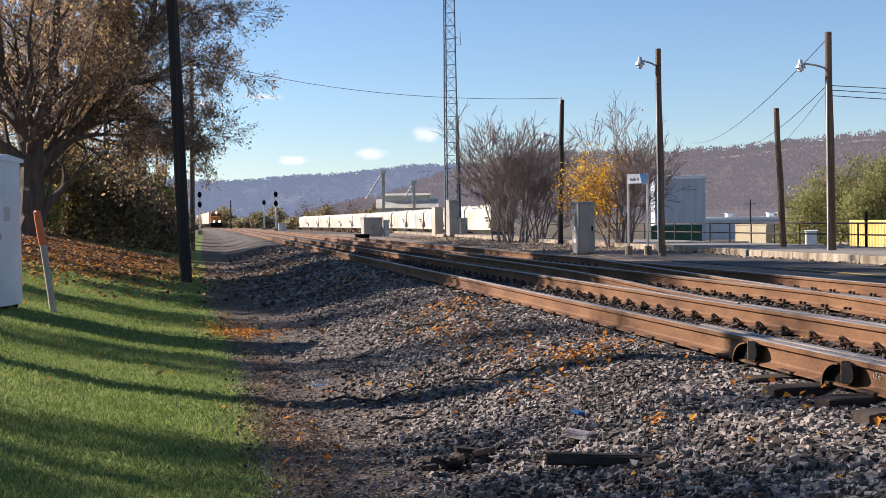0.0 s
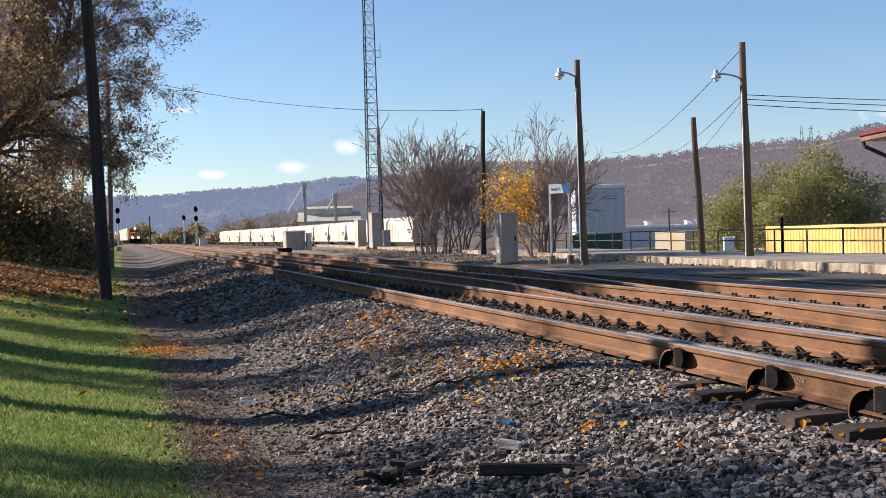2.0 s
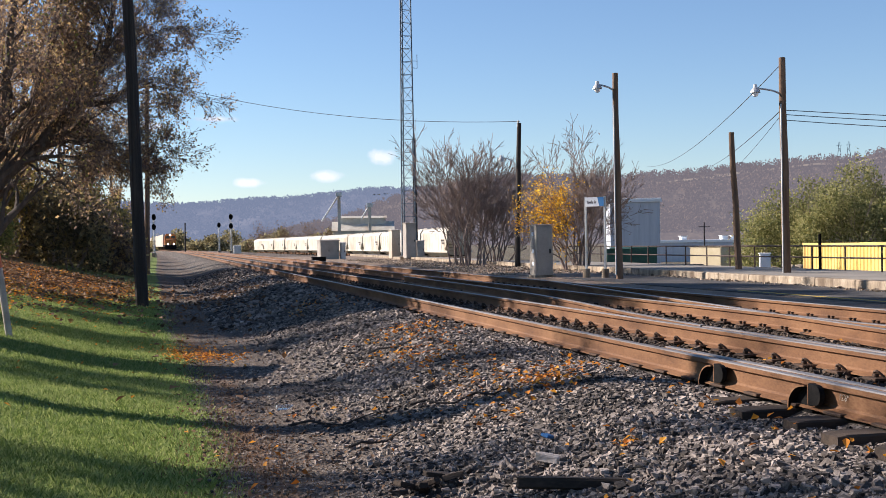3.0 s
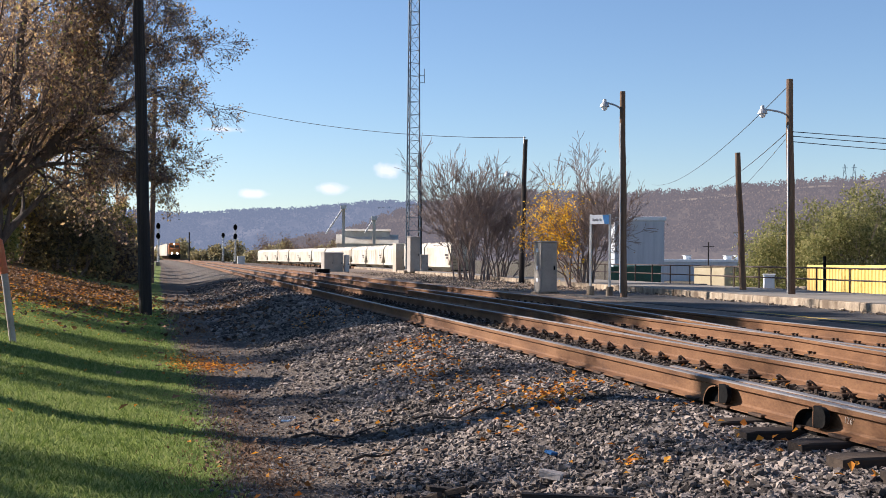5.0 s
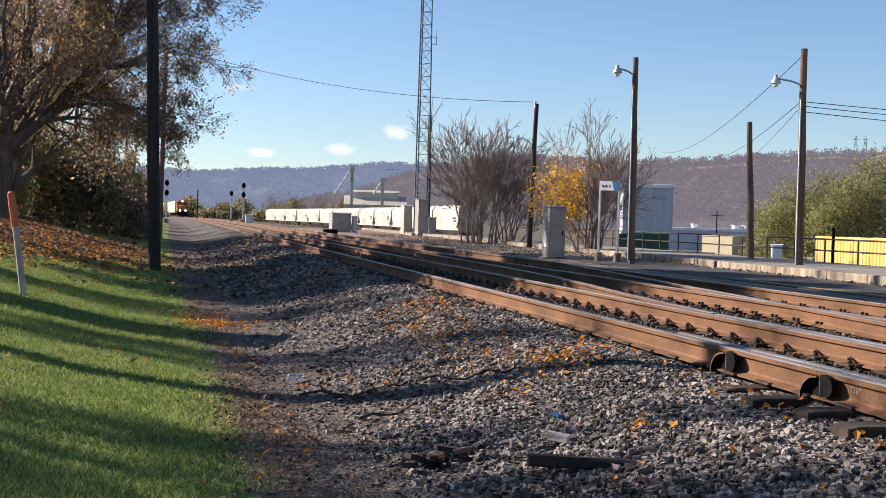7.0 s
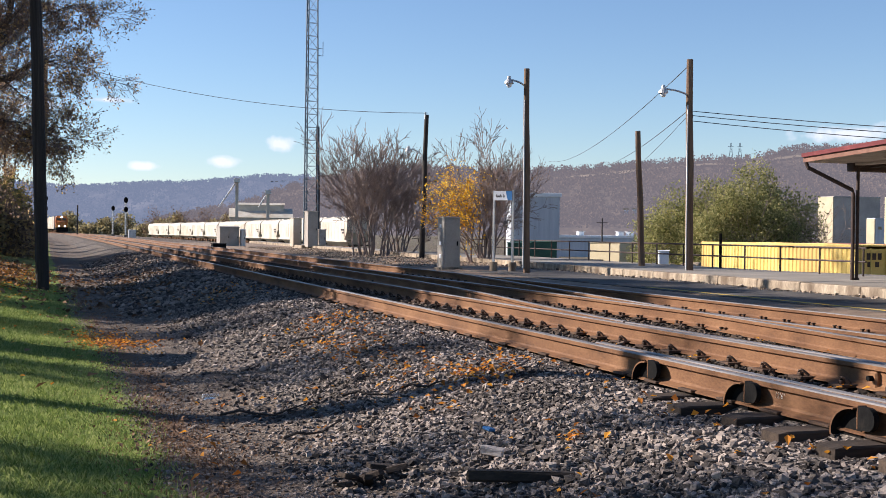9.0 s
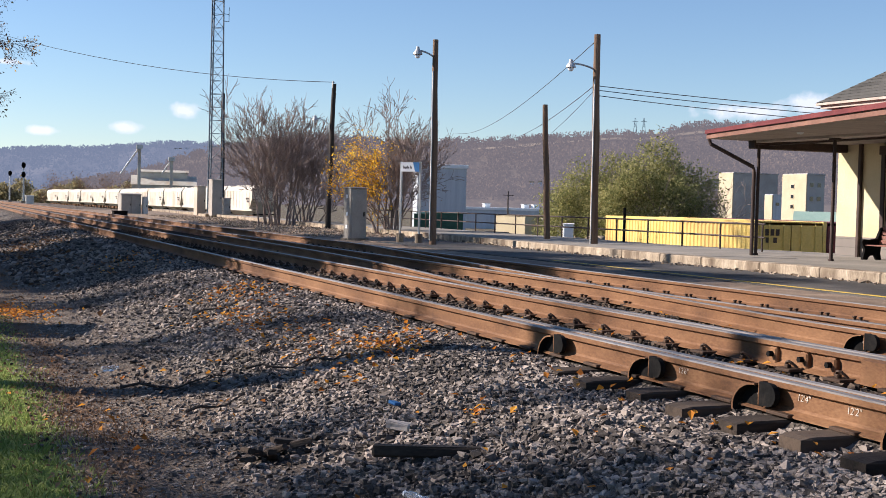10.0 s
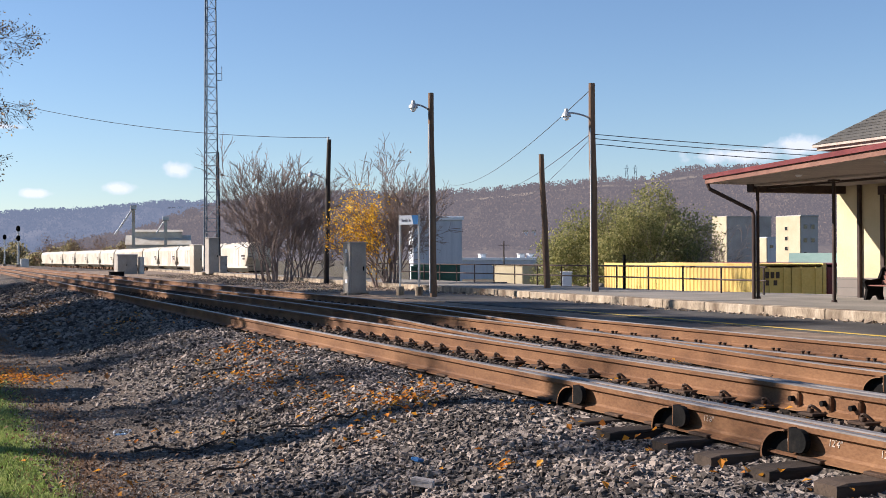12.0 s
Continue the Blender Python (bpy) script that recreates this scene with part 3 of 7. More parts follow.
# Haze colours that the hills, woods and field give off themselves
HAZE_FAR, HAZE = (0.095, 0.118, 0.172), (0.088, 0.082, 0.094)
M_HILL_FAR = hill_material("hazed_far_ridge", [(0.40, (0.02, 0.018, 0.018)), (0.50, (0.034, 0.03, 0.03)), (0.61, (0.06, 0.052, 0.047))], HAZE_FAR)
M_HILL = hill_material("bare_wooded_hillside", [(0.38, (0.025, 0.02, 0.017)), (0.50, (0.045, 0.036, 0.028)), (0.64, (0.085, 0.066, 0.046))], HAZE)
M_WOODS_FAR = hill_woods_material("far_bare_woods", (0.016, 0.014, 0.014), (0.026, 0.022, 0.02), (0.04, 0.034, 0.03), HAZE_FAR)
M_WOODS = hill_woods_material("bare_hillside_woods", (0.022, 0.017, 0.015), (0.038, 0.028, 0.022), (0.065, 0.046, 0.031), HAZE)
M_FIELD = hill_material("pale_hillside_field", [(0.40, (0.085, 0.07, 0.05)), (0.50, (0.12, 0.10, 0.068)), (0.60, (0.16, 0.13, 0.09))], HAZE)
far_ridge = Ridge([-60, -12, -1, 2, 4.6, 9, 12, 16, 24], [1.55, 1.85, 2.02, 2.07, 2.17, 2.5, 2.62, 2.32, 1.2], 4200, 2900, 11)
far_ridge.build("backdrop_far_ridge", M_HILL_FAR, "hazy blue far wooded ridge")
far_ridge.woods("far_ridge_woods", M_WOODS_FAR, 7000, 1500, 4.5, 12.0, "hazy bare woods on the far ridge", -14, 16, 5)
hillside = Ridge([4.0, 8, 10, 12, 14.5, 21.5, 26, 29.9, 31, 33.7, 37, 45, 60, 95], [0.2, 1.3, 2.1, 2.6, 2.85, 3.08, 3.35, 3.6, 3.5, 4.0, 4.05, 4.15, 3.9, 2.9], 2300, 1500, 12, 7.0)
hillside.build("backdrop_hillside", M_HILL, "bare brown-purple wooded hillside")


def hill_clearing(az, T):
    """The power-line terrace below the crest and the open foot of the slope."""
    band = np.abs(T - np.interp(az, [20, 31, 36], [0.885, 0.92, 0.87])) < 0.018
    return (band & (az > 19)) | ((T < 0.1) & (az > 22))


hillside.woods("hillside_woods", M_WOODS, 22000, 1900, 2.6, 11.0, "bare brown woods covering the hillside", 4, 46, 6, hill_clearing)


def hill_field(az0, az1, t0, t1, label):
    """A strip of open ground laid just over the slope."""
    az, k = np.meshgrid(np.linspace(az0, az1, 40), np.linspace(0, 1, 5))
    X, Y, H = hillside.points(az, t0(az) + (t1(az) - t0(az)) * k)
    n, w = az.shape
    idx = np.arange(n * w).reshape(n, w)
    faces = np.stack([idx[:-1, :-1], idx[:-1, 1:], idx[1:, 1:], idx[1:, :-1]], -1).reshape(-1, 4)
    me = raw_mesh("backdrop_field", np.stack([X, Y, H + 3.5], -1).reshape(-1, 3), faces, M_FIELD, smooth=True)
    tagged(new("backdrop_field", me), label, "field", kind="structure")


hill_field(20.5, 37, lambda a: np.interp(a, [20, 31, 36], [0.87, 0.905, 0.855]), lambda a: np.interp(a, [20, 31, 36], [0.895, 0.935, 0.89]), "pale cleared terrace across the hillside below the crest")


def polar(az, dist, z):
    return Vector((math.sin(radians(az)) * dist, math.cos(radians(az)) * dist, z))


def cloud_material():
    m = bpy.data.materials.new("thin_white_cloud")
    m.use_nodes = True
    nt = m.node_tree
    nt.nodes.remove(nt.nodes["Principled BSDF"])
    tc = nt.nodes.new("ShaderNodeTexCoord").outputs["Object"]
    mp = nt.nodes.new("ShaderNodeMapping")
    nt.links.new(tc, mp.inputs[0])
    ln = nt.nodes.new("ShaderNodeVectorMath")
    ln.operation = "LENGTH"
    nt.links.new(mp.outputs[0], ln.inputs[0])
    pos = nt.nodes.new("ShaderNodeNewGeometry").outputs["Position"]
    nz = noise_of(nt, pos, 0.011, 7, 0.62)
    a = nt.nodes.new("ShaderNodeMath")
    a.operation = "MULTIPLY_ADD"
    nt.links.new(nz, a.inputs[0])
    a.inputs[1].default_value = 1.7
    nt.links.new(ln.outputs["Value"], a.inputs[2])
    a2 = nt.nodes.new("ShaderNodeMath")
    a2.operation = "SUBTRACT"
    a2.inputs[0].default_value = 1.70
    nt.links.new(a.outputs[0], a2.inputs[1])
    fac = ramp_of(nt, a2.outputs[0], [(0.0, (0, 0, 0)), (0.55, (0.72, 0.72, 0.72))])
    # brightness is emitted, standing in for sunlight on the cloud
    em = nt.nodes.new("ShaderNodeEmission")
    em.inputs["Color"].default_value = (0.86, 0.88, 0.95, 1)
    em.inputs["Strength"].default_value = 0.62
    tr = nt.nodes.new("ShaderNodeBsdfTransparent")
    mx = nt.nodes.new("ShaderNodeMixShader")
    nt.links.new(fac, mx.inputs[0])
    nt.links.new(tr.outputs[0], mx.inputs[1])
    nt.links.new(em.outputs[0], mx.inputs[2])
    nt.links.new(mx.outputs[0], nt.nodes["Material Output"].inputs["Surface"])
    return m


M_CLOUD = cloud_material()
for az, el, w, h in ((3.5, 2.95, 0.95, 0.26), (7.1, 3.2, 1.15, 0.38), (9.75, 4.1, 0.9, 0.45), (35.6, 4.7, 2.6, 0.55), (38.6, 5.0, 1.3, 0.7), (1.9, 5.9, 1.4, 0.22), (-1.2, 5.6, 1.2, 0.3), (-6, 4.4, 2.2, 0.4)):
    D = 4600
    s = S().add([(-1.2, 0, -1.2), (1.2, 0, -1.2), (1.2, 0, 1.2), (-1.2, 0, 1.2)], [(0, 1, 2, 3)])
    c = part("backdrop_cloud", s, M_CLOUD)
    c.matrix_basis = Matrix.Translation(polar(az, D, 0.9 + D * math.tan(radians(el)))) @ pose(0, 0, 0, 0, 0, -az) @ Matrix.Diagonal((D * math.tan(radians(w)), 1, D * math.tan(radians(h)), 1))
    tagged(c, "small soft white cloud near the horizon", "cloud", kind="structure")


# ---- track bed: ties, plates, clips ----
def build_track():
    track = thing("track", label="double railway line with a crossover on timber ties in stone ballast", category="track", kind="structure")
    rng = random.Random(7)
    tie = mesh_of("tie", S().box(-0.10, 0.10, -0.5, 0.5, -0.18, 0, 0.012), M_TIE)
    for i in range(150):
        y = 3.6 + 0.53 * i
        x0 = 3.62 + rng.uniform(-0.08, 0.06) if y < 7.4 else 3.66 + rng.uniform(-0.05, 0.05)
        if y > 60:
            break
        x1 = 9.0
        o = new("tie", tie)
        o.parent = track
        b = float(bend(y))
        o.matrix_basis = pose((x0 + x1) / 2 + b, y, -0.185 - (rng.uniform(0.0, 0.015) if y < 7.4 else 0.02), 0, 0, 90 + rng.uniform(-0.5, 0.5)) @ Matrix.Diagonal((1, x1 - x0, 1, 1))
    # steel plate with two spring clips
    s = S().box(-0.19, 0.19, -0.09, 0.09, 0, 0.022, 0.004)
    for side in (-1, 1):
        pts = [(side * (0.085 + 0.05 * math.sin(a)), -0.05 + 0.035 * a, 0.025 + 0.045 * abs(math.sin(a * 1.3))) for a in np.linspace(0, 3.1, 9)]
        s.tube(pts, 0.011, 6)
        s.box(side * 0.13 - 0.02, side * 0.13 + 0.02, -0.02, 0.02, 0.02, 0.05, 0.006)
    plate = mesh_of("rail_fastening", s, M_DARKRUST)
    # spiked plate
    s = S().box(-0.17, 0.17, -0.1, 0.1, 0, 0.02, 0.004)
    for sx in (-0.125, 0.125):
        for sy in (-0.05, 0.05):
            s.box(sx - 0.016, sx + 0.016, sy - 0.012, sy + 0.012, 0.01, 0.05, 0.004)
            s.box(sx - 0.022, sx + 0.022, sy - 0.018, sy + 0.018, 0.042, 0.056, 0.004)
    spiked = mesh_of("tie_plate", s, M_DARKRUST)
    # the near rail's plates carry spikes on their inner side alone
    s = S().box(-0.10, 0.17, -0.1, 0.1, 0, 0.02, 0.004)
    for sy in (-0.05, 0.05):
        s.box(0.109, 0.141, sy - 0.012, sy + 0.012, 0.01, 0.05, 0.004)
        s.box(0.103, 0.147, sy - 0.018, sy + 0.018, 0.042, 0.056, 0.004)
    inner = mesh_of("tie_plate", s, M_DARKRUST)
    for i in range(75):
        y = 3.6 + 0.53 * i
        for x, me, nm in ((A_X, inner, "tie_plate"), (B_X, plate, "rail_fastening"), (C_X, spiked, "tie_plate"), (D_X, spiked, "tie_plate")):
            if y > 32 and x > B_X:
                continue
            o = new(nm, me)
            o.parent = track
            o.location = (x + float(bend(y)), y, -0.187)
            o.rotation_euler = (0, 0, rng.uniform(-0.02, 0.02))
    return track


build_track()


def build_anchor(x, y, turn=0):
    """Round rail brace: a hollow half-round cup beside a black rounded plate, with a tab between."""
    t = thing("rail_brace", (x, y, -0.02), turn, "half-round hollow black steel brace bolted to the rail", "rail brace", "rail braces")
    n = 16
    arc = [(0.015 + 0.215 * math.sin(a), -0.165 + 0.155 * math.cos(a)) for a in np.linspace(0, math.pi * 0.56, n)]
    vs, fs = [], []
    for k in (1.0, 0.93):
        for py, pz in arc:
            vs += [(-0.105, 0.015 + (py - 0.015) * k, -0.165 + (pz + 0.165) * k), (0.0, 0.015 + (py - 0.015) * k, -0.165 + (pz + 0.165) * k)]
    m = 2 * n
    for i in range(n - 1):
        a, b = 2 * i, 2 * i + 2
        fs += [(a, b, b + 1, a + 1), (m + a, m + a + 1, m + b + 1, m + b), (a, m + a, m + b, b), (a + 1, b + 1, m + b + 1, m + a + 1)]
    fs += [(0, 1, m + 1, m), (m - 2, 2 * m - 2, 2 * m - 1, m - 1)]
    s = S().add(vs, fs)
    # inner rim faces and the infill are blackened for the shade inside the cup
    s.m = [1 if i < 4 * (n - 1) and i % 4 == 1 else 0 for i in range(len(fs))]
    part("rim", s, [M_RUST, M_BLACK], t)
    part("hollow", S().prism([(0.015 + (py - 0.015) * 0.94, -0.165 + (pz + 0.165) * 0.94) for py, pz in arc] + [(0.015, -0.19)], "x", -0.045, -0.035), M_BLACK, t, "black infill standing in for the shade inside the brace")
    part("rounded_plate", S().prism([(-0.005, 0.0), (-0.005, -0.132)] + [(-0.085 - 0.065 * math.sin(a), -0.066 - 0.066 * math.cos(a)) for a in np.linspace(0.1, math.pi - 0.1, 10)], "x", -0.085, -0.05), M_BLACK, t, "black rounded plate")
    part("tab", S().box(-0.085, -0.012, -0.004, 0.010, -0.135, 0.002, 0.004), M_RUST, t)
    part("bolt", S().tube([(-0.06, 0.03, -0.075), (-0.04, 0.03, -0.075)], 0.013, 8), M_HEAD, t)


for y in (4.66, 5.89, 7.06, 8.41):
    build_anchor(A_X + float(bend(y)) - 0.012, y)
build_anchor(6.58, 8.05)


def chalk(text, y, z):
    c = bpy.data.curves.new("chalk_mark", "FONT")
    c.body, c.size, c.shear = text, 0.056, 0.15
    c.extrude = 0.0004
    src = bpy.data.objects.new("chalk_source", c)
    scene.collection.objects.link(src)
    bpy.context.view_layer.update()
    me = bpy.data.meshes.new_from_object(src.evaluated_get(bpy.context.evaluated_depsgraph_get()))
    bpy.data.objects.remove(src)
    me.materials.clear()
    me.materials.append(M_CHALK)
    o = new("chalk_mark", me)
    o.matrix_basis = Matrix(((0, 0, -1, A_X + float(bend(y)) - 0.0115), (-1, 0, 0, y), (0, 1, 0, z), (0, 0, 0, 1)))
    tagged(o, "handwritten white chalk length mark on the rail", "chalk mark", "chalk marks")


chalk("12'6\"", 6.84, -0.10)
chalk("12'4\"", 5.66, -0.095)
chalk("12'2\"", 5.26, -0.10)


def joint_bars(x, y, n):
    t = thing("joint_bar", (x - 0.03, y, -0.1), 0, "rusty bolted joint bar on the rail web", "joint bar", "joint bars")
    part("bar", S().box(-0.012, 0.012, -0.42, 0.42, -0.045, 0.04, 0.006), M_RUST, t)
    for k in range(n):
        yy = -0.3 + 0.6 * k / (n - 1)
        part("bolt", S().tube([(-0.035, yy, 0), (-0.01, yy, 0)], 0.018, 6), M_BLACK, t)


joint_bars(A_X, 10.4, 4)
joint_bars(B_X, 13.2, 4)
joint_bars(C_X, 13.0, 4)
for y in (6.95, 7.25, 7.6):
    t = thing("frog_block", (B_X - 0.06, y, -0.16), 0, "black bolted spacer block beside the frog", "spacer block", "frog blocks")
    part("block", S().box(-0.05, 0.03, -0.045, 0.045, -0.02, 0.11, 0.012), M_RUST, t)
    part("bolt", S().tube([(-0.09, 0, 0.06), (-0.05, 0, 0.06)], 0.022, 6), M_BLACK, t)
# heavy cast frog beside the second rail
s = S().prism([(-0.11, -0.186), (0.03, -0.186), (0.03, -0.012), (-0.05, -0.008), (-0.11, -0.02)], "y", 3.0, 6.6)
fr = tagged(part("frog_casting", s, M_RUST), "rusty cast steel frog body along the rail", "frog")
fr.location.x = B_X - 0.04


# ---- poles, lamps and wires ----
def utility_pole(at, top, r, mat, label, cap=None):
    t = thing("utility_pole", at, 0, label, "utility pole", "utility poles")
    d = Vector(top) - Vector(at)
    pts = [d * k - Vector((0, 0, 0.4 if k == 0 else 0)) for k in (0, 0.25, 0.5, 0.75, 1.0)]
    for i in (1, 2, 3):
        pts[i] = pts[i] + Vector((0.012 * (-1) ** i, 0.01, 0))
    part("shaft", S().tube(pts, [r, r * 0.96, r * 0.9, r * 0.84, r * 0.77], 14), mat, t, smooth=False)
    return t, d


def lamp_arm(t, z, reach, rise, head=True):
    """A curved bracket with a bell-shaped head, reaching towards the tracks."""
    arm = [Vector((-0.06, 0, z - rise))] + [Vector((-reach * (1 - math.cos(a)), reach * 0.35 * (1 - math.cos(a)), z - rise + rise * math.sin(a))) for a in np.linspace(0.35, 1.45, 7)]
    part("lamp_arm", S().tube(arm, 0.026, 8), M_SILVER, t, "grey steel bracket arm")
    tip = arm[-1]
    prof = [(0.03, 0.11), (0.05, 0.10), (0.06, 0.02), (0.12, -0.05), (0.14, -0.12), (0.125, -0.12), (0.05, -0.04)]
    s, n = S(), 16
    vs = [(tip.x + r * math.cos(math.tau * k / n), tip.y + r * math.sin(math.tau * k / n), tip.z + h) for r, h in prof for k in range(n)]
    fs = [(i * n + k, i * n + (k + 1) % n, (i + 1) * n + (k + 1) % n, (i + 1) * n + k) for i in range(len(prof) - 1) for k in range(n)]
    s.add(vs, fs + [tuple(range(n))])
    hd = part("lamp_head", s, M_SILVER, t, "grey bell-shaped lamp head")
    prof = [(0.085, -0.1), (0.085, -0.16), (0.06, -0.21), (0.02, -0.23)]
    s = S()
    vs = [(tip.x + r * math.cos(math.tau * k / n), tip.y + r * math.sin(math.tau * k / n), tip.z + h) for r, h in prof for k in range(n)]
    fs = [(i * n + k, i * n + (k + 1) % n, (i + 1) * n + (k + 1) % n, (i + 1) * n + k) for i in range(len(prof) - 1) for k in range(n)]
    s.add(vs, fs + [tuple(range(3 * n, 4 * n))])
    part("lens", s, M_WHITE, hd, "frosted lamp lens")


t, d = utility_pole((-0.86, 33.0, -0.65), (-1.25, 33.0, 11.2), 0.17, M_POLE_DARK, "dark creosoted timber utility pole on the lawn edge")
# unseen pole, added only for its shadow across the ditch and ballast
t, d = utility_pole((-11.2, 18.2, 0.7), (-11.2, 18.2, 11.0), 0.23, M_POLE_DARK, "dark pole out of view, added to cast a shadow line over the ballast")
t, d = utility_pole((-1.45, 70.0, -0.45), (-1.32, 70.0, 10.25), 0.15, M_POLE, "distant timber utility pole with a wire")
part("crossarm", S().box(-0.9, 0.6, -0.05, 0.05, 10.3, 10.42, 0.01), M_POLE, t)
for x in (-0.8, 0.5):
    part("insulator", S().tube([(x, 0, 10.4), (x, 0, 10.6)], [0.05, 0.035], 8), M_SILVER, t)
t, d = utility_pole((12.54, 33.12, -0.06), (12.48, 33.14, 5.76), 0.105, M_POLE, "brown timber lamp pole beside the platform kerb")
lamp_arm(t, 5.50, 0.62, 0.42)
part("conduit", S().tube([(-0.12, -0.02, 0), (-0.13, -0.02, 4.9)], 0.022, 6), M_SILVER, t)
t, d = utility_pole((16.29, 30.27, -0.02), (16.23, 30.3, 5.85), 0.115, M_POLE, "brown timber lamp pole on the platform")
lamp_arm(t, 5.05, 0.85, 0.34)
part("conduit", S().tube([(-0.13, -0.03, 0), (-0.14, -0.03, 4.6)], 0.022, 6), M_SILVER, t)
t, d = utility_pole((17.04, 34.64, -0.02), (16.83, 34.65, 4.22), 0.105, M_POLE, "short leaning timber pole on the platform")
t, d = utility_pole((15.1, 52.6, -0.1), (15.26, 52.6, 6.28), 0.125, M_POLE_DARK, "timber pole with a bracket lamp and a wire")
lamp_arm(t, 4.85, 0.72, 0.45)
part("insulator", S().tube([(0.1, 0, 6.2), (0.1, 0, 6.5)], [0.05, 0.04], 8), M_SILVER, t)
t, d = utility_pole((16.87, 84.6, -0.1), (16.8, 84.6, 8.4), 0.15, M_POLE_DARK, "timber pole behind the lattice mast")
t, d = utility_pole((50.2, 109.0, -2.0), (50.2, 109.0, 2.6), 0.075, M_POLE_DARK, "small distant timber pole")
part("crossarm", S().box(-0.6, 0.6, -0.03, 0.03, 4.15, 4.21, 0.01), M_POLE_DARK, t)
t, d = utility_pole((2.6, 260.0, -0.4), (2.65, 260.0, 6.0), 0.16, M_POLE_DARK, "far timber pole beside the line")


def wire(a, b, sag, r=0.012):
    a, b = Vector(a), Vector(b)
    pts = [a.lerp(b, k / 16) - Vector((0, 0, sag * 4 * (k / 16) * (1 - k / 16))) for k in range(17)]
    tagged(part("overhead_wire", S().tube(pts, r, 5), M_WIRE), "thin dark overhead wire hanging between poles", "wire", "overhead wires")


wire((-1.32, 69.9, 10.35), (15.26, 52.5, 6.35), 0.75, 0.013)
wire((16.23, 30.25, 5.72), (41.5, 102.0, 7.6), 0.9, 0.012)
wire((16.2, 30.25, 4.45), (45.5, 100.5, 7.2), 0.5, 0.012)
wire((16.2, 30.3, 4.42), (30.0, 19.0, 3.05), 0.2, 0.011)
wire((16.2, 30.3, 4.30), (30.0, 18.8, 2.98), 0.25, 0.011)
wire((16.2, 30.3, 4.15), (30.0, 18.6, 2.90), 0.3, 0.011)
wire((16.2, 30.3, 4.3), (50.2, 109.0, 6.6), 0.8, 0.008)


# ---- lattice mast ----
def build_mast():
    t = thing("lattice_mast", (16.2, 84.4, -0.1), 10, "tall steel lattice radio mast with cross bracing", "mast")
    H, n = 42.0, 46
    corners = [(math.cos(a), math.sin(a)) for a in (radians(90), radians(210), radians(330))]

    def at(k, i):
        z = 0.2 + H * i / n
        w = 0.62 - 0.0095 * z
        return Vector((corners[k % 3][0] * w, corners[k % 3][1] * w, z))
    for k in range(3):
        part("mast_leg", S().tube([at(k, i) for i in range(0, n + 1, 2)], 0.05, 6), M_MAST, t)
    s = S()
    for i in range(n):
        for k in range(3):
            s.tube([at(k, i), at(k + 1, i)], 0.022, 4, cap=False)
            s.tube([at(k, i), at(k + 1, i + 1)] if i % 2 else [at(k + 1, i), at(k, i + 1)], 0.02, 4, cap=False)
    b = part("bracing", s, M_MAST, t, "thin steel cross bracing")
    for z in (6.0, 13.5, 14.0):
        part("antenna_bracket", S().tube([(0.55, 0, z), (0.95, 0.1, z), (0.95, 0.1, z + 0.5)], 0.025, 5), M_MAST, t)
    part("footing", S().box(-0.9, 0.9, -0.9, 0.9, -0.3, 0.12, 0.03), M_CONC, t, "concrete footing")


M_MAST = surface("dull_blue_grey_steel", three((0.06, 0.085, 0.11), (0.09, 0.12, 0.15), (0.13, 0.16, 0.19)), 2, 20, 0.6, 0.2, bump=0)
build_mast()


# ---- trackside cabinets ----
def cabinet(name, at, rz, w, d, h, mat, label, group="", doors=1, roof=0.05, legs=0.0):
    t = thing(name, at, rz, label, "cabinet", group)
    part("body", S().box(-w / 2, w / 2, -d / 2, d / 2, legs, h, 0.012), mat, t)
    part("roof", S().prism([(-d / 2 - 0.04, h), (d / 2 + 0.04, h), (d / 2 + 0.04, h + roof * 0.5), (0, h + roof), (-d / 2 - 0.04, h + roof * 0.5)], "x", -w / 2 - 0.04, w / 2 + 0.04), mat, t)
    dw = (w - 0.06) / doors
    for k in range(doors):
        x0 = -w / 2 + 0.03 + k * dw
        dr = part("door", S().box(x0 + 0.01, x0 + dw - 0.01, -d / 2 - 0.022, -d / 2 - 0.003, legs + 0.06, h - 0.06, 0.006), mat, t)
        part("handle", S().box(x0 + dw - 0.10, x0 + dw - 0.06, -d / 2 - 0.055, -d / 2 - 0.02, h * 0.5 - 0.07, h * 0.5 + 0.07, 0.006), M_BLACK, dr, "dark handle")
        for z in (0.2, 0.8):
            part("hinge", S().tube([(x0 + 0.02, -d / 2 - 0.028, h * z - 0.05), (x0 + 0.02, -d / 2 - 0.028, h * z + 0.05)], 0.012, 6), mat, dr)
    if legs:
        for sx in (-1, 1):
            for sy in (-1, 1):
                part("leg", S().box(sx * (w / 2 - 0.08) - 0.03, sx * (w / 2 - 0.08) + 0.03, sy * (d / 2 - 0.08) - 0.03, sy * (d / 2 - 0.08) + 0.03, -0.15, legs, 0.004), M_BLACK, t)
    return t


c = cabinet("signal_case", (11.35, 36.9, -0.19), 7, 0.56, 0.52, 1.62, M_CASE, "tall grey galvanised signal case on the asphalt", roof=0.04)
for z in (0.35, 0.75, 1.3):
    part("notice", S().box(-0.292, -0.282, -0.06, 0.08, z, z + 0.12, 0.002), M_WHITE, c, "small white notice")
part("plinth", S().box(-0.36, 0.36, -0.3, 0.3, -0.05, 0.05, 0.01), M_CONC, c)
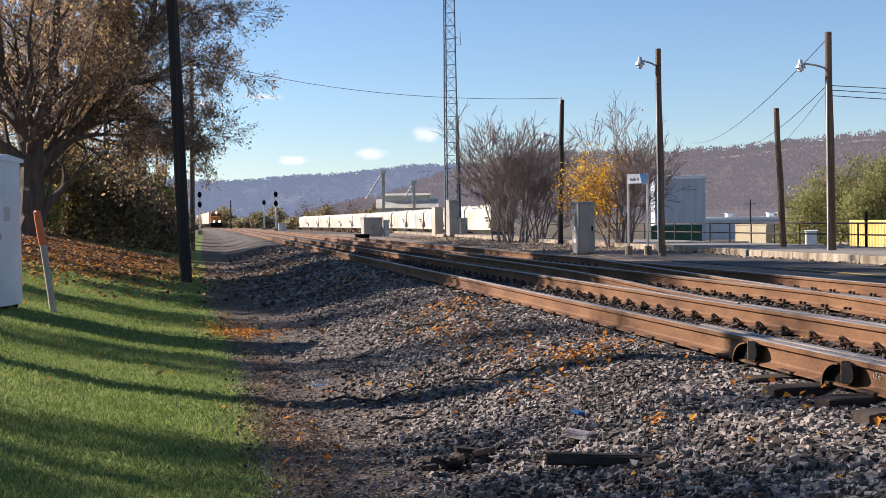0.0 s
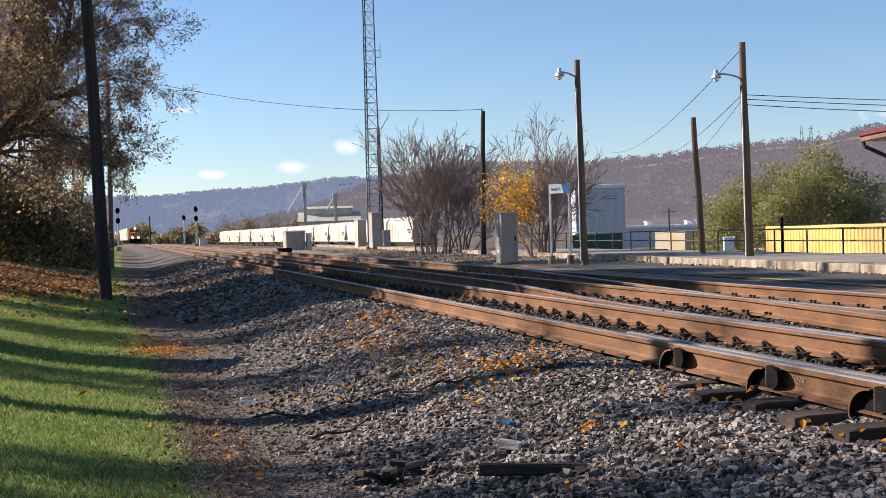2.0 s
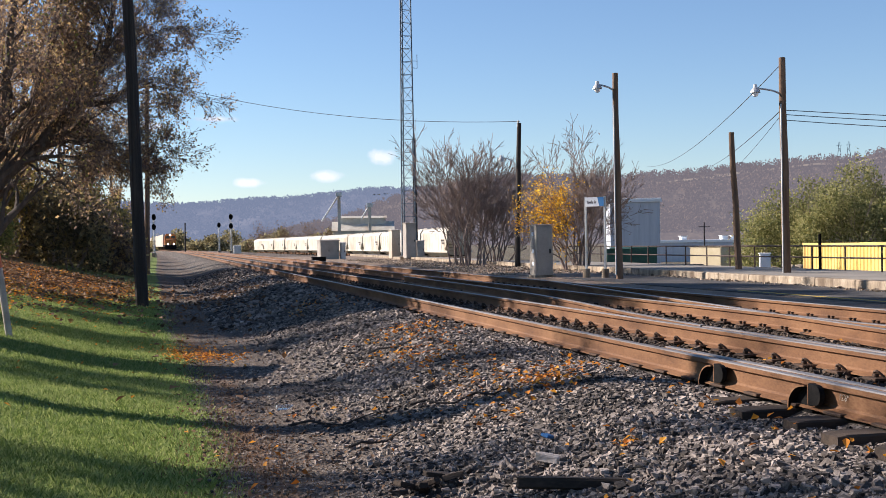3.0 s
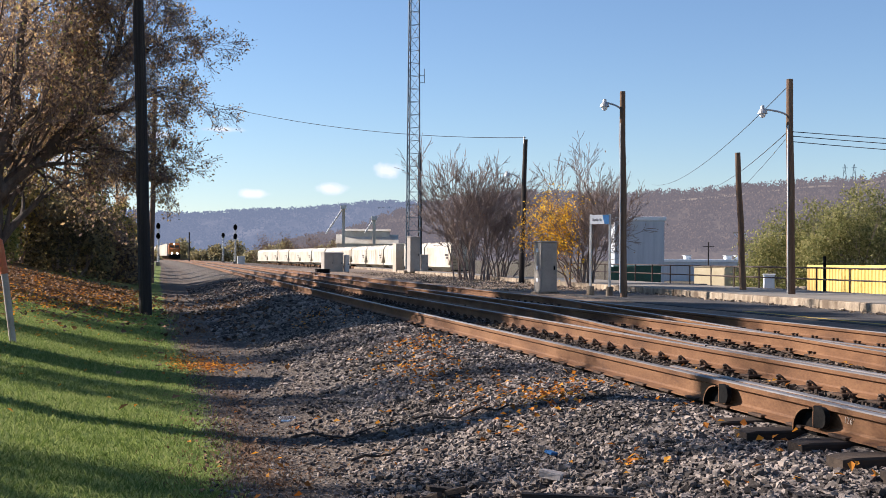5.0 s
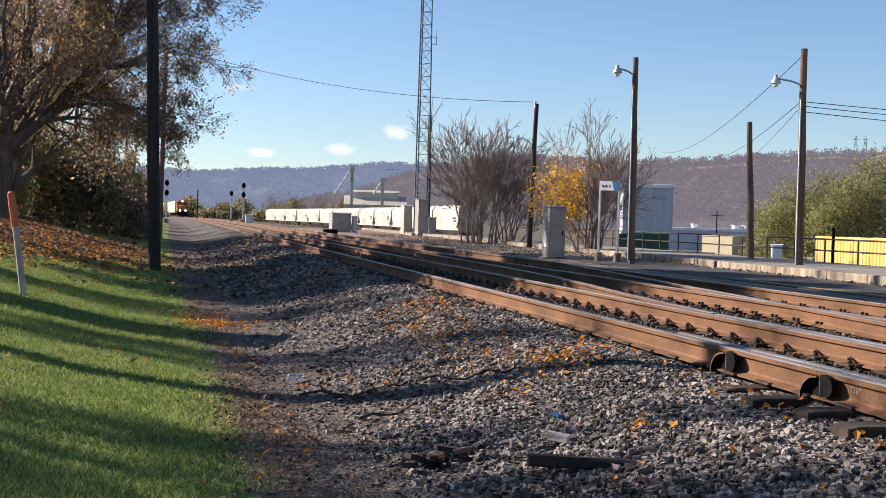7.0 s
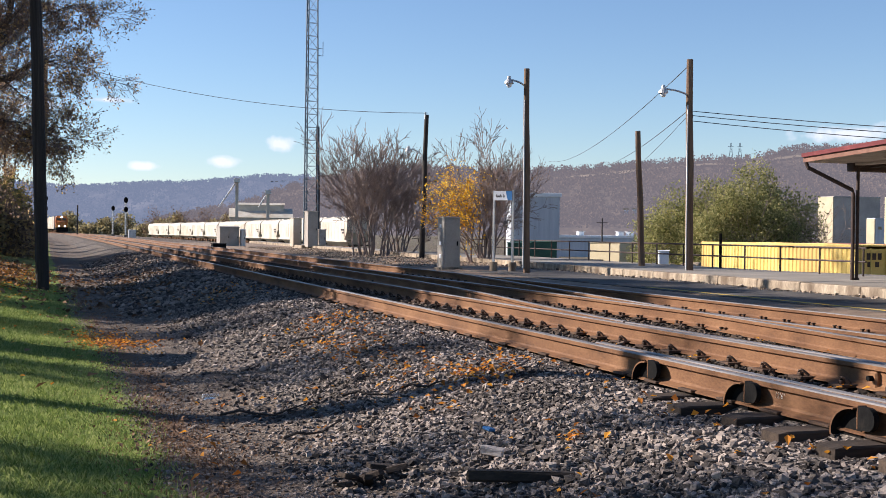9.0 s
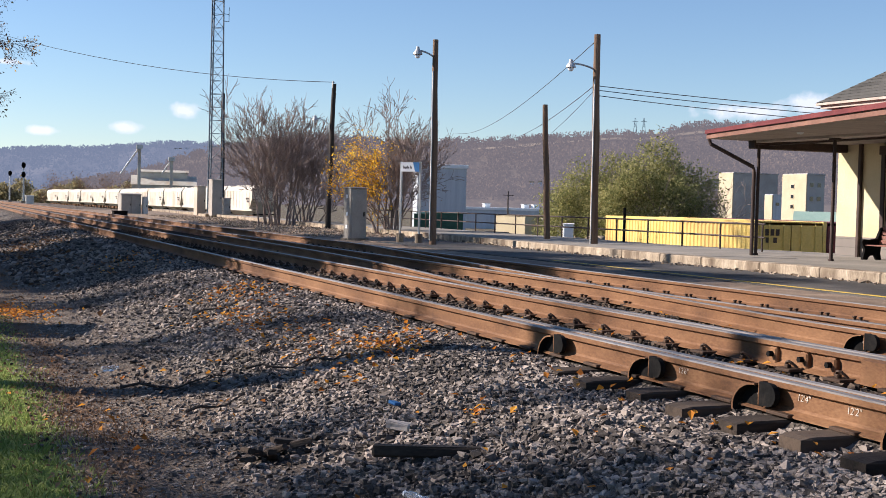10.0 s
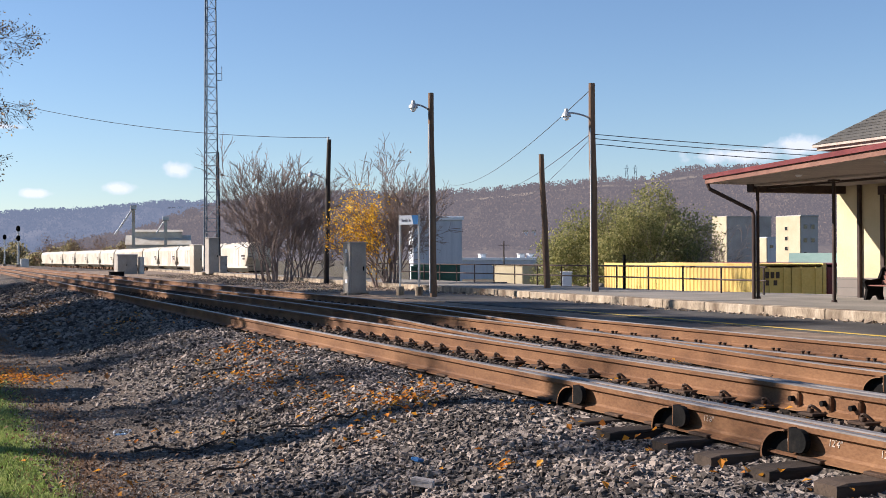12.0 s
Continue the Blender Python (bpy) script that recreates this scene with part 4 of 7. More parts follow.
cabinet("relay_case", (11.8, 94.3, -0.25), 8, 1.5, 1.0, 1.45, M_CASE, "grey steel relay case beside the tracks", doors=2, roof=0.14)
cabinet("relay_case", (12.9, 94.0, -0.25), 8, 0.36, 0.4, 1.3, M_SILVER, "narrow grey relay case beside the tracks")
cabinet("mast_cabinet", (15.4, 85.2, -0.1), 10, 0.62, 0.7, 2.0, M_CREAMSTEEL, "cream steel equipment cabinet at the mast", doors=1)
cabinet("mast_cabinet", (16.1, 83.2, -0.1), 10, 0.72, 0.7, 2.45, M_CASE, "blue-grey steel equipment cabinet at the mast foot")
cabinet("meter_box", (17.0, 84.0, -0.1), 10, 0.55, 0.4, 1.2, M_POSTWOOD, "tan meter box on the pole")
# machinery case on the lawn
c = cabinet("equipment_cabinet", (-3.60, 18.35, -0.42), -14, 1.25, 1.1, 2.27, M_WHITE, "white painted steel equipment cabinet on legs on the lawn", doors=2, roof=0.10, legs=0.24)
dr = part("side_door", S().box(0.63, 0.648, -0.48, 0.48, 0.2, 2.28, 0.006), M_WHITE, c)
part("latch", S().box(0.648, 0.70, -0.40, -0.30, 1.15, 1.24, 0.01), M_SILVER, dr, "chrome latch")
for z in (0.35, 0.55, 1.8, 2.0):
    for y in (-0.36, -0.22, -0.08):
        part("louvre", S().box(0.645, 0.662, y, y + 0.05, z, z + 0.035, 0.004), M_WHITE, dr)
part("notice", S().box(0.646, 0.653, -0.1, 0.1, 1.42, 1.62, 0.002), M_SILVER, dr)


def marker_post():
    t = thing("marker_post", (-2.42, 18.84, -0.36), 0, "leaning pale marker post with an orange cap on the lawn", "marker post")
    top = Vector((-0.23, -0.03, 1.51))
    part("post", S().tube([(0, 0, -0.2), top * 0.55, top * 0.68], [0.05, 0.05, 0.05], 12), M_POSTWOOD, t)
    part("cap", S().tube([top * 0.66, top * 0.9, top * 0.985, top], [0.058, 0.058, 0.05, 0.025], 14), M_ORANGE, t, "orange plastic cap")


marker_post()


# ---- station name sign ----
def name_sign():
    t = thing("station_sign", (12.4, 34.75, PLAT_Z), -50, "white station name sign with a blue end on two steel posts", "sign")
    for x in (-0.33, 0.33):
        part("post", S().box(x - 0.03, x + 0.03, -0.03, 0.03, -0.1, 2.28, 0.006), M_SILVER, t)
        part("footing", S().tube([(x, 0, -0.25), (x, 0, 0.1)], 0.12, 12), M_CONC, t)
    part("board", S().box(-0.32, 0.32, -0.045, -0.03, 1.98, 2.26, 0.004), M_WHITE, t)
    part("blue_end", S().prism([(0.17, 1.98), (0.32, 1.98), (0.32, 2.26), (0.10, 2.26)], "y", -0.05, -0.0455), M_BLUE, t, "blue end panel")
    for k, w in enumerate((0.34,)):
        for j in range(9):
            if j == 6:
                continue
            x = -0.24 + 0.035 * j
            part("letter_bar", S().box(x, x + 0.022, -0.049, -0.0455, 2.07, 2.07 + (0.09 if j in (0, 4, 7) else 0.06), 0.0), M_BROWN, t)


name_sign()


# ---- pipe fence behind the platform ----
def build_fence():
    f = thing("pipe_fence", (18.6, 0, PLAT_Z), 0, "dark steel two-rail pipe fence along the platform back", "fence")
    for z in (0.36, 0.7):
        part("rail_pipe", S().tube([(0, 25.6, z), (0, 40, z), (0.1, 56, z)], 0.024, 8), M_BROWN, f)
    y = 25.7
    while y < 56:
        part("fence_post", S().tube([(0, y, -0.4), (0, y, 0.72)], 0.026, 8), M_BROWN, f)
        y += 1.83


build_fence()
t = thing("fence_end_post", (18.62, 32.6, PLAT_Z), 0, "tall dark steel post in the fence line", "post")
part("post", S().box(-0.035, 0.035, -0.035, 0.035, -0.4, 1.05, 0.006), M_BLACK, t)


# ---- station ----
STX, WALLX = 16.75, 19.3
Y_END, Y_BACK = 23.8, -6.0


def build_station():
    st = thing("station", (0, 0, 0), 0, "cream and brown railway station with a red-edged platform canopy", "station building")
    base, top = PLAT_Z - 0.4, 3.55
    # track-side wall with openings cut through
    spans = [(21.22, 22.16, 0.42, 2.36), (19.35, 20.45, PLAT_Z, 2.32), (16.9, 17.8, 0.6, 2.36), (13.6, 14.5, 0.6, 2.36)]
    yend = 23.78

    def wall_pieces(z0, z1, mat, name):
        s = S()
        edges, y = [], Y_BACK
        for a, b, lo, hi in sorted(spans):
            s.box(WALLX, WALLX + 0.3, y, a, z0, z1)
            if lo > z0:
                s.box(WALLX, WALLX + 0.3, a, b, z0, min(lo, z1))
            if hi < z1:
                s.box(WALLX, WALLX + 0.3, a, b, max(hi, z0), z1)
            y = b
        s.box(WALLX, WALLX + 0.3, y, yend, z0, z1)
        part(name, s, mat, st)
    wall_pieces(0.45, top, M_CREAMWALL, "wall")
    wall_pieces(base, 0.45, M_BRICKBASE, "brick_base")
    part("end_wall", S().box(WALLX + 0.3, 27.0, yend - 0.3, yend, 0.45, top), M_CREAMWALL, st)
    part("end_base", S().box(WALLX + 0.3, 27.0, yend - 0.3, yend, base, 0.45), M_BRICKBASE, st)
    part("back_wall", S().box(26.7, 27.0, Y_BACK, yend - 0.3, base, top), M_CREAMWALL, st)
    part("near_wall", S().box(WALLX + 0.3, 26.7, Y_BACK, Y_BACK + 0.3, base, top), M_CREAMWALL, st)
    part("inner_floor", S().box(WALLX + 0.3, 26.7, Y_BACK + 0.3, yend - 0.3, base, PLAT_Z + 0.02), M_SOFFIT, st)
    # windows and doors
    for i, (a, b, lo, hi) in enumerate(spans):
        door = lo < 0.1
        w = part("door" if door else "window", S().box(WALLX + 0.02, WALLX + 0.10, a, a + 0.09, lo, hi, 0.006).box(WALLX + 0.02, WALLX + 0.10, b - 0.09, b, lo, hi, 0.006).box(WALLX + 0.02, WALLX + 0.10, a + 0.09, b - 0.09, hi - 0.10, hi, 0.006).box(WALLX + 0.02, WALLX + 0.10, a + 0.09, b - 0.09, lo, lo + 0.09, 0.006), M_BROWN, st)
        part("lintel", S().box(WALLX - 0.09, WALLX, a - 0.14, b + 0.14, hi, hi + 0.20, 0.01), M_BROWN, w)
        part("jamb", S().box(WALLX - 0.04, WALLX, a - 0.12, a, lo, hi, 0.006).box(WALLX - 0.04, WALLX, b, b + 0.12, lo, hi, 0.006), M_BROWN, w)
        if not door:
            part("sill", S().box(WALLX - 0.10, WALLX + 0.02, a - 0.15, b + 0.15, lo - 0.09, lo, 0.01), M_CONC, w, "stone sill")
        mid = (lo + hi) / 2
        part("glazing_bar", S().box(WALLX + 0.035, WALLX + 0.085, (a + b) / 2 - 0.022, (a + b) / 2 + 0.022, lo + 0.09, hi - 0.1), M_BROWN, w)
        part("meeting_rail", S().box(WALLX + 0.035, WALLX + 0.09, a + 0.09, b - 0.09, mid - 0.03, mid + 0.03), M_BROWN, w)
        pn = part("pane", S().box(WALLX + 0.055, WALLX + 0.063, a + 0.09, b - 0.09, lo + 0.09, mid - 0.03).box(WALLX + 0.055, WALLX + 0.063, a + 0.09, b - 0.09, mid + 0.03, hi - 0.1), M_PANE, w, "reflecting glass pane")
        pn.visible_shadow = False
        part("blind", S().box(WALLX + 0.13, WALLX + 0.14, a + 0.06, b - 0.06, lo + 0.25, hi - 0.08), M_CREAMSTEEL, w, "pale roller blind")
    part("downspout", S().box(WALLX - 0.09, WALLX - 0.005, 22.9, 22.99, PLAT_Z, 2.7, 0.008), M_BROWN, st)
    # upper hip roof
    ex0, ex1, ey0, ey1, ez = 18.7, 27.6, Y_BACK - 0.6, 23.94, 3.62
    run = (ex1 - ex0) / 2
    pitch = 0.66
    rz = ez + run * pitch
    rx = (ex0 + ex1) / 2
    s = S().add([(ex0, ey0, ez), (ex1, ey0, ez), (ex1, ey1, ez), (ex0, ey1, ez), (rx, ey0 + run, rz), (rx, ey1 - run, rz)],
                [(0, 3, 5, 4), (2, 1, 4, 5), (3, 2, 5), (1, 0, 4)])
    part("roof", s, M_SHINGLE, st, "grey shingle hip roof")
    part("cornice", S().box(ex0, ex1, ey0, ey1, ez - 0.06, ez - 0.004).box(ex0 + 0.08, ex1 - 0.08, ey0 + 0.08, ey1 - 0.08, ez - 0.14, ez - 0.06), M_POSTWOOD, st, "pale moulded cornice")
    # courses of shingles on the track side and the end
    s = S()
    n = 34
    for i in range(n):
        f0, f1 = i / n, (i + 1) / n
        for lo, hi in ((0, 1),):
            a = Vector((ex0 + run * f0, ey0 + run * f0, ez + run * pitch * f0 + 0.012))
            b = Vector((ex0 + run * f0, ey1 - run * f0, ez + run * pitch * f0 + 0.012))
            c = Vector((ex0 + run * f1, ey1 - run * f1, ez + run * pitch * f1 + 0.002))
            e = Vector((ex0 + run * f1, ey0 + run * f1, ez + run * pitch * f1 + 0.002))
            m = 26
            for k in range(m):
                q = [a.lerp(b, k / m), a.lerp(b, (k + 1) / m), e.lerp(c, (k + 1) / m), e.lerp(c, k / m)]
                s.add(q, [(0, 1, 2, 3)])
    tagged(part("shingling", s, M_SHINGLE, st), kind="stuff")
    # canopy, whose eave runs a little askew of the wall
    cz0, cz1 = 2.66, 3.45

    def ex(y):
        return 15.62 - 0.225 * (Y_END - max(y, 10.0))

    def slab(z_eave, z_wall, thick, x_in=WALLX, y1=Y_END, inset=0.0):
        q = S()
        rows = [Y_BACK, 10.0, 15.0, 20.0, y1]
        vs = []
        for y in rows:
            vs += [(ex(y) + inset, y, z_eave), (x_in, y, z_wall), (x_in, y, z_wall - thick), (ex(y) + inset, y, z_eave - thick)]
        fs = [(4 * r + k, 4 * r + (k + 1) % 4, 4 * r + 4 + (k + 1) % 4, 4 * r + 4 + k) for r in range(4) for k in range(4)] + [(0, 1, 2, 3), (16, 17, 18, 19)]
        return q.add(vs, fs)
    part("canopy_roof", slab(cz0 + 0.16, cz1, 0.06), M_REDROOF, st, "dark red sheet canopy roof")
    s = S()
    y = Y_BACK + 0.2
    while y < Y_END:
        s.tube([(ex(y), y, cz0 + 0.17), (WALLX, y, cz1 + 0.01)], 0.016, 4)
        y += 0.45
    tagged(part("seam_ribbing", s, M_REDROOF, st), kind="stuff")

    def along(off0, off1, z0, z1):
        rows = [Y_BACK, 10.0, 15.0, 20.0, Y_END + 0.05]
        vs = []
        for y in rows:
            vs += [(ex(y) + off0, y, z0), (ex(y) + off1, y, z0), (ex(y) + off1, y, z1), (ex(y) + off0, y, z1)]
        fs = [(4 * r + k, 4 * r + (k + 1) % 4, 4 * r + 4 + (k + 1) % 4, 4 * r + 4 + k) for r in range(4) for k in range(4)] + [(0, 1, 2, 3), (16, 17, 18, 19)]
        return S().add(vs, fs)
    part("fascia", along(-0.05, -0.002, cz0 - 0.03, cz0 + 0.12), M_FASCIA, st, "rust-red painted fascia")
    part("end_fascia", S().box(ex(Y_END), WALLX + 0.6, Y_END + 0.002, Y_END + 0.05, cz0 - 0.03, cz0 + 0.12, 0.008), M_FASCIA, st)
    part("drip_edge", along(-0.10, -0.052, cz0 + 0.08, cz0 + 0.17), M_REDROOF, st, "red drip edge")
    part("gable_panel", S().add([(ex(Y_END), Y_END - 0.01, cz0 + 0.1), (WALLX + 0.5, Y_END - 0.01, cz0 + 0.1), (WALLX + 0.5, Y_END - 0.01, cz1), (ex(Y_END), Y_END - 0.03, cz0 + 0.1), (WALLX + 0.5, Y_END - 0.03, cz0 + 0.1), (WALLX + 0.5, Y_END - 0.03, cz1)], [(0, 1, 2), (5, 4, 3), (0, 3, 4, 1), (1, 4, 5, 2), (2, 5, 3, 0)]), M_FASCIA, st)
    part("soffit", slab(cz0 - 0.005, cz0 - 0.005, 0.025, WALLX, Y_END - 0.04), M_SOFFIT, st, "boarded brown canopy soffit")
    s = S()
    y = Y_BACK
    while y < Y_END - 0.2:
        s.box(ex(y) + 0.02, WALLX - 0.02, y, y + 0.012, cz0 - 0.036, cz0 - 0.0302)
        y += 0.14
    tagged(part("soffit_boarding", s, M_SOFFIT, st), kind="stuff")
    part("beam", S().box(STX - 0.09, STX + 0.09, Y_BACK, 23.75, cz0 - 0.09, cz0 - 0.031, 0.008), M_SOFFIT, st)
    part("end_beam", S().box(STX - 0.12, WALLX, 23.45, 23.7, cz0 - 0.22, cz0 - 0.031, 0.01), M_BROWN, st)
    for z, x in ((cz0 - 0.10, STX + 0.4), (cz0 - 0.13, STX + 0.25)):
        part("conduit", S().tube([(x, Y_BACK, z), (x, 23.4, z)], 0.018, 6), M_BROWN, st)
    for y in (23.45, 20.85, 18.15, 15.4, 12.7, 10.0):
        p = part("canopy_post", S().tube([(STX, y, PLAT_Z), (STX, y, cz0 - 0.08)], 0.038, 12), M_BROWN, st, "slim dark steel post")
        part("post_base", S().tube([(STX, y, PLAT_Z), (STX, y, PLAT_Z + 0.05)], 0.06, 12), M_BROWN, p)
        part("post_cap", S().box(STX - 0.09, STX + 0.09, y - 0.09, y + 0.09, cz0 - 0.13, cz0 - 0.092, 0.006), M_BROWN, p)
    for y in (20.6, 17.2, 14.0):
        part("soffit_lamp", S().tube([(ex(y) + 0.75, y, cz0 - 0.07), (ex(y) + 0.75, y, cz0 - 0.03)], [0.05, 0.08], 12), M_WHITE, st, "small white soffit lamp")
    part("gutter_pipe", S().tube([(ex(24.0) + 0.06, 23.95, cz0 - 0.02), (ex(24.0) + 0.10, 23.93, cz0 - 0.14), (STX - 0.12, 23.5, 2.02), (STX - 0.11, 23.46, 1.9), (STX - 0.11, 23.46, PLAT_Z)], 0.045, 10), M_BROWN, st, "dark downpipe")
    return st


def brick_material():
    m = bpy.data.materials.new("brick_base_paint")
    m.use_nodes = True
    nt = m.node_tree
    bsdf = nt.nodes["Principled BSDF"]
    bsdf.inputs["Roughness"].default_value = 0.85
    pos = nt.nodes.new("ShaderNodeNewGeometry").outputs["Position"]
    mp = nt.nodes.new("ShaderNodeMapping")
    mp.inputs["Rotation"].default_value = (radians(90), 0, radians(90))
    nt.links.new(pos, mp.inputs[0])
    br = nt.nodes.new("ShaderNodeTexBrick")
    for key, val in (("Scale", 1.0), ("Brick Width", 0.2), ("Row Height", 0.068), ("Mortar Size", 0.007)):
        br.inputs[key].default_value = val
    br.inputs["Color1"].default_value, br.inputs["Color2"].default_value, br.inputs["Mortar"].default_value = (0.19, 0.16, 0.14, 1), (0.26, 0.22, 0.19, 1), (0.11, 0.10, 0.09, 1)
    nt.links.new(mp.outputs[0], br.inputs["Vector"])
    nt.links.new(mixed(nt, noise_of(nt, pos, 2.0), br.outputs["Color"], (0.12, 0.11, 0.10)), bsdf.inputs["Base Color"])
    b = nt.nodes.new("ShaderNodeBump")
    b.inputs["Strength"].default_value, b.inputs["Distance"].default_value = 0.6, 0.008
    b.invert = True
    nt.links.new(br.outputs["Fac"], b.inputs["Height"])
    nt.links.new(b.outputs[0], bsdf.inputs["Normal"])
    return m


M_BRICKBASE = brick_material()
build_station()


def build_bench(y):
    b = thing("bench", (18.55, y, PLAT_Z), 0, "red-brown slatted wooden bench with black cast ends", "bench", "benches")
    L = 1.05
    for k in range(4):
        part("back_slat", S().box(0.20 + 0.035 * k, 0.23 + 0.035 * k, -L / 2, L / 2, 0.40 + 0.115 * k, 0.50 + 0.115 * k, 0.006), M_BENCH, b)
    for k in range(4):
        part("seat_slat", S().box(-0.24 + 0.105 * k, -0.15 + 0.105 * k, -L / 2, L / 2, 0.35, 0.38, 0.006), M_BENCH, b)
    for sy in (-1, 1):
        out = [(-0.30, 0.0), (-0.16, 0.0), (-0.08, 0.10), (0.06, 0.12), (0.14, 0.0), (0.28, 0.0), (0.24, 0.16), (0.26, 0.36), (0.40, 0.74), (0.38, 0.82), (0.30, 0.82), (0.24, 0.76), (0.14, 0.54), (-0.10, 0.50), (-0.28, 0.52), (-0.34, 0.46), (-0.30, 0.36), (-0.24, 0.26)]
        e = part("cast_end", S().prism(out, "y", sy * L / 2 - 0.035, sy * L / 2 + 0.035), M_BLACK, b, "black cast end")
    b.scale = (0.9, 1.0, 0.88)
    return b


build_bench(21.15)


def build_table():
    t = thing("picnic_table", (18.3, 18.9, PLAT_Z), 0, "brown wooden table under the canopy", "table")
    for k in range(4):
        part("top_board", S().box(-0.38 + 0.19 * k, -0.21 + 0.19 * k, -0.85, 0.85, 0.66, 0.70, 0.006), M_BENCH, t)
    for y in (-0.6, 0.6):
        part("leg", S().box(-0.06, 0.06, y - 0.045, y + 0.045, 0.05, 0.66, 0.008), M_BROWN, t)
        part("foot", S().box(-0.35, 0.35, y - 0.05, y + 0.05, 0.0, 0.07, 0.01), M_BROWN, t)
        part("bearer", S().box(-0.35, 0.35, y - 0.04, y + 0.04, 0.60, 0.658, 0.006), M_BROWN, t)
    for x in (-0.75, 0.75):
        part("seat_board", S().box(x - 0.13, x + 0.13, -0.85, 0.85, 0.40, 0.44, 0.006), M_BENCH, t)


build_table()


# ---- containers ----
def container(at, rz, length, mat, label, mark=None):
    t = thing("shipping_container", at, rz, label, "container", "shipping containers")
    w, h = 2.44, 2.59
    for sx in (-1, 1):
        s = S()
        n = int(length / 0.28)
        outline, y = [], -length / 2 + 0.12
        step = (length - 0.24) / n
        for k in range(n):
            outline += [(0.0, y), (0.0, y + step * 0.3), (0.036, y + step * 0.45), (0.036, y + step * 0.85)]
            y += step
        outline.append((0.0, y))
        vs = [(sx * (w / 2 - 0.045 + (0.036 - o[0]) * 1.0), o[1], z) for z in (0.16, h - 0.1) for o in outline]
        m = len(outline)
        s.add(vs, [(i, i + 1, m + i + 1, m + i) for i in range(m - 1)])
        part("side_panel", s, mat, t)
        part("top_rail", S().box(sx * w / 2 - 0.06, sx * w / 2 + 0.0, -length / 2 + 0.1, length / 2 - 0.1, h - 0.1, h, 0.01), mat, t)
        part("bottom_rail", S().box(sx * w / 2 - 0.06, sx * w / 2 + 0.0, -length / 2 + 0.1, length / 2 - 0.1, 0.0, 0.16, 0.01), mat, t)
        for sy in (-1, 1):
            part("corner_post", S().box(sx * (w / 2 - 0.06) - 0.06, sx * (w / 2 - 0.06) + 0.065, sy * (length / 2 - 0.06) - 0.065, sy * (length / 2 - 0.06) + 0.065, 0, h + 0.005, 0.01), mat, t)
    part("roof", S().box(-w / 2 + 0.05, w / 2 - 0.05, -length / 2 + 0.05, length / 2 - 0.05, h - 0.05, h - 0.012), mat, t)
    for k in range(2):
        x0 = -w / 2 + 0.12 + k * (w / 2 - 0.12)
        d = part("door", S().box(x0 + 0.01, x0 + w / 2 - 0.14, -length / 2 - 0.01, -length / 2 + 0.04, 0.14, h - 0.12, 0.01), mat, t)
        for f in (0.3, 0.75):
            x = x0 + (w / 2 - 0.12) * f
            part("lock_rod", S().tube([(x, -length / 2 - 0.04, 0.12), (x, -length / 2 - 0.04, h - 0.1)], 0.02, 6), M_SILVER if mat is M_MAROON else mat, d)
    if mark:
        for z0, z1, xs in ((2.14, 2.34, (-0.9, -0.72, -0.54)), (1.92, 2.08, (-0.88, -0.62))):
            for x in xs:
                part("faded_mark", S().box(x, x + 0.12, -length / 2 - 0.03, -length / 2 - 0.012, z0, z1, 0.002), M_BROWN, t)
    return t


container((27.2, 37.3, -1.86), -7.5, 12.19, M_MAROON, "maroon shipping container beside the yellow one")
container((24.42, 37.05, -1.86), -7.5, 12.19, M_YCONT, "yellow corrugated shipping container behind the platform fence", True)


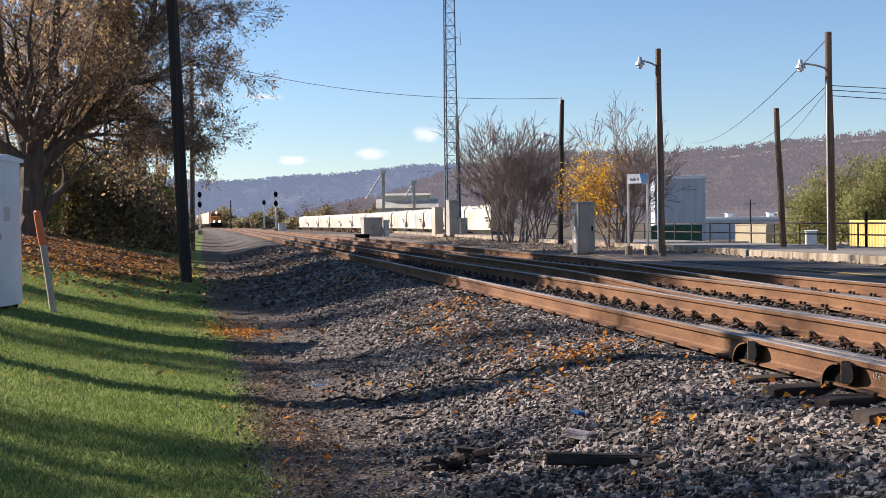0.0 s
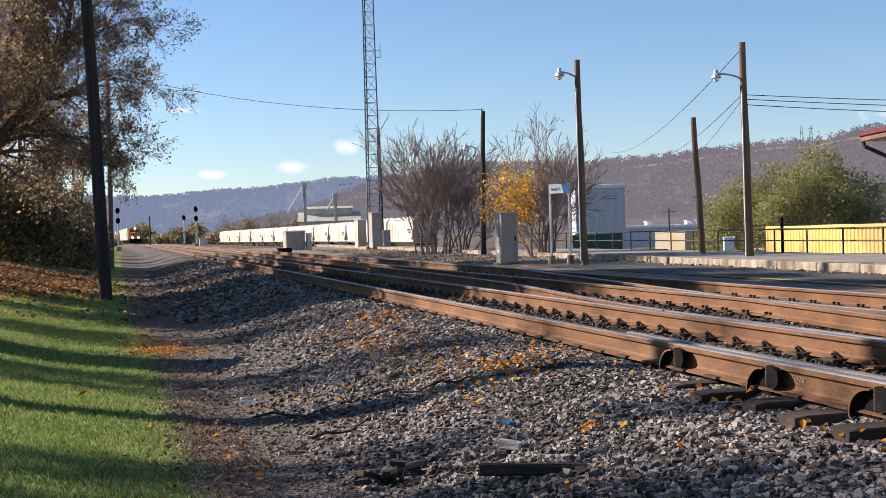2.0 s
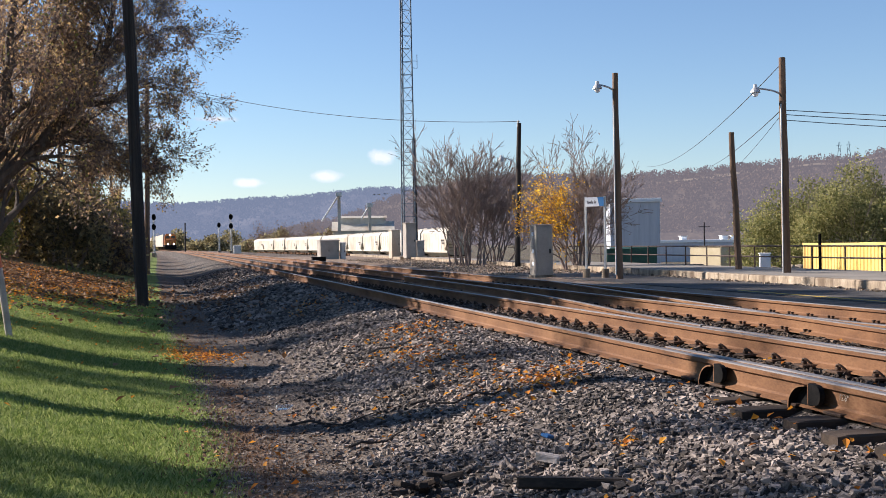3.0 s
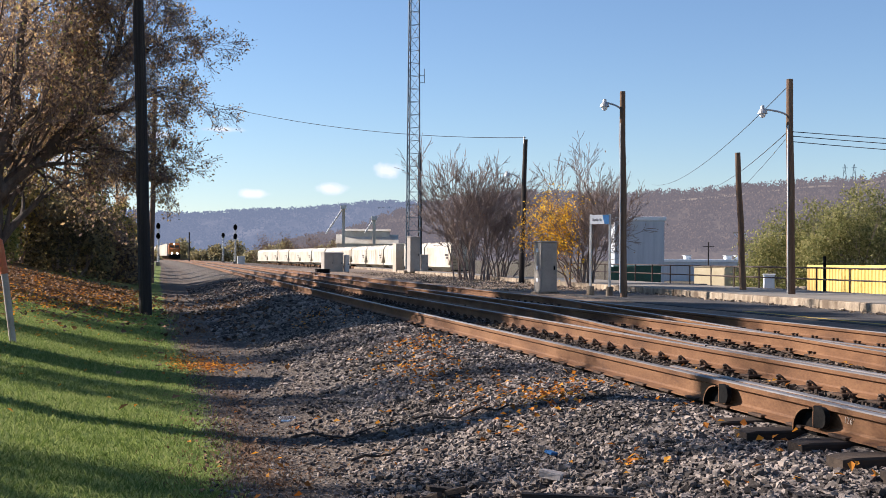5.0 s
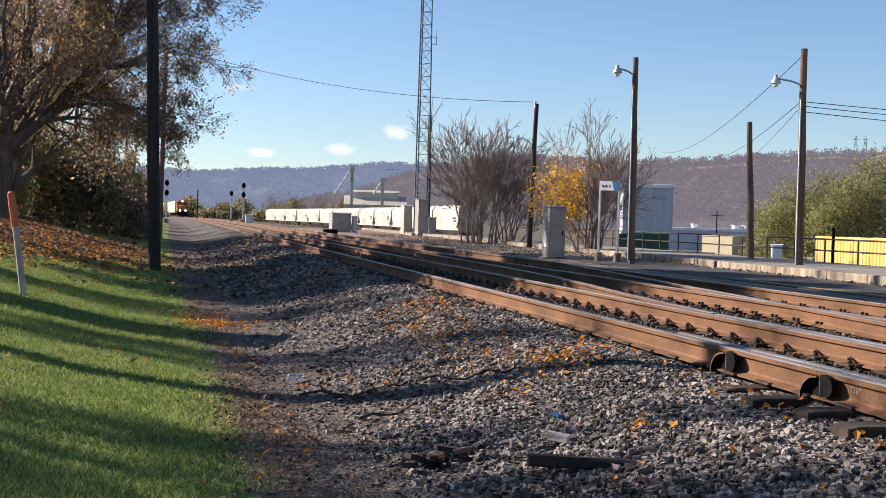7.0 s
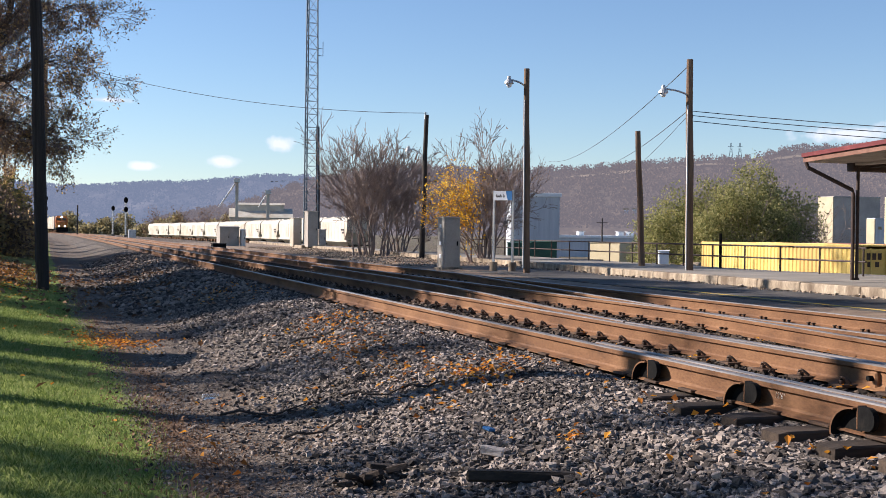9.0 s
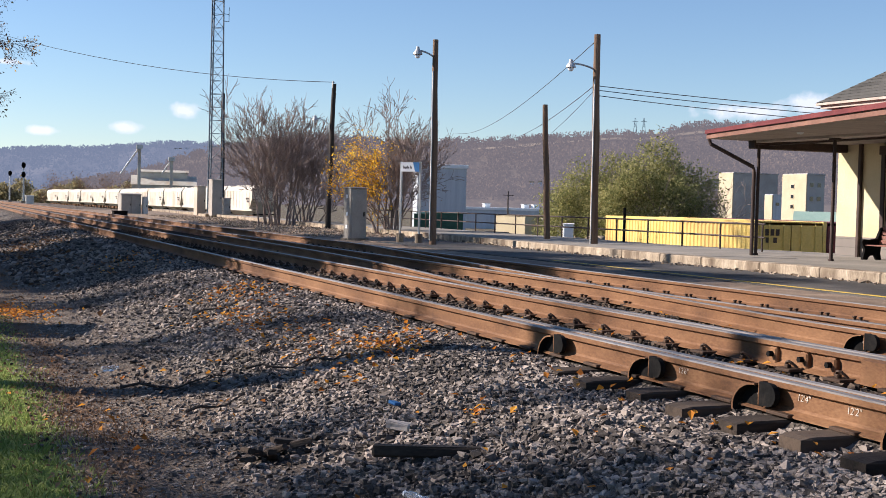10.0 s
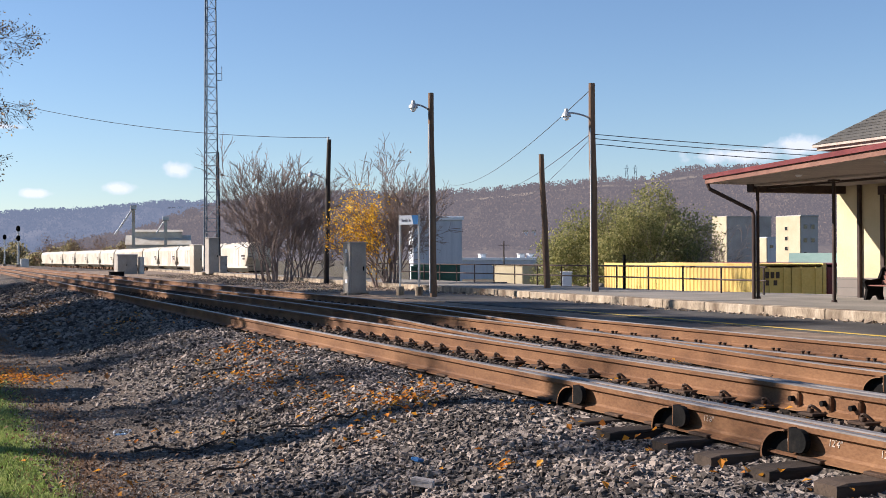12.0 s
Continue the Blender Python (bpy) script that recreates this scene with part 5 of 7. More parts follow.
# ---- trees and shrubs ----
class Grower:
    """Grows tapered branches; keeps strokes for tubes and points for leaves."""

    def __init__(self, seed):
        self.r = random.Random(seed)
        self.strokes, self.tips, self.thin = [], [], 0.006

    def bend_way(self, way, spread, up):
        r = self.r
        v = Vector((r.gauss(0, 1), r.gauss(0, 1), r.gauss(0, 1)))
        v = (v - way * v.dot(way)).normalized()
        return (way + v * spread + Vector((0, 0, up))).normalized()

    def branch(self, start, way, length, radius, level, spread=0.55, up=0.12, kids=4, shrink=0.62, wander=0.16):
        r = self.r
        pts, radii, p, d, n = [start.copy()], [radius], start.copy(), way.normalized(), 4 if level else 3
        for i in range(n):
            d = self.bend_way(d, wander * r.uniform(0.5, 1.4), up * 0.35)
            p = p + d * (length / n)
            pts.append(p.copy())
            radii.append(max(self.thin, radius * (1 - 0.72 * (i + 1) / n)))
        self.strokes.append((pts, radii))
        if level == 0:
            self.tips += [pts[-1], pts[-2]]
            return
        for k in range(kids):
            f = 0.3 + 0.7 * (k + r.random()) / kids
            i = min(n - 1, int(f * n))
            q = pts[i].lerp(pts[i + 1], f * n - i)
            w = self.bend_way((pts[i + 1] - pts[i]).normalized(), spread * r.uniform(0.7, 1.5), up)
            self.branch(q, w, length * shrink * r.uniform(0.7, 1.15), max(self.thin * 1.3, radii[i] * 0.6), level - 1, spread, up, kids, shrink, wander)
        self.branch(pts[-1], d, length * shrink, radii[-1], level - 1, spread, up, kids, shrink, wander)

    def limb(self, points, r0, r1, level, length, step, spread=0.7, up=0.1, kids=3):
        """A limb through given points, with side branches."""
        points = [Vector(p) for p in points]
        n = 6
        pts = []
        for i in range(len(points) - 1):
            for k in range(n):
                jit = Vector((self.r.gauss(0, 0.05), self.r.gauss(0, 0.05), self.r.gauss(0, 0.05))) if (i or k) else Vector((0, 0, 0))
                pts.append(points[i].lerp(points[i + 1], k / n) + jit)
        pts.append(points[-1])
        radii = [r0 + (r1 - r0) * i / (len(pts) - 1) for i in range(len(pts))]
        self.strokes.append((pts, radii))
        for i in range(2, len(pts), step):
            w = self.bend_way((pts[i] - pts[i - 1]).normalized(), spread * self.r.uniform(0.8, 1.6), up)
            self.branch(pts[i], w, length * self.r.uniform(0.6, 1.2) * (1 - 0.35 * i / len(pts)), radii[i] * 0.5, level, 0.6, up, kids)
        self.branch(pts[-1], (pts[-1] - pts[-2]).normalized(), length, r1, level, 0.6, up, kids)


def strokes_mesh(name, strokes, mat):
    """All strokes as one tube mesh, fewer sides for thin ones."""
    V, F, off = [], [], 0
    for pts, radii in strokes:
        P = np.array([tuple(p) for p in pts])
        Rr = np.array(radii)
        n = 10 if Rr[0] > 0.12 else (6 if Rr[0] > 0.03 else 3)
        d = np.gradient(P, axis=0)
        d /= np.linalg.norm(d, axis=1)[:, None] + 1e-9
        ref = np.array([0.31, 0.87, 0.38]) if abs(d[0] @ np.array([0.31, 0.87, 0.38])) < 0.9 else np.array([1.0, 0, 0])
        u = np.cross(d, ref)
        u /= np.linalg.norm(u, axis=1)[:, None] + 1e-9
        w = np.cross(d, u)
        a = np.arange(n) * math.tau / n
        ring = P[:, None] + (u[:, None] * np.cos(a)[None, :, None] + w[:, None] * np.sin(a)[None, :, None]) * Rr[:, None, None]
        m = len(P)
        idx = off + np.arange(m * n).reshape(m, n)
        nx = np.roll(idx, -1, axis=1)
        F.append(np.stack([idx[:-1], nx[:-1], nx[1:], idx[1:]], -1).reshape(-1, 4))
        V.append(ring.reshape(-1, 3))
        off += m * n
    return raw_mesh(name, np.concatenate(V), np.concatenate(F), mat)


def leaves_mesh(name, centres, per, scatter, size, mat, seed, flat=0.0):
    """Many small folded leaves scattered round the given points."""
    rg = np.random.RandomState(seed)
    C = np.repeat(np.array([tuple(c) for c in centres]), per, axis=0)
    C = C + rg.normal(0, scatter, C.shape)
    n = len(C)
    a = rg.normal(0, 1, (n, 3))
    a[:, 2] *= (1 - flat)
    a /= np.linalg.norm(a, axis=1)[:, None]
    b = np.cross(a, rg.normal(0, 1, (n, 3)))
    b /= np.linalg.norm(b, axis=1)[:, None]
    c = np.cross(a, b)
    s = size * rg.uniform(0.55, 1.3, (n, 1))
    quad = np.stack([C - a * s, C + b * s * 0.55 + c * s * 0.15, C + a * s, C - b * s * 0.55 + c * s * 0.15], 1)
    return raw_mesh(name, quad.reshape(-1, 3), np.arange(4 * n).reshape(n, 4), mat)


def plant(name, at, grower, bark, leaf, label, category, group="", rz=0.0):
    """leaf: rows of mesh name, tips, per, scatter, size, material, label."""
    t = thing(name, at, rz, label, category, group)
    thick = [q for q in grower.strokes if q[1][0] >= 0.03]
    thin = [q for q in grower.strokes if q[1][0] < 0.03]
    for nm, group_, mat in (("trunk", thick, bark), ("twig_spray", thin, M_TWIG)):
        if group_:
            o = new(nm, strokes_mesh(nm, group_, mat))
            o.parent = t
            if nm == "twig_spray":
                tagged(o, "thin bare twigs", kind="stuff")
    for i, (nm, tips, per, scatter, size, mat, lab) in enumerate(leaf):
        c = new(nm, leaves_mesh(nm, tips, per, scatter, size, mat, 31 + i))
        c.parent = t
        tagged(c, lab)
    return t


def big_tree():
    g = Grower(5)
    # trunk and the limbs that spread from it, from the foot of the tree
    g.limb([(0, 0, -0.4), (0.05, 0, 1.6), (0.1, 0, 3.2)], 0.55, 0.40, 2, 2.6, 5)
    g.limb([(0.1, 0, 2.4), (1.9, 0.2, 4.0), (3.5, 0.3, 5.6), (4.6, 0.2, 7.6), (5.4, 0.3, 10.2)], 0.30, 0.07, 3, 2.4, 1, kids=4)
    g.limb([(3.3, 0.3, 5.4), (5.2, 0.6, 6.2), (6.2, 0.7, 6.7), (6.9, 0.5, 6.5)], 0.11, 0.02, 3, 1.5, 1, up=0.0, kids=4)
    g.limb([(1.9, 0.2, 4.0), (4.0, -0.3, 4.5), (5.6, -0.2, 4.2)], 0.10, 0.03, 3, 1.5, 1, up=-0.08, kids=4)
    g.limb([(0.1, 0, 3.0), (0.9, -0.3, 5.5), (1.3, -0.4, 9.0), (1.2, 0, 13.0)], 0.30, 0.06, 3, 2.8, 2, kids=3)
    g.limb([(0.0, 0, 3.0), (-1.0, 0.3, 5.6), (-1.5, 0.2, 9.5), (-1.0, 0.3, 13)], 0.32, 0.06, 3, 2.8, 2, kids=3)
    g.limb([(0.0, 0, 2.6), (-2.4, 0.2, 4.2), (-5.0, 0.4, 6.6), (-6.0, 0.2, 9.5)], 0.26, 0.05, 3, 2.6, 2, kids=3)
    g.limb([(0.1, 0, 2.8), (0.3, -1.8, 4.6), (0.6, -3.2, 7.4)], 0.2, 0.05, 3, 2.4, 2, kids=3)
    g.limb([(1.6, 0.2, 3.6), (2.8, 0.6, 2.9), (3.9, 0.6, 2.0)], 0.07, 0.02, 2, 1.3, 2, up=-0.15, kids=3)
    g.limb([(3.5, 0.3, 5.6), (4.9, 0.0, 8.0), (6.3, 0.3, 9.6)], 0.10, 0.03, 3, 1.9, 1, kids=4)
    g.limb([(4.4, 0.2, 7.2), (5.9, 0.5, 8.3), (7.2, 0.2, 8.6)], 0.08, 0.02, 3, 1.6, 1, up=0.04, kids=4)
    g.limb([(4.0, 0.3, 4.4), (5.4, 0.5, 4.3), (6.6, 0.3, 3.6)], 0.06, 0.018, 3, 1.2, 1, up=-0.1, kids=4)
    g.limb([(0.5, 0.0, 3.6), (2.2, 0.8, 6.4), (3.0, 0.6, 9.5), (3.4, 0.4, 12.0)], 0.2, 0.05, 3, 2.4, 1, kids=4)
    inner = [p for p in g.tips if p.x < 4.4]
    outer = [p for p in g.tips if p.x >= 4.4]
    few = inner[::23]
    return plant("tree", (-6.87, 47.5, 0.6), g, M_BARK,
                 [("crown", inner, 2, 0.28, 0.08, M_LEAF_OLIVE, "thinning olive-brown autumn leaves"),
                  ("outer_leaves", outer, 1, 0.12, 0.06, M_LEAF_OLIVE, "sparse small leaves on bare twigs"),
                  ("yellow_leaves", few, 3, 0.3, 0.085, M_LEAF_GREEN, "yellow-green leaves left among the twigs")],
                 "large half-bare autumn tree with a thick trunk and spreading limbs", "tree", "lineside trees")


big = big_tree()
big.scale = (0.93, 1.0, 1.0)


def line_tree(seed, height):
    g = Grower(seed)
    h = height
    g.limb([(0, 0, -0.5), (0.1, 0.1, h * 0.3), (0.0, 0.2, h * 0.6), (0.2, 0, h * 0.9)], 0.028 * h, 0.05, 3, h * 0.24, 2, spread=1.0, up=0.12, kids=3)
    g.limb([(0.1, 0.1, h * 0.22), (h * 0.12, 0.4, h * 0.5), (h * 0.2, 0.2, h * 0.78)], 0.016 * h, 0.04, 3, h * 0.2, 2, spread=0.9, kids=3)
    g.limb([(0.0, 0.1, h * 0.25), (-h * 0.14, -0.4, h * 0.5), (-h * 0.2, 0.2, h * 0.75)], 0.016 * h, 0.04, 3, h * 0.2, 2, spread=0.9, kids=3)
    return g


g = line_tree(21, 12.0)
lt = plant("tree", (-11.5, 60, 1.0), g, M_BARK, [("crown", g.tips, 3, 0.3, 0.11, M_LEAF_OLIVE, "dull olive-brown leaves")],
           "tall autumn tree with dull olive-brown leaves", "tree", "lineside trees")
for x, y, z, rz, k in ((-7.6, 68, 0.6, 80, 1.0), (-9.8, 76, 0.9, 30, 1.15), (-5.4, 62, 0.3, 200, 0.72), (-4.0, 82, 0.2, 300, 0.62)):
    c = copy_thing(lt, pose(x, y, z, 0, 0, rz))
    c.scale = (k, k, k)
# small trees out of view, added and squeezed to throw shade bands on the lawn
g = line_tree(33, 8.5)
st_ = plant("tree", (-11.6, 20.9, 1.15), g, M_BARK, [("crown", g.tips, 2, 0.28, 0.10, M_LEAF_GREEN, "yellow-green autumn leaves")],
            "small yellow-green autumn tree out of view, added to shade the lawn", "tree", "lawn trees")
c = copy_thing(st_, pose(-13.5, 28.5, 1.25, 0, 0, 120))
c.scale = (0.6, 0.6, 0.9)
c = copy_thing(st_, pose(-12.6, 15.2, 1.1, 0, 0, 215))
c.scale = (0.62, 0.62, 0.92)
st_.scale = (0.36, 0.36, 0.85)


def shrub(seed, stems, height, width, spread_base, level=3, kids=4, thin=0.006, spread=0.72, up=0.03):
    g = Grower(seed)
    g.thin = thin
    r = g.r
    for i in range(stems):
        a, q = r.uniform(0, math.tau), r.uniform(0, spread_base)
        lean = width * (0.15 + 0.85 * q / spread_base) * r.uniform(0.6, 1.2)
        w = Vector((math.cos(a) * lean, math.sin(a) * lean, 1)).normalized()
        g.branch(Vector((math.cos(a) * q, math.sin(a) * q, -0.2)), w, height * r.uniform(0.40, 0.54) * (1 - 0.30 * q / spread_base), r.uniform(0.035, 0.065), level, spread, up, kids, 0.6, 0.2)
    return g


g = shrub(41, 18, 7.3, 0.22, 0.85, 4, 3, 0.010, 0.46, 0.09)
plant("shrub", (14.2, 58.3, -0.3), g, M_TWIG, [("dry_leaves", g.tips[::40], 1, 0.1, 0.06, M_DRY, "a few dry brown leaves")], "bare brown many-stemmed shrub beside the platform", "shrub", "bare shrubs")
g = shrub(43, 10, 6.0, 0.30, 0.6, 4, 3, 0.010, 0.48, 0.08)
plant("shrub", (15.9, 59.4, -0.3), g, M_TWIG, [("dry_leaves", g.tips[::40], 1, 0.1, 0.06, M_DRY, "a few dry brown leaves")], "smaller bare brown shrub beside a lamp pole", "shrub", "bare shrubs")
g = shrub(47, 15, 5.2, 0.50, 0.6, 4, 3, 0.008, 0.52, 0.07)
gold = [p for p in g.tips if -2.3 < p.x < -0.5 and 1.5 < p.z < 3.6][::3]
rl = random.Random(48)
gold += [Vector((rl.gauss(-1.25, 0.42), rl.gauss(-0.3, 0.5), rl.gauss(2.6, 0.6))) for _ in range(100)]
gold += [Vector((rl.gauss(-0.9, 0.35), rl.gauss(-0.3, 0.3), rl.gauss(1.2, 0.45))) for _ in range(22)]
plant("shrub", (15.4, 44.5, -0.3), g, M_TWIG, [("golden_leaves", gold, 5, 0.15, 0.05, M_LEAF_GOLD, "bright golden leaves on one side"), ("dry_leaves", g.tips[::45], 1, 0.1, 0.05, M_DRY, "a few dry leaves")],
      "mostly bare shrub tree with golden leaves on one side", "shrub", "bare shrubs")


def leafy(name, at, seed, size, mat, label, n=900, per=9, leaf=0.10, category="shrub", group="green shrubs", twig=M_TWIG):
    """A wide leafy shrub: clumps of leaves in an uneven dome, on stems."""
    r = random.Random(seed)
    sx, sy, sz = size
    g = Grower(seed)
    for i in range(7):
        a = r.uniform(0, math.tau)
        g.branch(Vector((r.uniform(-0.3, 0.3) * sx, r.uniform(-0.3, 0.3) * sy, -0.2)), Vector((math.cos(a) * 0.5, math.sin(a) * 0.5, 1)), sz * 0.5, 0.07, 2, 0.6, 0.15, 4, 0.6)
    tips = []
    while len(tips) < n:
        u = Vector((r.gauss(0, 1), r.gauss(0, 1), abs(r.gauss(0, 1)))).normalized()
        u.z = u.z ** 0.65
        rad = r.uniform(0.55, 1.0) ** 0.5
        bump = 0.82 + 0.18 * math.sin(u.x * 5 + seed) * math.cos(u.y * 6 + u.z * 4)
        tips.append(Vector((u.x * sx * rad * bump, u.y * sy * rad * bump, u.z * sz * rad * bump)))
    return plant(name, at, g, twig, [("foliage", tips, per, 0.16 * min(1.3, sz / 3), leaf, mat, "dense small leaves")], label, category, group)


leafy("willow_tree", (32.3, 53.3, -1.8), 61, (4.4, 3.2, 6.8), M_LEAF_WILLOW, "broad yellow-green willow-like tree", 3600, 13, 0.07, "tree", "green trees")
leafy("shrub", (29.9, 56.0, -1.8), 62, (3.0, 2.6, 5.6), M_LEAF_WILLOW, "lower green shrub beside the willow-like tree", 1500, 12, 0.075)
g = shrub(67, 9, 5.2, 0.7, 1.0)
plant("shrub", (34.4, 51.0, -1.8), g, M_TWIG, [("dry_leaves", g.tips[::30], 1, 0.1, 0.06, M_DRY, "few leaves")], "bare grey shrub behind the yellow container", "shrub", "bare shrubs")
# hedge under the trees on the far lawn edge
for i, (x, y, sx, sz) in enumerate(((-2.6, 62, 1.7, 3.0), (-4.4, 58, 2.3, 4.4), (-7.2, 60, 2.8, 5.6), (-9.8, 57, 2.6, 5.0), (-5.6, 64, 2.8, 6.2), (-3.2, 68, 2.2, 5.0), (-2.9, 74, 1.8, 3.4), (-5.4, 70, 2.4, 4.2), (-3.4, 92, 2.2, 4.4), (-12.4, 56, 2.4, 4.0), (-4.6, 110, 3.0, 5.0), (-6.4, 135, 4.0, 6.0), (-10.5, 170, 6, 8))):
    leafy("hedge_shrub", (x + float(bend(y)), y, float(ground_z(x, y)) - 0.2), 70 + i, (sx, 2.4, sz), (M_LEAF_OLIVE, M_LEAF_DARK, M_LEAF_HEDGE)[i % 3], "dark overgrown hedge shrub under the trees", 420, 12, 0.12, "shrub", "hedge shrubs")


# dense trees out of view, added to shade the ditch and the far rails
for i, (x, y, sx, sz, n) in enumerate(((-16.0, 35.5, 2.9, 16.3, 1000), (-16.2, 40.1, 2.9, 16.3, 1000), (-16.0, 44.3, 2.7, 16.6, 1000))):
    r = random.Random(140 + i)
    g = Grower(140 + i)
    g.limb([(0, 0, -0.4), (0.1, 0.1, sz * 0.4), (0, 0, sz * 0.85)], 0.32, 0.06, 1, 2.6, 2, kids=3)
    tips = []
    while len(tips) < n:
        u = Vector((r.uniform(-1, 1), r.uniform(-1, 1), r.uniform(-1, 1)))
        if u.length < 1:
            tips.append(Vector((u.x * sx, u.y * sx, sz * 0.72 + u.z * sz * 0.29)))
    plant("lawn_tree", (x, y, float(ground_z(x, y))), g, M_BARK, [("crown", tips, 6, 0.3, 0.27, M_LEAF_DARK, "dense dark leaves")], "tall dark-leaved tree out of view, added to shade the rails", "tree", "lawn trees")


def far_woods(name, spots, mat, label, seed):
    """Low far scrub as one mass of leaf clumps."""
    r = np.random.RandomState(seed)
    C = []
    for x, y, w, h, z in spots:
        n = int(60 * w)
        a, b = r.normal(0, 1, n), r.rand(n)
        C += list(np.stack([x + a * w * 0.45, y + r.normal(0, 3, n), z + h * b * np.exp(-0.25 * a * a)], -1))
    me = leaves_mesh(name, C, 5, 0.6, 0.55, mat, seed)
    return tagged(new(name, me), label, "scrub", kind="stuff")


leafy("shrub", (-7.9, 55.0, 0.6), 99, (1.5, 1.2, 2.9), M_LEAF_GREEN, "yellow-green shrub beside the tree trunk", 200, 10, 0.10)
far_woods("far_scrub", [(-10 + 6 * i, 420 + 8 * (i % 3), 6, 4 + 2 * ((i * 7) % 3), -1.5) for i in range(14)], M_SCRUB, "pale yellow-green far scrub by the line", 3)
g = shrub(91, 7, 10.5, 0.6, 2.0)
t = plant("tree", (27.0, 372.0, -1.8), g, M_TWIG, [("foliage", g.tips[::2], 1, 0.3, 0.2, M_DRY, "dry brown leaves")], "bare brown tree behind the freight wagons", "tree", "yard trees")
for x, y, rz in ((34, 375, 60), (41, 378, 130), (47, 372, 200), (53, 376, 280)):
    copy_thing(t, pose(x, y, -1.8, 0, 0, rz))


# ---- freight wagons and train ----
def wagon_truck(parent, y):
    tr = part("truck", S().box(-0.95, 0.95, y - 0.9, y + 0.9, 0.38, 0.62, 0.03).box(-0.2, 0.2, y - 0.2, y + 0.2, 0.6, 0.95, 0.02), M_BLACK, parent)
    for dy in (-0.88, 0.88):
        s = S().tube([(-0.80, y + dy, 0.46), (-0.70, y + dy, 0.46)], 0.46, 16).tube([(0.70, y + dy, 0.46), (0.80, y + dy, 0.46)], 0.46, 16).tube([(-0.7, y + dy, 0.46), (0.7, y + dy, 0.46)], 0.07, 8)
        part("wheelset", s, M_RUST, tr)


def hopper_wagon():
    t = thing("hopper_wagon", (0, 0, 0), 0, "cream-white covered hopper wagon in the yard", "freight wagon", "freight wagons")
    L = 15.6
    prof = [(-1.58, 1.75), (-1.58, 4.0), (-1.25, 4.45), (-0.5, 4.62), (0.5, 4.62), (1.25, 4.45), (1.58, 4.0), (1.58, 1.75), (0.7, 0.95), (-0.7, 0.95)]
    s = S()
    n = len(prof)
    rows = [(-L / 2, 0.55), (-L / 2 + 1.3, 0.0), (L / 2 - 1.3, 0.0), (L / 2, 0.55)]
    vs = [(x, y, max(z, 4.0 - (4.0 - z) * (1 - k)) if k else z) for y, k in rows for x, z in prof]
    fs = [(i * n + j, i * n + (j + 1) % n, (i + 1) * n + (j + 1) % n, (i + 1) * n + j) for i in range(3) for j in range(n)]
    s.add(vs, fs + [tuple(range(n)), tuple(3 * n + j for j in range(n))])
    part("body", s, M_CREAMSTEEL, t)
    for y in np.linspace(-L / 2 + 1.3, L / 2 - 1.3, 8):
        for sx in (-1, 1):
            part("side_rib", S().box(sx * 1.585 - 0.02, sx * 1.585 + 0.02, y - 0.05, y + 0.05, 1.75, 4.02), M_CREAMSTEEL, t)
    for sx in (-1, 1):
        part("side_sill", S().box(sx * 1.55 - 0.08, sx * 1.55 + 0.08, -L / 2, L / 2, 1.5, 1.76), M_CREAMSTEEL, t)
    for y in np.linspace(-L / 2 + 2, L / 2 - 2, 5):
        part("roof_hatch", S().box(-0.4, 0.4, y - 0.9, y + 0.9, 4.6, 4.72, 0.02), M_CREAMSTEEL, t)
    for y in (-3.6, 0, 3.6):
        part("hopper_chute", S().prism([(y - 1.4, 1.3), (y + 1.4, 1.3), (y + 0.4, 0.5), (y - 0.4, 0.5)], "x", -0.7, 0.7), M_RUST, t)
    for sy in (-1, 1):
        part("end_platform", S().box(-1.45, 1.45, sy * L / 2 - 0.1, sy * L / 2 + 0.25, 1.05, 1.2), M_BLACK, t)
        lad = S()
        for z in np.arange(1.3, 4.2, 0.4):
            lad.tube([(-1.5, sy * (L / 2 + 0.15), z), (-0.9, sy * (L / 2 + 0.15), z)], 0.03, 4)
        tagged(part("ladder", lad, M_BLACK, t), kind="stuff")
        wagon_truck(t, sy * (L / 2 - 1.9))
    for z, w in ((2.9, 1.8), (2.55, 1.2)):
        part("side_mark", S().box(-1.625, -1.6, -6.3, -6.3 + w, z, z + 0.22), M_BROWN, t)
    return t


yard = smooth_curve([60, 110, 194, 250, 300, 352, 420], [33.0, 34.4, 34.4, 33.4, 30.4, 25.8, 17.0])
first = hopper_wagon()
ys = [352.0 - 16.6 * i for i in range(13)]
for i, y in enumerate(ys):
    dx = float(yard(y + 4) - yard(y - 4)) / 8
    m = pose(float(yard(y)), y, -1.72, 0, 0, -math.degrees(math.atan(dx)))
    if i == 0:
        first.matrix_basis = m
    else:
        copy_thing(first, m)
for off in (-0.75, 0.75):
    rail([(float(yard(y)) + off, y) for y in range(60, 420, 6)], "rusty yard rail under the freight wagons", "yard rails", -1.72)


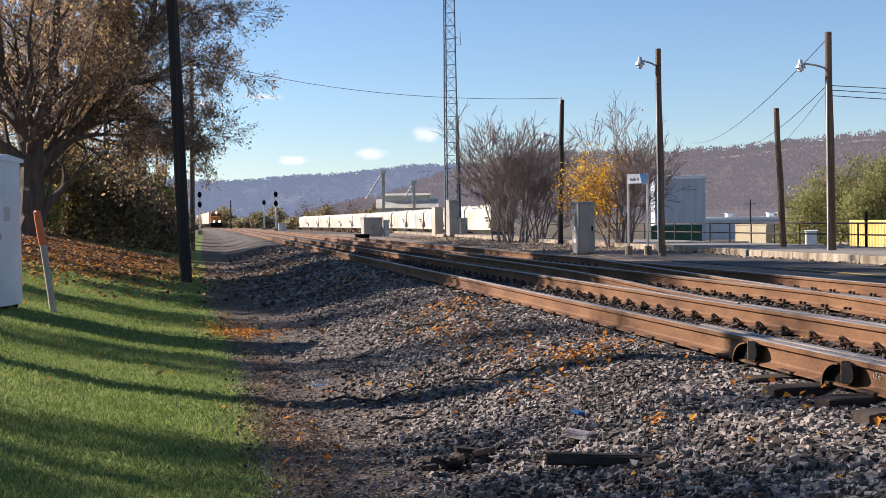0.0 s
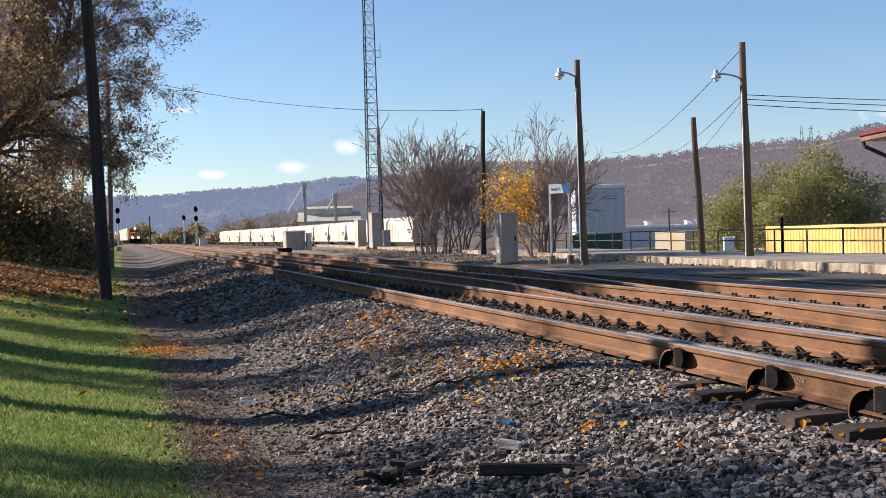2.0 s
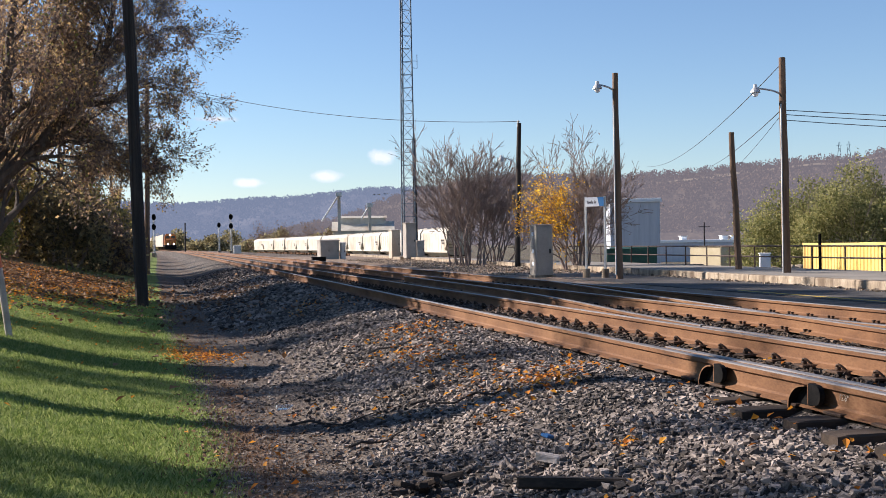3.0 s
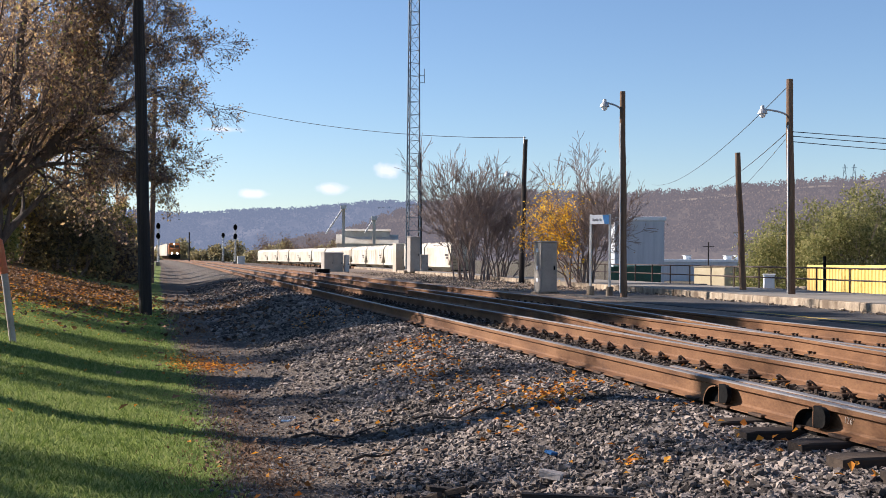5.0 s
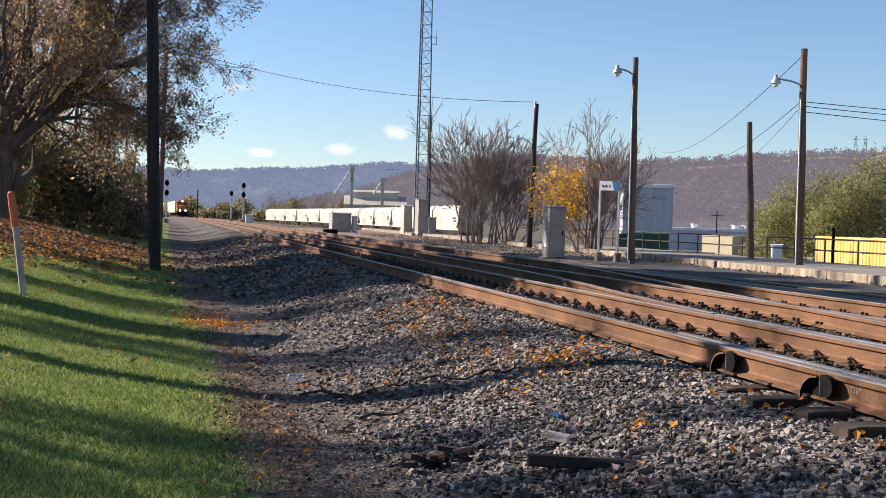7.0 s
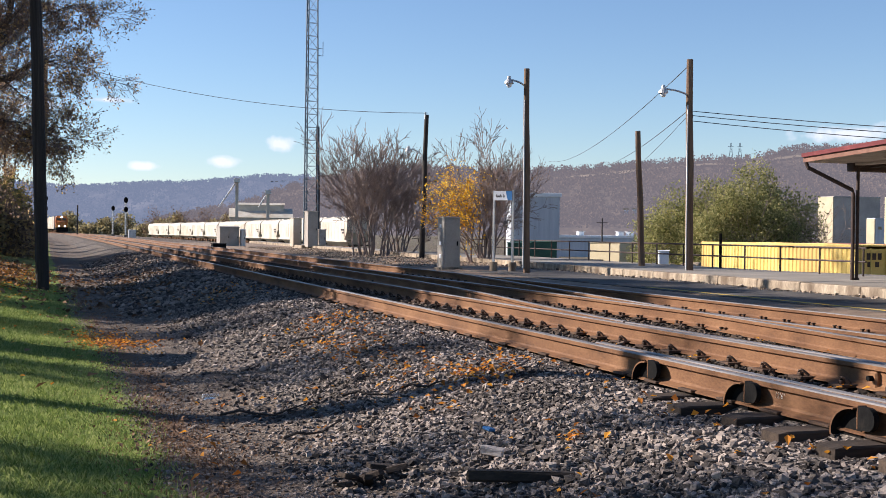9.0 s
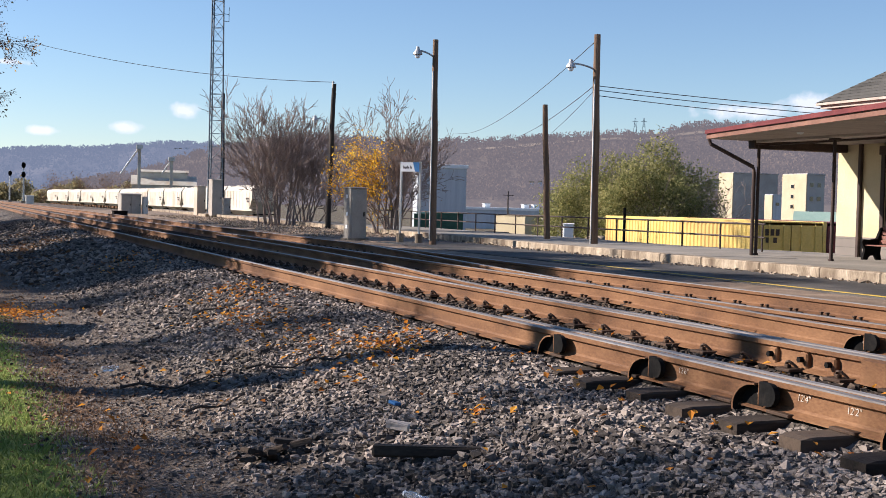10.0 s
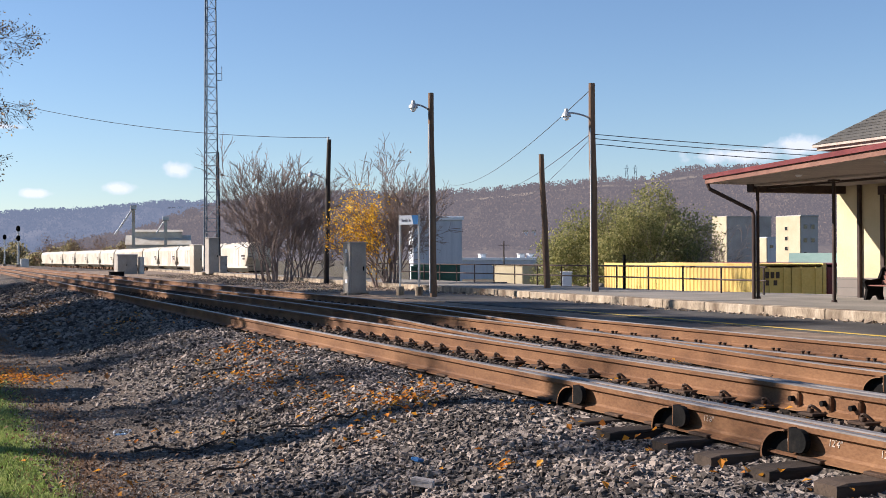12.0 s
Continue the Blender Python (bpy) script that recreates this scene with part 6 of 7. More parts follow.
def loco():
    t = thing("locomotive", (0, 0, 0), 0, "orange and dark diesel locomotive with lit headlights", "locomotive")
    part("frame", S().box(-1.5, 1.5, -10, 10, 1.0, 1.5, 0.05), M_BLACK, t)
    part("long_hood", S().box(-1.0, 1.0, -3.5, 9.6, 1.5, 4.3, 0.12), M_LOCO, t)
    cab = part("cab", S().prism([(-1.55, 1.5), (1.55, 1.5), (1.55, 3.9), (1.1, 4.6), (-1.1, 4.6), (-1.55, 3.9)], "y", -7.2, -3.5), M_LOCO, t)
    for sx in (-1, 1):
        part("windscreen", S().box(sx * 0.7 - 0.55, sx * 0.7 + 0.55, -7.26, -7.2, 3.35, 3.95, 0.02), M_GLASS, cab)
    nose = part("nose", S().prism([(-8.9, 1.5), (-7.2, 1.5), (-7.2, 3.3), (-8.5, 3.0)], "x", -1.2, 1.2), M_LOCO, t)
    part("pilot", S().prism([(-1.5, 0.3), (1.5, 0.3), (1.5, 1.2), (-1.5, 1.2)], "y", -10.2, -9.9), M_BLACK, t)
    for x, y, z in ((-0.75, -9.96, 1.75), (0.75, -9.96, 1.75), (0.0, -7.28, 4.25)):
        part("headlight", S().tube([(x, y + 0.06, z), (x, y - 0.06, z)], 0.2, 14), M_HEADLIGHT, t, "lit white headlight")
        part("lamp_housing", S().box(x - 0.3, x + 0.3, y + 0.05, y + 0.25, z - 0.28, z + 0.28, 0.03), M_BLACK, t)
    for k in range(5):
        x = -1.4 + 0.7 * k
        part("handrail", S().tube([(x, -9.9, 1.5), (x, -9.9, 2.6)], 0.03, 5), M_YELLOW, t)
    wagon_truck(t, -6.6)
    wagon_truck(t, 6.6)
    return t


M_LOCO = surface("orange_locomotive_paint", three((0.34, 0.09, 0.02), (0.50, 0.15, 0.03), (0.56, 0.22, 0.06)), 0.8, 10, 0.5, bump=0.05, stain=(0.06, 0.04, 0.035))
M_HEADLIGHT = bpy.data.materials.new("lit_headlight")
M_HEADLIGHT.use_nodes = True
M_HEADLIGHT.node_tree.nodes["Principled BSDF"].inputs["Emission Color"].default_value = (1.0, 0.85, 0.62, 1)
M_HEADLIGHT.node_tree.nodes["Principled BSDF"].inputs["Emission Strength"].default_value = 12.0


def on_line(y, off=0.0):
    dx = float(bend(y + 6) - bend(y - 6)) / 12
    return pose(4.6 + off + float(bend(y)), y, 0.0, 0, 0, -math.degrees(math.atan(dx)))


l = loco()
l.matrix_basis = on_line(345)


def box_wagon():
    t = thing("box_wagon", (0, 0, 0), 0, "pale box wagon behind the locomotive", "freight wagon", "train wagons")
    part("body", S().box(-1.5, 1.5, -8, 8, 1.1, 4.6, 0.06), M_CREAMSTEEL, t)
    part("roof", S().prism([(-1.5, 4.6), (1.5, 4.6), (0, 4.8)], "y", -8, 8), M_SILVER, t)
    for sx in (-1, 1):
        part("door", S().box(sx * 1.52 - 0.04, sx * 1.52 + 0.04, -1.6, 1.6, 1.2, 4.4, 0.02), M_CREAMSTEEL, t)
    wagon_truck(t, -5.8)
    wagon_truck(t, 5.8)
    return t


b = box_wagon()
b.matrix_basis = on_line(364.5)
for k in range(1, 7):
    copy_thing(b, on_line(364.5 + 17.2 * k))


# ---- signals along the line ----
def signal_mast(at, h, label, side=0.0, heads=2):
    t = thing("signal_mast", at, 0, label, "railway signal", "signals")
    part("post", S().tube([(0, 0, -0.4), (0, 0, h)], 0.09, 10), M_SILVER, t)
    part("base", S().box(-0.35, 0.35, -0.35, 0.35, -0.4, 0.35, 0.03), M_CONC, t)
    for k in range(heads):
        z = h - 0.5 - 1.5 * k
        hd = part("signal_head", S().prism([(0.32 * math.cos(a) + side, z + (0.50 if math.sin(a) > 0 else 0.45) * math.sin(a)) for a in np.linspace(0, math.tau, 18)[:-1]], "y", -0.2, -0.12), M_BLACK, t, "black oval signal head")
        for dz in (-0.3, 0.02, 0.34):
            part("hood", S().tube([(side, -0.14, z + dz), (side, -0.45, z + dz + 0.03)], 0.13, 10, cap=False), M_BLACK, hd)
    lad = S()
    for z in np.arange(0.5, h - 0.5, 0.5):
        lad.tube([(-0.2, 0.25, z), (0.2, 0.25, z)], 0.02, 4)
    part("ladder", lad.tube([(-0.2, 0.25, 0), (-0.2, 0.25, h)], 0.025, 4).tube([(0.2, 0.25, 0), (0.2, 0.25, h)], 0.025, 4), M_SILVER, t)


signal_mast((9.3, 199.8, -0.2), 6.4, "two-headed railway signal on a grey mast")
signal_mast((8.5, 230.0, -0.2), 5.6, "railway signal on a short grey mast further on", 0.0, 1)
signal_mast((-2.75, 190.0, -0.3), 6.3, "two-headed railway signal beside the outer track")
cabinet("relay_case", (10.6, 206.0, -0.3), 4, 1.2, 0.9, 1.3, M_SILVER, "small grey relay case beside the far signal")
cabinet("switch_machine", (9.6, 82.0, -0.24), 5, 0.9, 0.5, 0.32, M_BLACK, "low black switch machine beside the track")


# ---- grain works, buildings and lots ----
M_MILL = surface("cream_mill_render", three((0.36, 0.305, 0.20), (0.43, 0.365, 0.25), (0.49, 0.42, 0.30)), 0.3, 4, 0.8, bump=0.1)
# greyer copies of the mill render, for walls turned from the sun
M_MILLSHADE = surface("warm_grey_shaded_mill_render", three((0.26, 0.24, 0.225), (0.33, 0.31, 0.29), (0.40, 0.375, 0.35)), 0.3, 4, 0.85, bump=0.1)
M_MILLSHADE_PALE = surface("pale_grey_shaded_mill_render", three((0.30, 0.29, 0.28), (0.37, 0.36, 0.345), (0.43, 0.42, 0.40)), 0.3, 4, 0.85, bump=0.1)
M_GREENROOF = surface("pale_green_sheet_roof", three((0.20, 0.30, 0.25), (0.26, 0.37, 0.31), (0.32, 0.42, 0.36)), 0.5, 8, 0.6, bump=0.1)

def shed(name, at, rz, w, d, h, ridge, wall, roof, label, category="building", windows=()):
    t = thing(name, at, rz, label, category)
    part("wall", S().box(-w / 2, w / 2, -d / 2, d / 2, 0, h, 0.02), wall, t)
    part("roof", S().prism([(-d / 2 - 0.3, h), (d / 2 + 0.3, h), (0, h + ridge)], "x", -w / 2 - 0.3, w / 2 + 0.3) if ridge else S().box(-w / 2 - 0.15, w / 2 + 0.15, -d / 2 - 0.15, d / 2 + 0.15, h, h + 0.35, 0.03), roof, t)
    for x, z, ww, hh in windows:
        win = part("window", S().box(x - ww / 2 - 0.1, x + ww / 2 + 0.1, -d / 2 - 0.08, -d / 2 - 0.002, z - hh / 2 - 0.1, z + hh / 2 + 0.1, 0.02), wall, t)
        part("pane", S().box(x - ww / 2, x + ww / 2, -d / 2 - 0.11, -d / 2 - 0.081, z - hh / 2, z + hh / 2), M_GLASS, win)
    return t


def grain_works():
    t = thing("grain_works", (50.0, 322.0, -1.9), -9, "pale grain handling shed with an elevator leg and chutes", "grain works")
    part("shed", S().box(-8, 8, -6, 6, 0, 6.5, 0.05), M_CREAMSTEEL, t)
    part("roof", S().prism([(-6.4, 6.5), (6.4, 6.5), (0, 9.0)], "x", -8.3, 8.3), M_CREAMSTEEL, t)
    part("monitor", S().box(-6.3, 6.0, -1.6, 1.6, 7.6, 9.9, 0.05), M_CREAMSTEEL, t)
    part("monitor_roof", S().prism([(-1.9, 9.9), (1.9, 9.9), (0, 10.5)], "x", -6.6, 6.3), M_CREAMSTEEL, t)
    for x, h in ((-6.2, 15.5), (1.8, 12.6)):
        leg = part("elevator_leg", S().box(x - 0.4, x + 0.4, -7.2, -6.4, 0, h, 0.03), M_CREAMSTEEL, t)
        part("leg_head", S().box(x - 0.8, x + 0.8, -7.5, -6.1, h, h + 1.1, 0.08), M_SILVER, leg)
        part("chute", S().tube([(x - 0.3, -6.8, h), (x - 4.6 if x < 0 else x - 2.4, -6.8, h - 6.5 if x < 0 else h - 3.4)], 0.22, 8), M_SILVER, leg)
    return t


grain_works()
shed("warehouse", (41.6, 106.0, -2.0), -18, 4.4, 9.0, 6.35, 0.0, M_GREYWALL, M_WHITE, "tall pale blue-grey metal warehouse", windows=())
shed("office_building", (67.5, 150.0, -2.0), -24, 14.0, 10.0, 2.6, 0.0, M_GREYWALL, M_WHITE, "low pale industrial building with a white parapet")
for x in (-5.6, -1.2, 3.6, 4.8):
    b = thing("roof_vent", (67.5 + x, 150.0 - 0.45 * x, 0.95), 0, "small white roof vent", "roof vent", "roof vents")
    part("box", S().box(-0.4, 0.4, -0.4, 0.4, 0, 0.45, 0.04), M_WHITE, b)
    part("cap", S().box(-0.5, 0.5, -0.5, 0.5, 0.45, 0.55, 0.02), M_SILVER, b)
def mill(name, az, dist, w, d, h, left, front, label, windows=(), side_windows=()):
    """A block whose front corner stands at that azimuth; its sunlit left side and shaded front are coloured apart."""
    c = polar(az, dist, -3.0)
    t = thing(name, (c.x, c.y, c.z), 0, label, "mill building")
    part("front_wall", S().box(0.02, w, 0, d, 0, h, 0.03), front, t)
    part("side_wall", S().box(-0.25, 0.0, 0, d, 0, h + 0.15, 0.03), left, t)
    part("parapet", S().box(-0.1, w + 0.1, -0.1, d + 0.1, h + 0.002, h + 0.3, 0.03), front, t)
    for x, z, ww, hh in windows:
        win = part("window", S().box(x - ww / 2 - 0.12, x + ww / 2 + 0.12, -0.08, -0.002, z - hh / 2 - 0.12, z + hh / 2 + 0.12, 0.02), front, t)
        part("pane", S().box(x - ww / 2, x + ww / 2, -0.12, -0.081, z - hh / 2, z + hh / 2), M_GLASS, win)
    for y, z, ww, hh in side_windows:
        win = part("window", S().box(-0.33, -0.252, y - ww / 2 - 0.12, y + ww / 2 + 0.12, z - hh / 2 - 0.12, z + hh / 2 + 0.12, 0.02), left, t)
        part("pane", S().box(-0.37, -0.331, y - ww / 2, y + ww / 2, z - hh / 2, z + hh / 2), M_GLASS, win)
    return t


mill("mill_tower", 38.46, 250, 4.2, 7.6, 11.9, M_MILL, M_MILLSHADE_PALE, "tall cream mill block with small dark windows", ((1.0, 9.9, 0.8, 0.8), (2.8, 9.9, 0.8, 0.8), (1.0, 7.2, 0.8, 0.8), (2.8, 7.2, 0.8, 0.8), (1.0, 4.4, 0.8, 0.8)), ((4.2, 9.6, 0.8, 0.7), (4.2, 7.6, 0.8, 0.7), (4.2, 5.6, 0.8, 0.7), (1.6, 4.0, 1.4, 1.0)))
mill("mill_block", 35.23, 314, 13.5, 6.2, 14.0, M_MILL, M_MILLSHADE, "windowless mill block with a cream side, its front greyed for shade")
mill("mill_annex", 37.0, 300, 6.0, 3.0, 8.4, M_MILL, M_GREYWALL, "low pale annex between the mill blocks", ((1.2, 6.4, 0.9, 0.7), (3.4, 6.4, 0.9, 0.7)))
shed("green_roof_shed", (79.0, 94.0, -2.4), -40, 9.0, 6.0, 2.6, 1.1, M_CREAMWALL, M_GREENROOF, "low shed with a pale green metal roof")
cabinet("skip_container", (33.0, 84.0, -1.9), -20, 3.4, 2.0, 2.3, M_GREENBOX, "dark green steel waste container behind the fence", doors=3)
cabinet("skip_container", (29.8, 78.6, -1.9), -20, 1.6, 1.8, 2.25, M_GREENBOX, "dark green steel waste container behind the fence", doors=2)
cabinet("box_trailer", (32.1, 68.2, -1.9), -62, 2.3, 2.0, 2.35, M_CREAMWALL, "cream box trailer in the lot behind the fence", doors=1)
cabinet("box_trailer", (34.0, 67.6, -1.9), -62, 2.3, 2.4, 2.35, M_CREAMSTEEL, "pale box trailer with two doors in the lot", doors=2)
cabinet("white_tank", (27.6, 53.3, -1.9), -25, 0.5, 0.5, 2.1, M_WHITE, "white upright tank behind the fence", doors=1)


def parked_car():
    t = thing("car", (26.3, 59.5, -1.85), 62, "dark parked car in the lot behind the fence", "car")
    out = [(-2.2, 0.35), (-2.2, 0.85), (-1.4, 0.98), (-0.7, 1.45), (0.9, 1.48), (1.6, 1.02), (2.2, 0.9), (2.2, 0.35)]
    b = part("body", S().prism(out, "y", -0.85, 0.85), M_BLACK, t)
    part("windows", S().prism([(-1.2, 1.0), (-0.65, 1.38), (0.85, 1.4), (1.35, 1.02)], "y", -0.87, 0.87), M_GLASS, b)
    for x in (-1.4, 1.4):
        for y in (-0.78, 0.78):
            w = part("wheel", S().tube([(x, y - 0.1, 0.32), (x, y + 0.1, 0.32)], 0.32, 16), M_BLACK, t)
            part("rim", S().tube([(x, y - 0.11, 0.32), (x, y + 0.11, 0.32)], 0.19, 12), M_SILVER, w)


parked_car()
rg = random.Random(9)
for i in range(14):
    x, y = 27.5 + rg.random() * 2.4, 50.5 + rg.random() * 3.5
    r = rg.uniform(0.25, 0.5)
    bm = bmesh.new()
    bmesh.ops.create_icosphere(bm, subdivisions=2, radius=r)
    for v in bm.verts:
        v.co *= 1 + 0.22 * noise.noise(v.co * 4 + Vector((i * 3, 0, 0)))
        v.co.z *= 0.8
    me = bpy.data.meshes.new("rubble_block")
    bm.to_mesh(me)
    bm.free()
    me.materials.append(M_CONC)
    o = new("rubble_block", me)
    o.location = (x, y, -1.85 + r * 0.6 + rg.uniform(0, 1.15))
    tagged(o, "pale rubble block in a heap behind the fence", "rubble", "rubble heap")
# far houses on the hillside
for az, el, w in ((26.0, 1.12, 7), (26.4, 1.15, 5), (9.5, 2.3, 10), (9.9, 2.34, 8), (22.8, 1.5, 8), (-0.3, 0.55, 9), (1.1, 0.5, 8)):
    d = 1000
    if az > 5:
        # walk up the slope until the house stands at its height
        crest, near, far = (2.6, 2900, 4200) if az < 12 else (3.45, 1500, 2300)
        for k in range(200):
            d = near + (far - near) * k / 199
            if math.tan(radians(crest)) * far * (0.75 * k / 199 + 0.25 * (k / 199) ** 2) > d * math.tan(radians(el)):
                break
    p = polar(az, d, 0.9 + d * math.tan(radians(el)))
    shed("house", (p.x, p.y, p.z - (3 if az > 5 else 14)), -az, w * max(1.0, d / 1700), 7, 5.5, 2.5, M_WHITE, M_SHINGLE, "small white house far on the hillside", "house", ((-w * 0.2, 3.5, 1.0, 1.4), (w * 0.2, 3.5, 1.0, 1.4)))
for az in (30.75, 31.15):
    d = 2250
    p = polar(az, d, 0.9 + d * math.tan(radians(3.65)))
    t = thing("pylon", tuple(p), -az, "far lattice power pylon on the ridge", "pylon", "pylons")
    part("tower", S().tube([(-3, 0, 0), (-0.6, 0, 26)], 0.5, 4).tube([(3, 0, 0), (0.6, 0, 26)], 0.5, 4).tube([(-2.2, 0, 8), (1.4, 0, 16)], 0.3, 4).tube([(2.2, 0, 8), (-1.4, 0, 16)], 0.3, 4), M_MAST, t)
    part("crossarm", S().tube([(-5, 0, 20), (5, 0, 20)], 0.4, 4), M_MAST, t)


# ---- ballast stones ----
def stone_shapes(seed, count):
    """Angular crushed stones: skewed blocks with knocked-off corners."""
    base = np.array([(x, y, z) for z in (-1, 1) for y in (-1, 1) for x in (-1, 1)], float)
    faces = np.array([(0, 2, 3), (0, 3, 1), (4, 5, 7), (4, 7, 6), (0, 1, 5), (0, 5, 4), (2, 6, 7), (2, 7, 3), (0, 4, 6), (0, 6, 2), (1, 3, 7), (1, 7, 5)])
    rg = np.random.RandomState(seed)
    out = []
    for _ in range(count):
        v = base * rg.uniform(0.30, 1.05, base.shape) * rg.uniform(0.65, 1.35, (1, 3))
        v[:, 2] *= 0.72
        out.append(v)
    return np.array(out), faces


STONES, STONE_FACES = stone_shapes(2, 24)


def scatter_stones(x0, x1, y0, y1, per_m2, smin, smax, seed, keep=None, lift=0.25):
    rg = np.random.RandomState(seed)
    n = int((x1 - x0) * (y1 - y0) * per_m2)
    x, y = rg.uniform(x0, x1, n), rg.uniform(y0, y1, n)
    if keep is not None:
        k = keep(x, y, rg)
        x, y = x[k], y[k]
    n = len(x)
    x = x + bend(y)
    size = rg.uniform(smin, smax, n) * rg.uniform(0.7, 1.1, n)
    z = relief(x, y) + size * lift
    kind, a, tilt, ta = rg.randint(0, len(STONES), n), rg.uniform(0, math.tau, n), rg.normal(0, 0.35, n), rg.uniform(0, math.tau, n)
    V = STONES[kind] * size[:, None, None]
    ca, sa = np.cos(a)[:, None], np.sin(a)[:, None]
    X, Y, Z = V[..., 0] * ca - V[..., 1] * sa, V[..., 0] * sa + V[..., 1] * ca, V[..., 2]
    ct, st = np.cos(tilt)[:, None], np.sin(tilt)[:, None]
    X, Z = X * ct + Z * st, -X * st + Z * ct
    P = np.stack([X + x[:, None], Y + y[:, None], Z + z[:, None]], -1)
    F = STONE_FACES[None] + (np.arange(n) * STONES.shape[1])[:, None, None]
    return P.reshape(-1, 3), F.reshape(-1, 3)


def join_sets(sets):
    V, F, off = [], [], 0
    for v, f in sets:
        V.append(v)
        F.append(f + off)
        off += len(v)
    return np.concatenate(V), np.concatenate(F)


def slope_edge(x, y, rg):
    """Stones thin out into the dirt of the ditch."""
    bare = (np.abs((y - 3.6 + 0.265) % 0.53 - 0.265) < 0.14) & (x > 3.52) & (y < 7.5)
    return ~bare & (rg.rand(len(x)) < np.interp(x + 0.25 * lumps(x, y, 1.4, 6), [1.1, 1.9, 2.5], [0.03, 0.32, 1.0]))


def clear_of_rails(x, y, rg):
    ok = np.ones(len(x), bool)
    for rx in (A_X, B_X, C_X, D_X):
        ok &= np.abs(x - rx) > 0.10
    return ok


bed = thing("ballast", label="grey crushed-stone ballast spread under and beside the tracks", category="ballast", kind="structure")
V, F = join_sets([scatter_stones(0.9, 3.9, 3.9, 9, 1900, 0.013, 0.029, 51, slope_edge),
                  scatter_stones(0.7, 3.9, 9, 13, 1250, 0.013, 0.029, 57, slope_edge),
                  scatter_stones(0.7, 3.9, 13, 24, 480, 0.016, 0.036, 52, slope_edge),
                  scatter_stones(0.9, 3.9, 24, 62, 75, 0.03, 0.06, 53),
                  scatter_stones(0.2, 1.6, 4.5, 16, 160, 0.006, 0.02, 56)])
b = new("ballast_spread", raw_mesh("ballast_spread", V, F, M_STONE))
b.parent = bed
tagged(b, kind="stuff")
V, F = join_sets([scatter_stones(4.1, 9.3, 4.0, 16, 330, 0.015, 0.034, 54, clear_of_rails, 0.6),
                  scatter_stones(4.1, 9.3, 16, 34, 110, 0.025, 0.05, 55, clear_of_rails, 0.6)])
b = new("rusty_ballast_spread", raw_mesh("rusty_ballast_spread", V, F, M_STONE_RUST))
b.parent = bed
tagged(b, "rust-stained dark stones between the rails", kind="stuff")
# crumbled stone and grit along the foot of the kerb and on the gravel strip
sets = []
for i in range(9):
    y0 = 16.0 + 8 * i
    x0 = float(kerb_x(y0 + 4)) - float(bend(y0 + 4))
    V, F = scatter_stones(x0 - 0.42, x0 + 0.04, y0, y0 + 8, 34, 0.012, 0.055, 300 + i, None, 0.4)
    V[:, 2] += 0.225
    sets.append((V, F))
    if y0 >= 38:
        V, F = scatter_stones(x0 - 4.2, x0 - 0.3, y0, y0 + 8, 22, 0.012, 0.045, 330 + i, None, 0.4)
        V[:, 2] += 0.225
        sets.append((V, F))
V, F = join_sets(sets)
b = new("kerb_rubble", raw_mesh("kerb_rubble", V, F, M_GRIT))
tagged(b, "pale crumbled stone and grit along the kerb foot", "rubble", kind="stuff")
rg = np.random.RandomState(77)
singles = []
for k in range(len(STONES)):
    me = raw_mesh("stone", STONES[k] * 0.022, STONE_FACES, M_PEBBLE)
    singles.append(me)
for k in range(290):
    x, y = rg.uniform(1.5, 3.3), rg.uniform(4.4, 7.6)
    o = new("stone", singles[k % len(singles)])
    o.parent = bed
    sc = rg.uniform(0.8, 1.35)
    o.matrix_basis = pose(x, y, float(relief(x, y)) + 0.03, rg.uniform(-25, 25), rg.uniform(-25, 25), rg.uniform(0, 360)) @ Matrix.Diagonal((sc, sc, sc, 1))


# ---- lawn ----
def blades(n, x0, x1, y0, y1, h0, h1, w, seed, mat, keep):
    rg = np.random.RandomState(seed)
    x = rg.uniform(x0, x1, n)
    y = y0 * (y1 / y0) ** rg.rand(n)
    k = keep(x, y, rg)
    x, y = x[k], y[k]
    n = len(x)
    z = relief(x, y)
    a, h = rg.uniform(0, math.tau, n), rg.uniform(h0, h1, n)
    lean = rg.normal(0, 0.5, (n, 2)) * h[:, None]
    ww = w * (1 + 0.05 * y)
    dx, dy = np.cos(a) * ww, np.sin(a) * ww
    mid = np.stack([x + lean[:, 0] * 0.4, y + lean[:, 1] * 0.4, z + h * 0.6], -1)
    A_, B_ = np.stack([x - dx, y - dy, z - 0.01], -1), np.stack([x + dx, y + dy, z - 0.01], -1)
    C_ = mid + np.stack([dx, dy, 0 * dx], -1) * 0.6
    T_ = np.stack([x + lean[:, 0], y + lean[:, 1], z + h], -1)
    quad = np.stack([A_, B_, C_, T_], 1)
    return raw_mesh("grass", quad.reshape(-1, 3), np.arange(4 * n).reshape(n, 4), mat)


def on_lawn(x, y, rg):
    edge = np.interp(y, [0, 7, 18, 25, 40], [0.45, 0.35, 0.22, -0.1, -0.15]) + 0.22 * lumps(x, y, 1.3, 5) - 0.1
    return rg.rand(len(x)) < np.interp(x - edge, [-0.5, 0.25], [1, 0])


tagged(new("grass", blades(200000, -5.5, 0.6, 5.8, 36, 0.015, 0.05, 0.0023, 61, M_GRASS, on_lawn)), "short green lawn grass", "grass", kind="stuff")


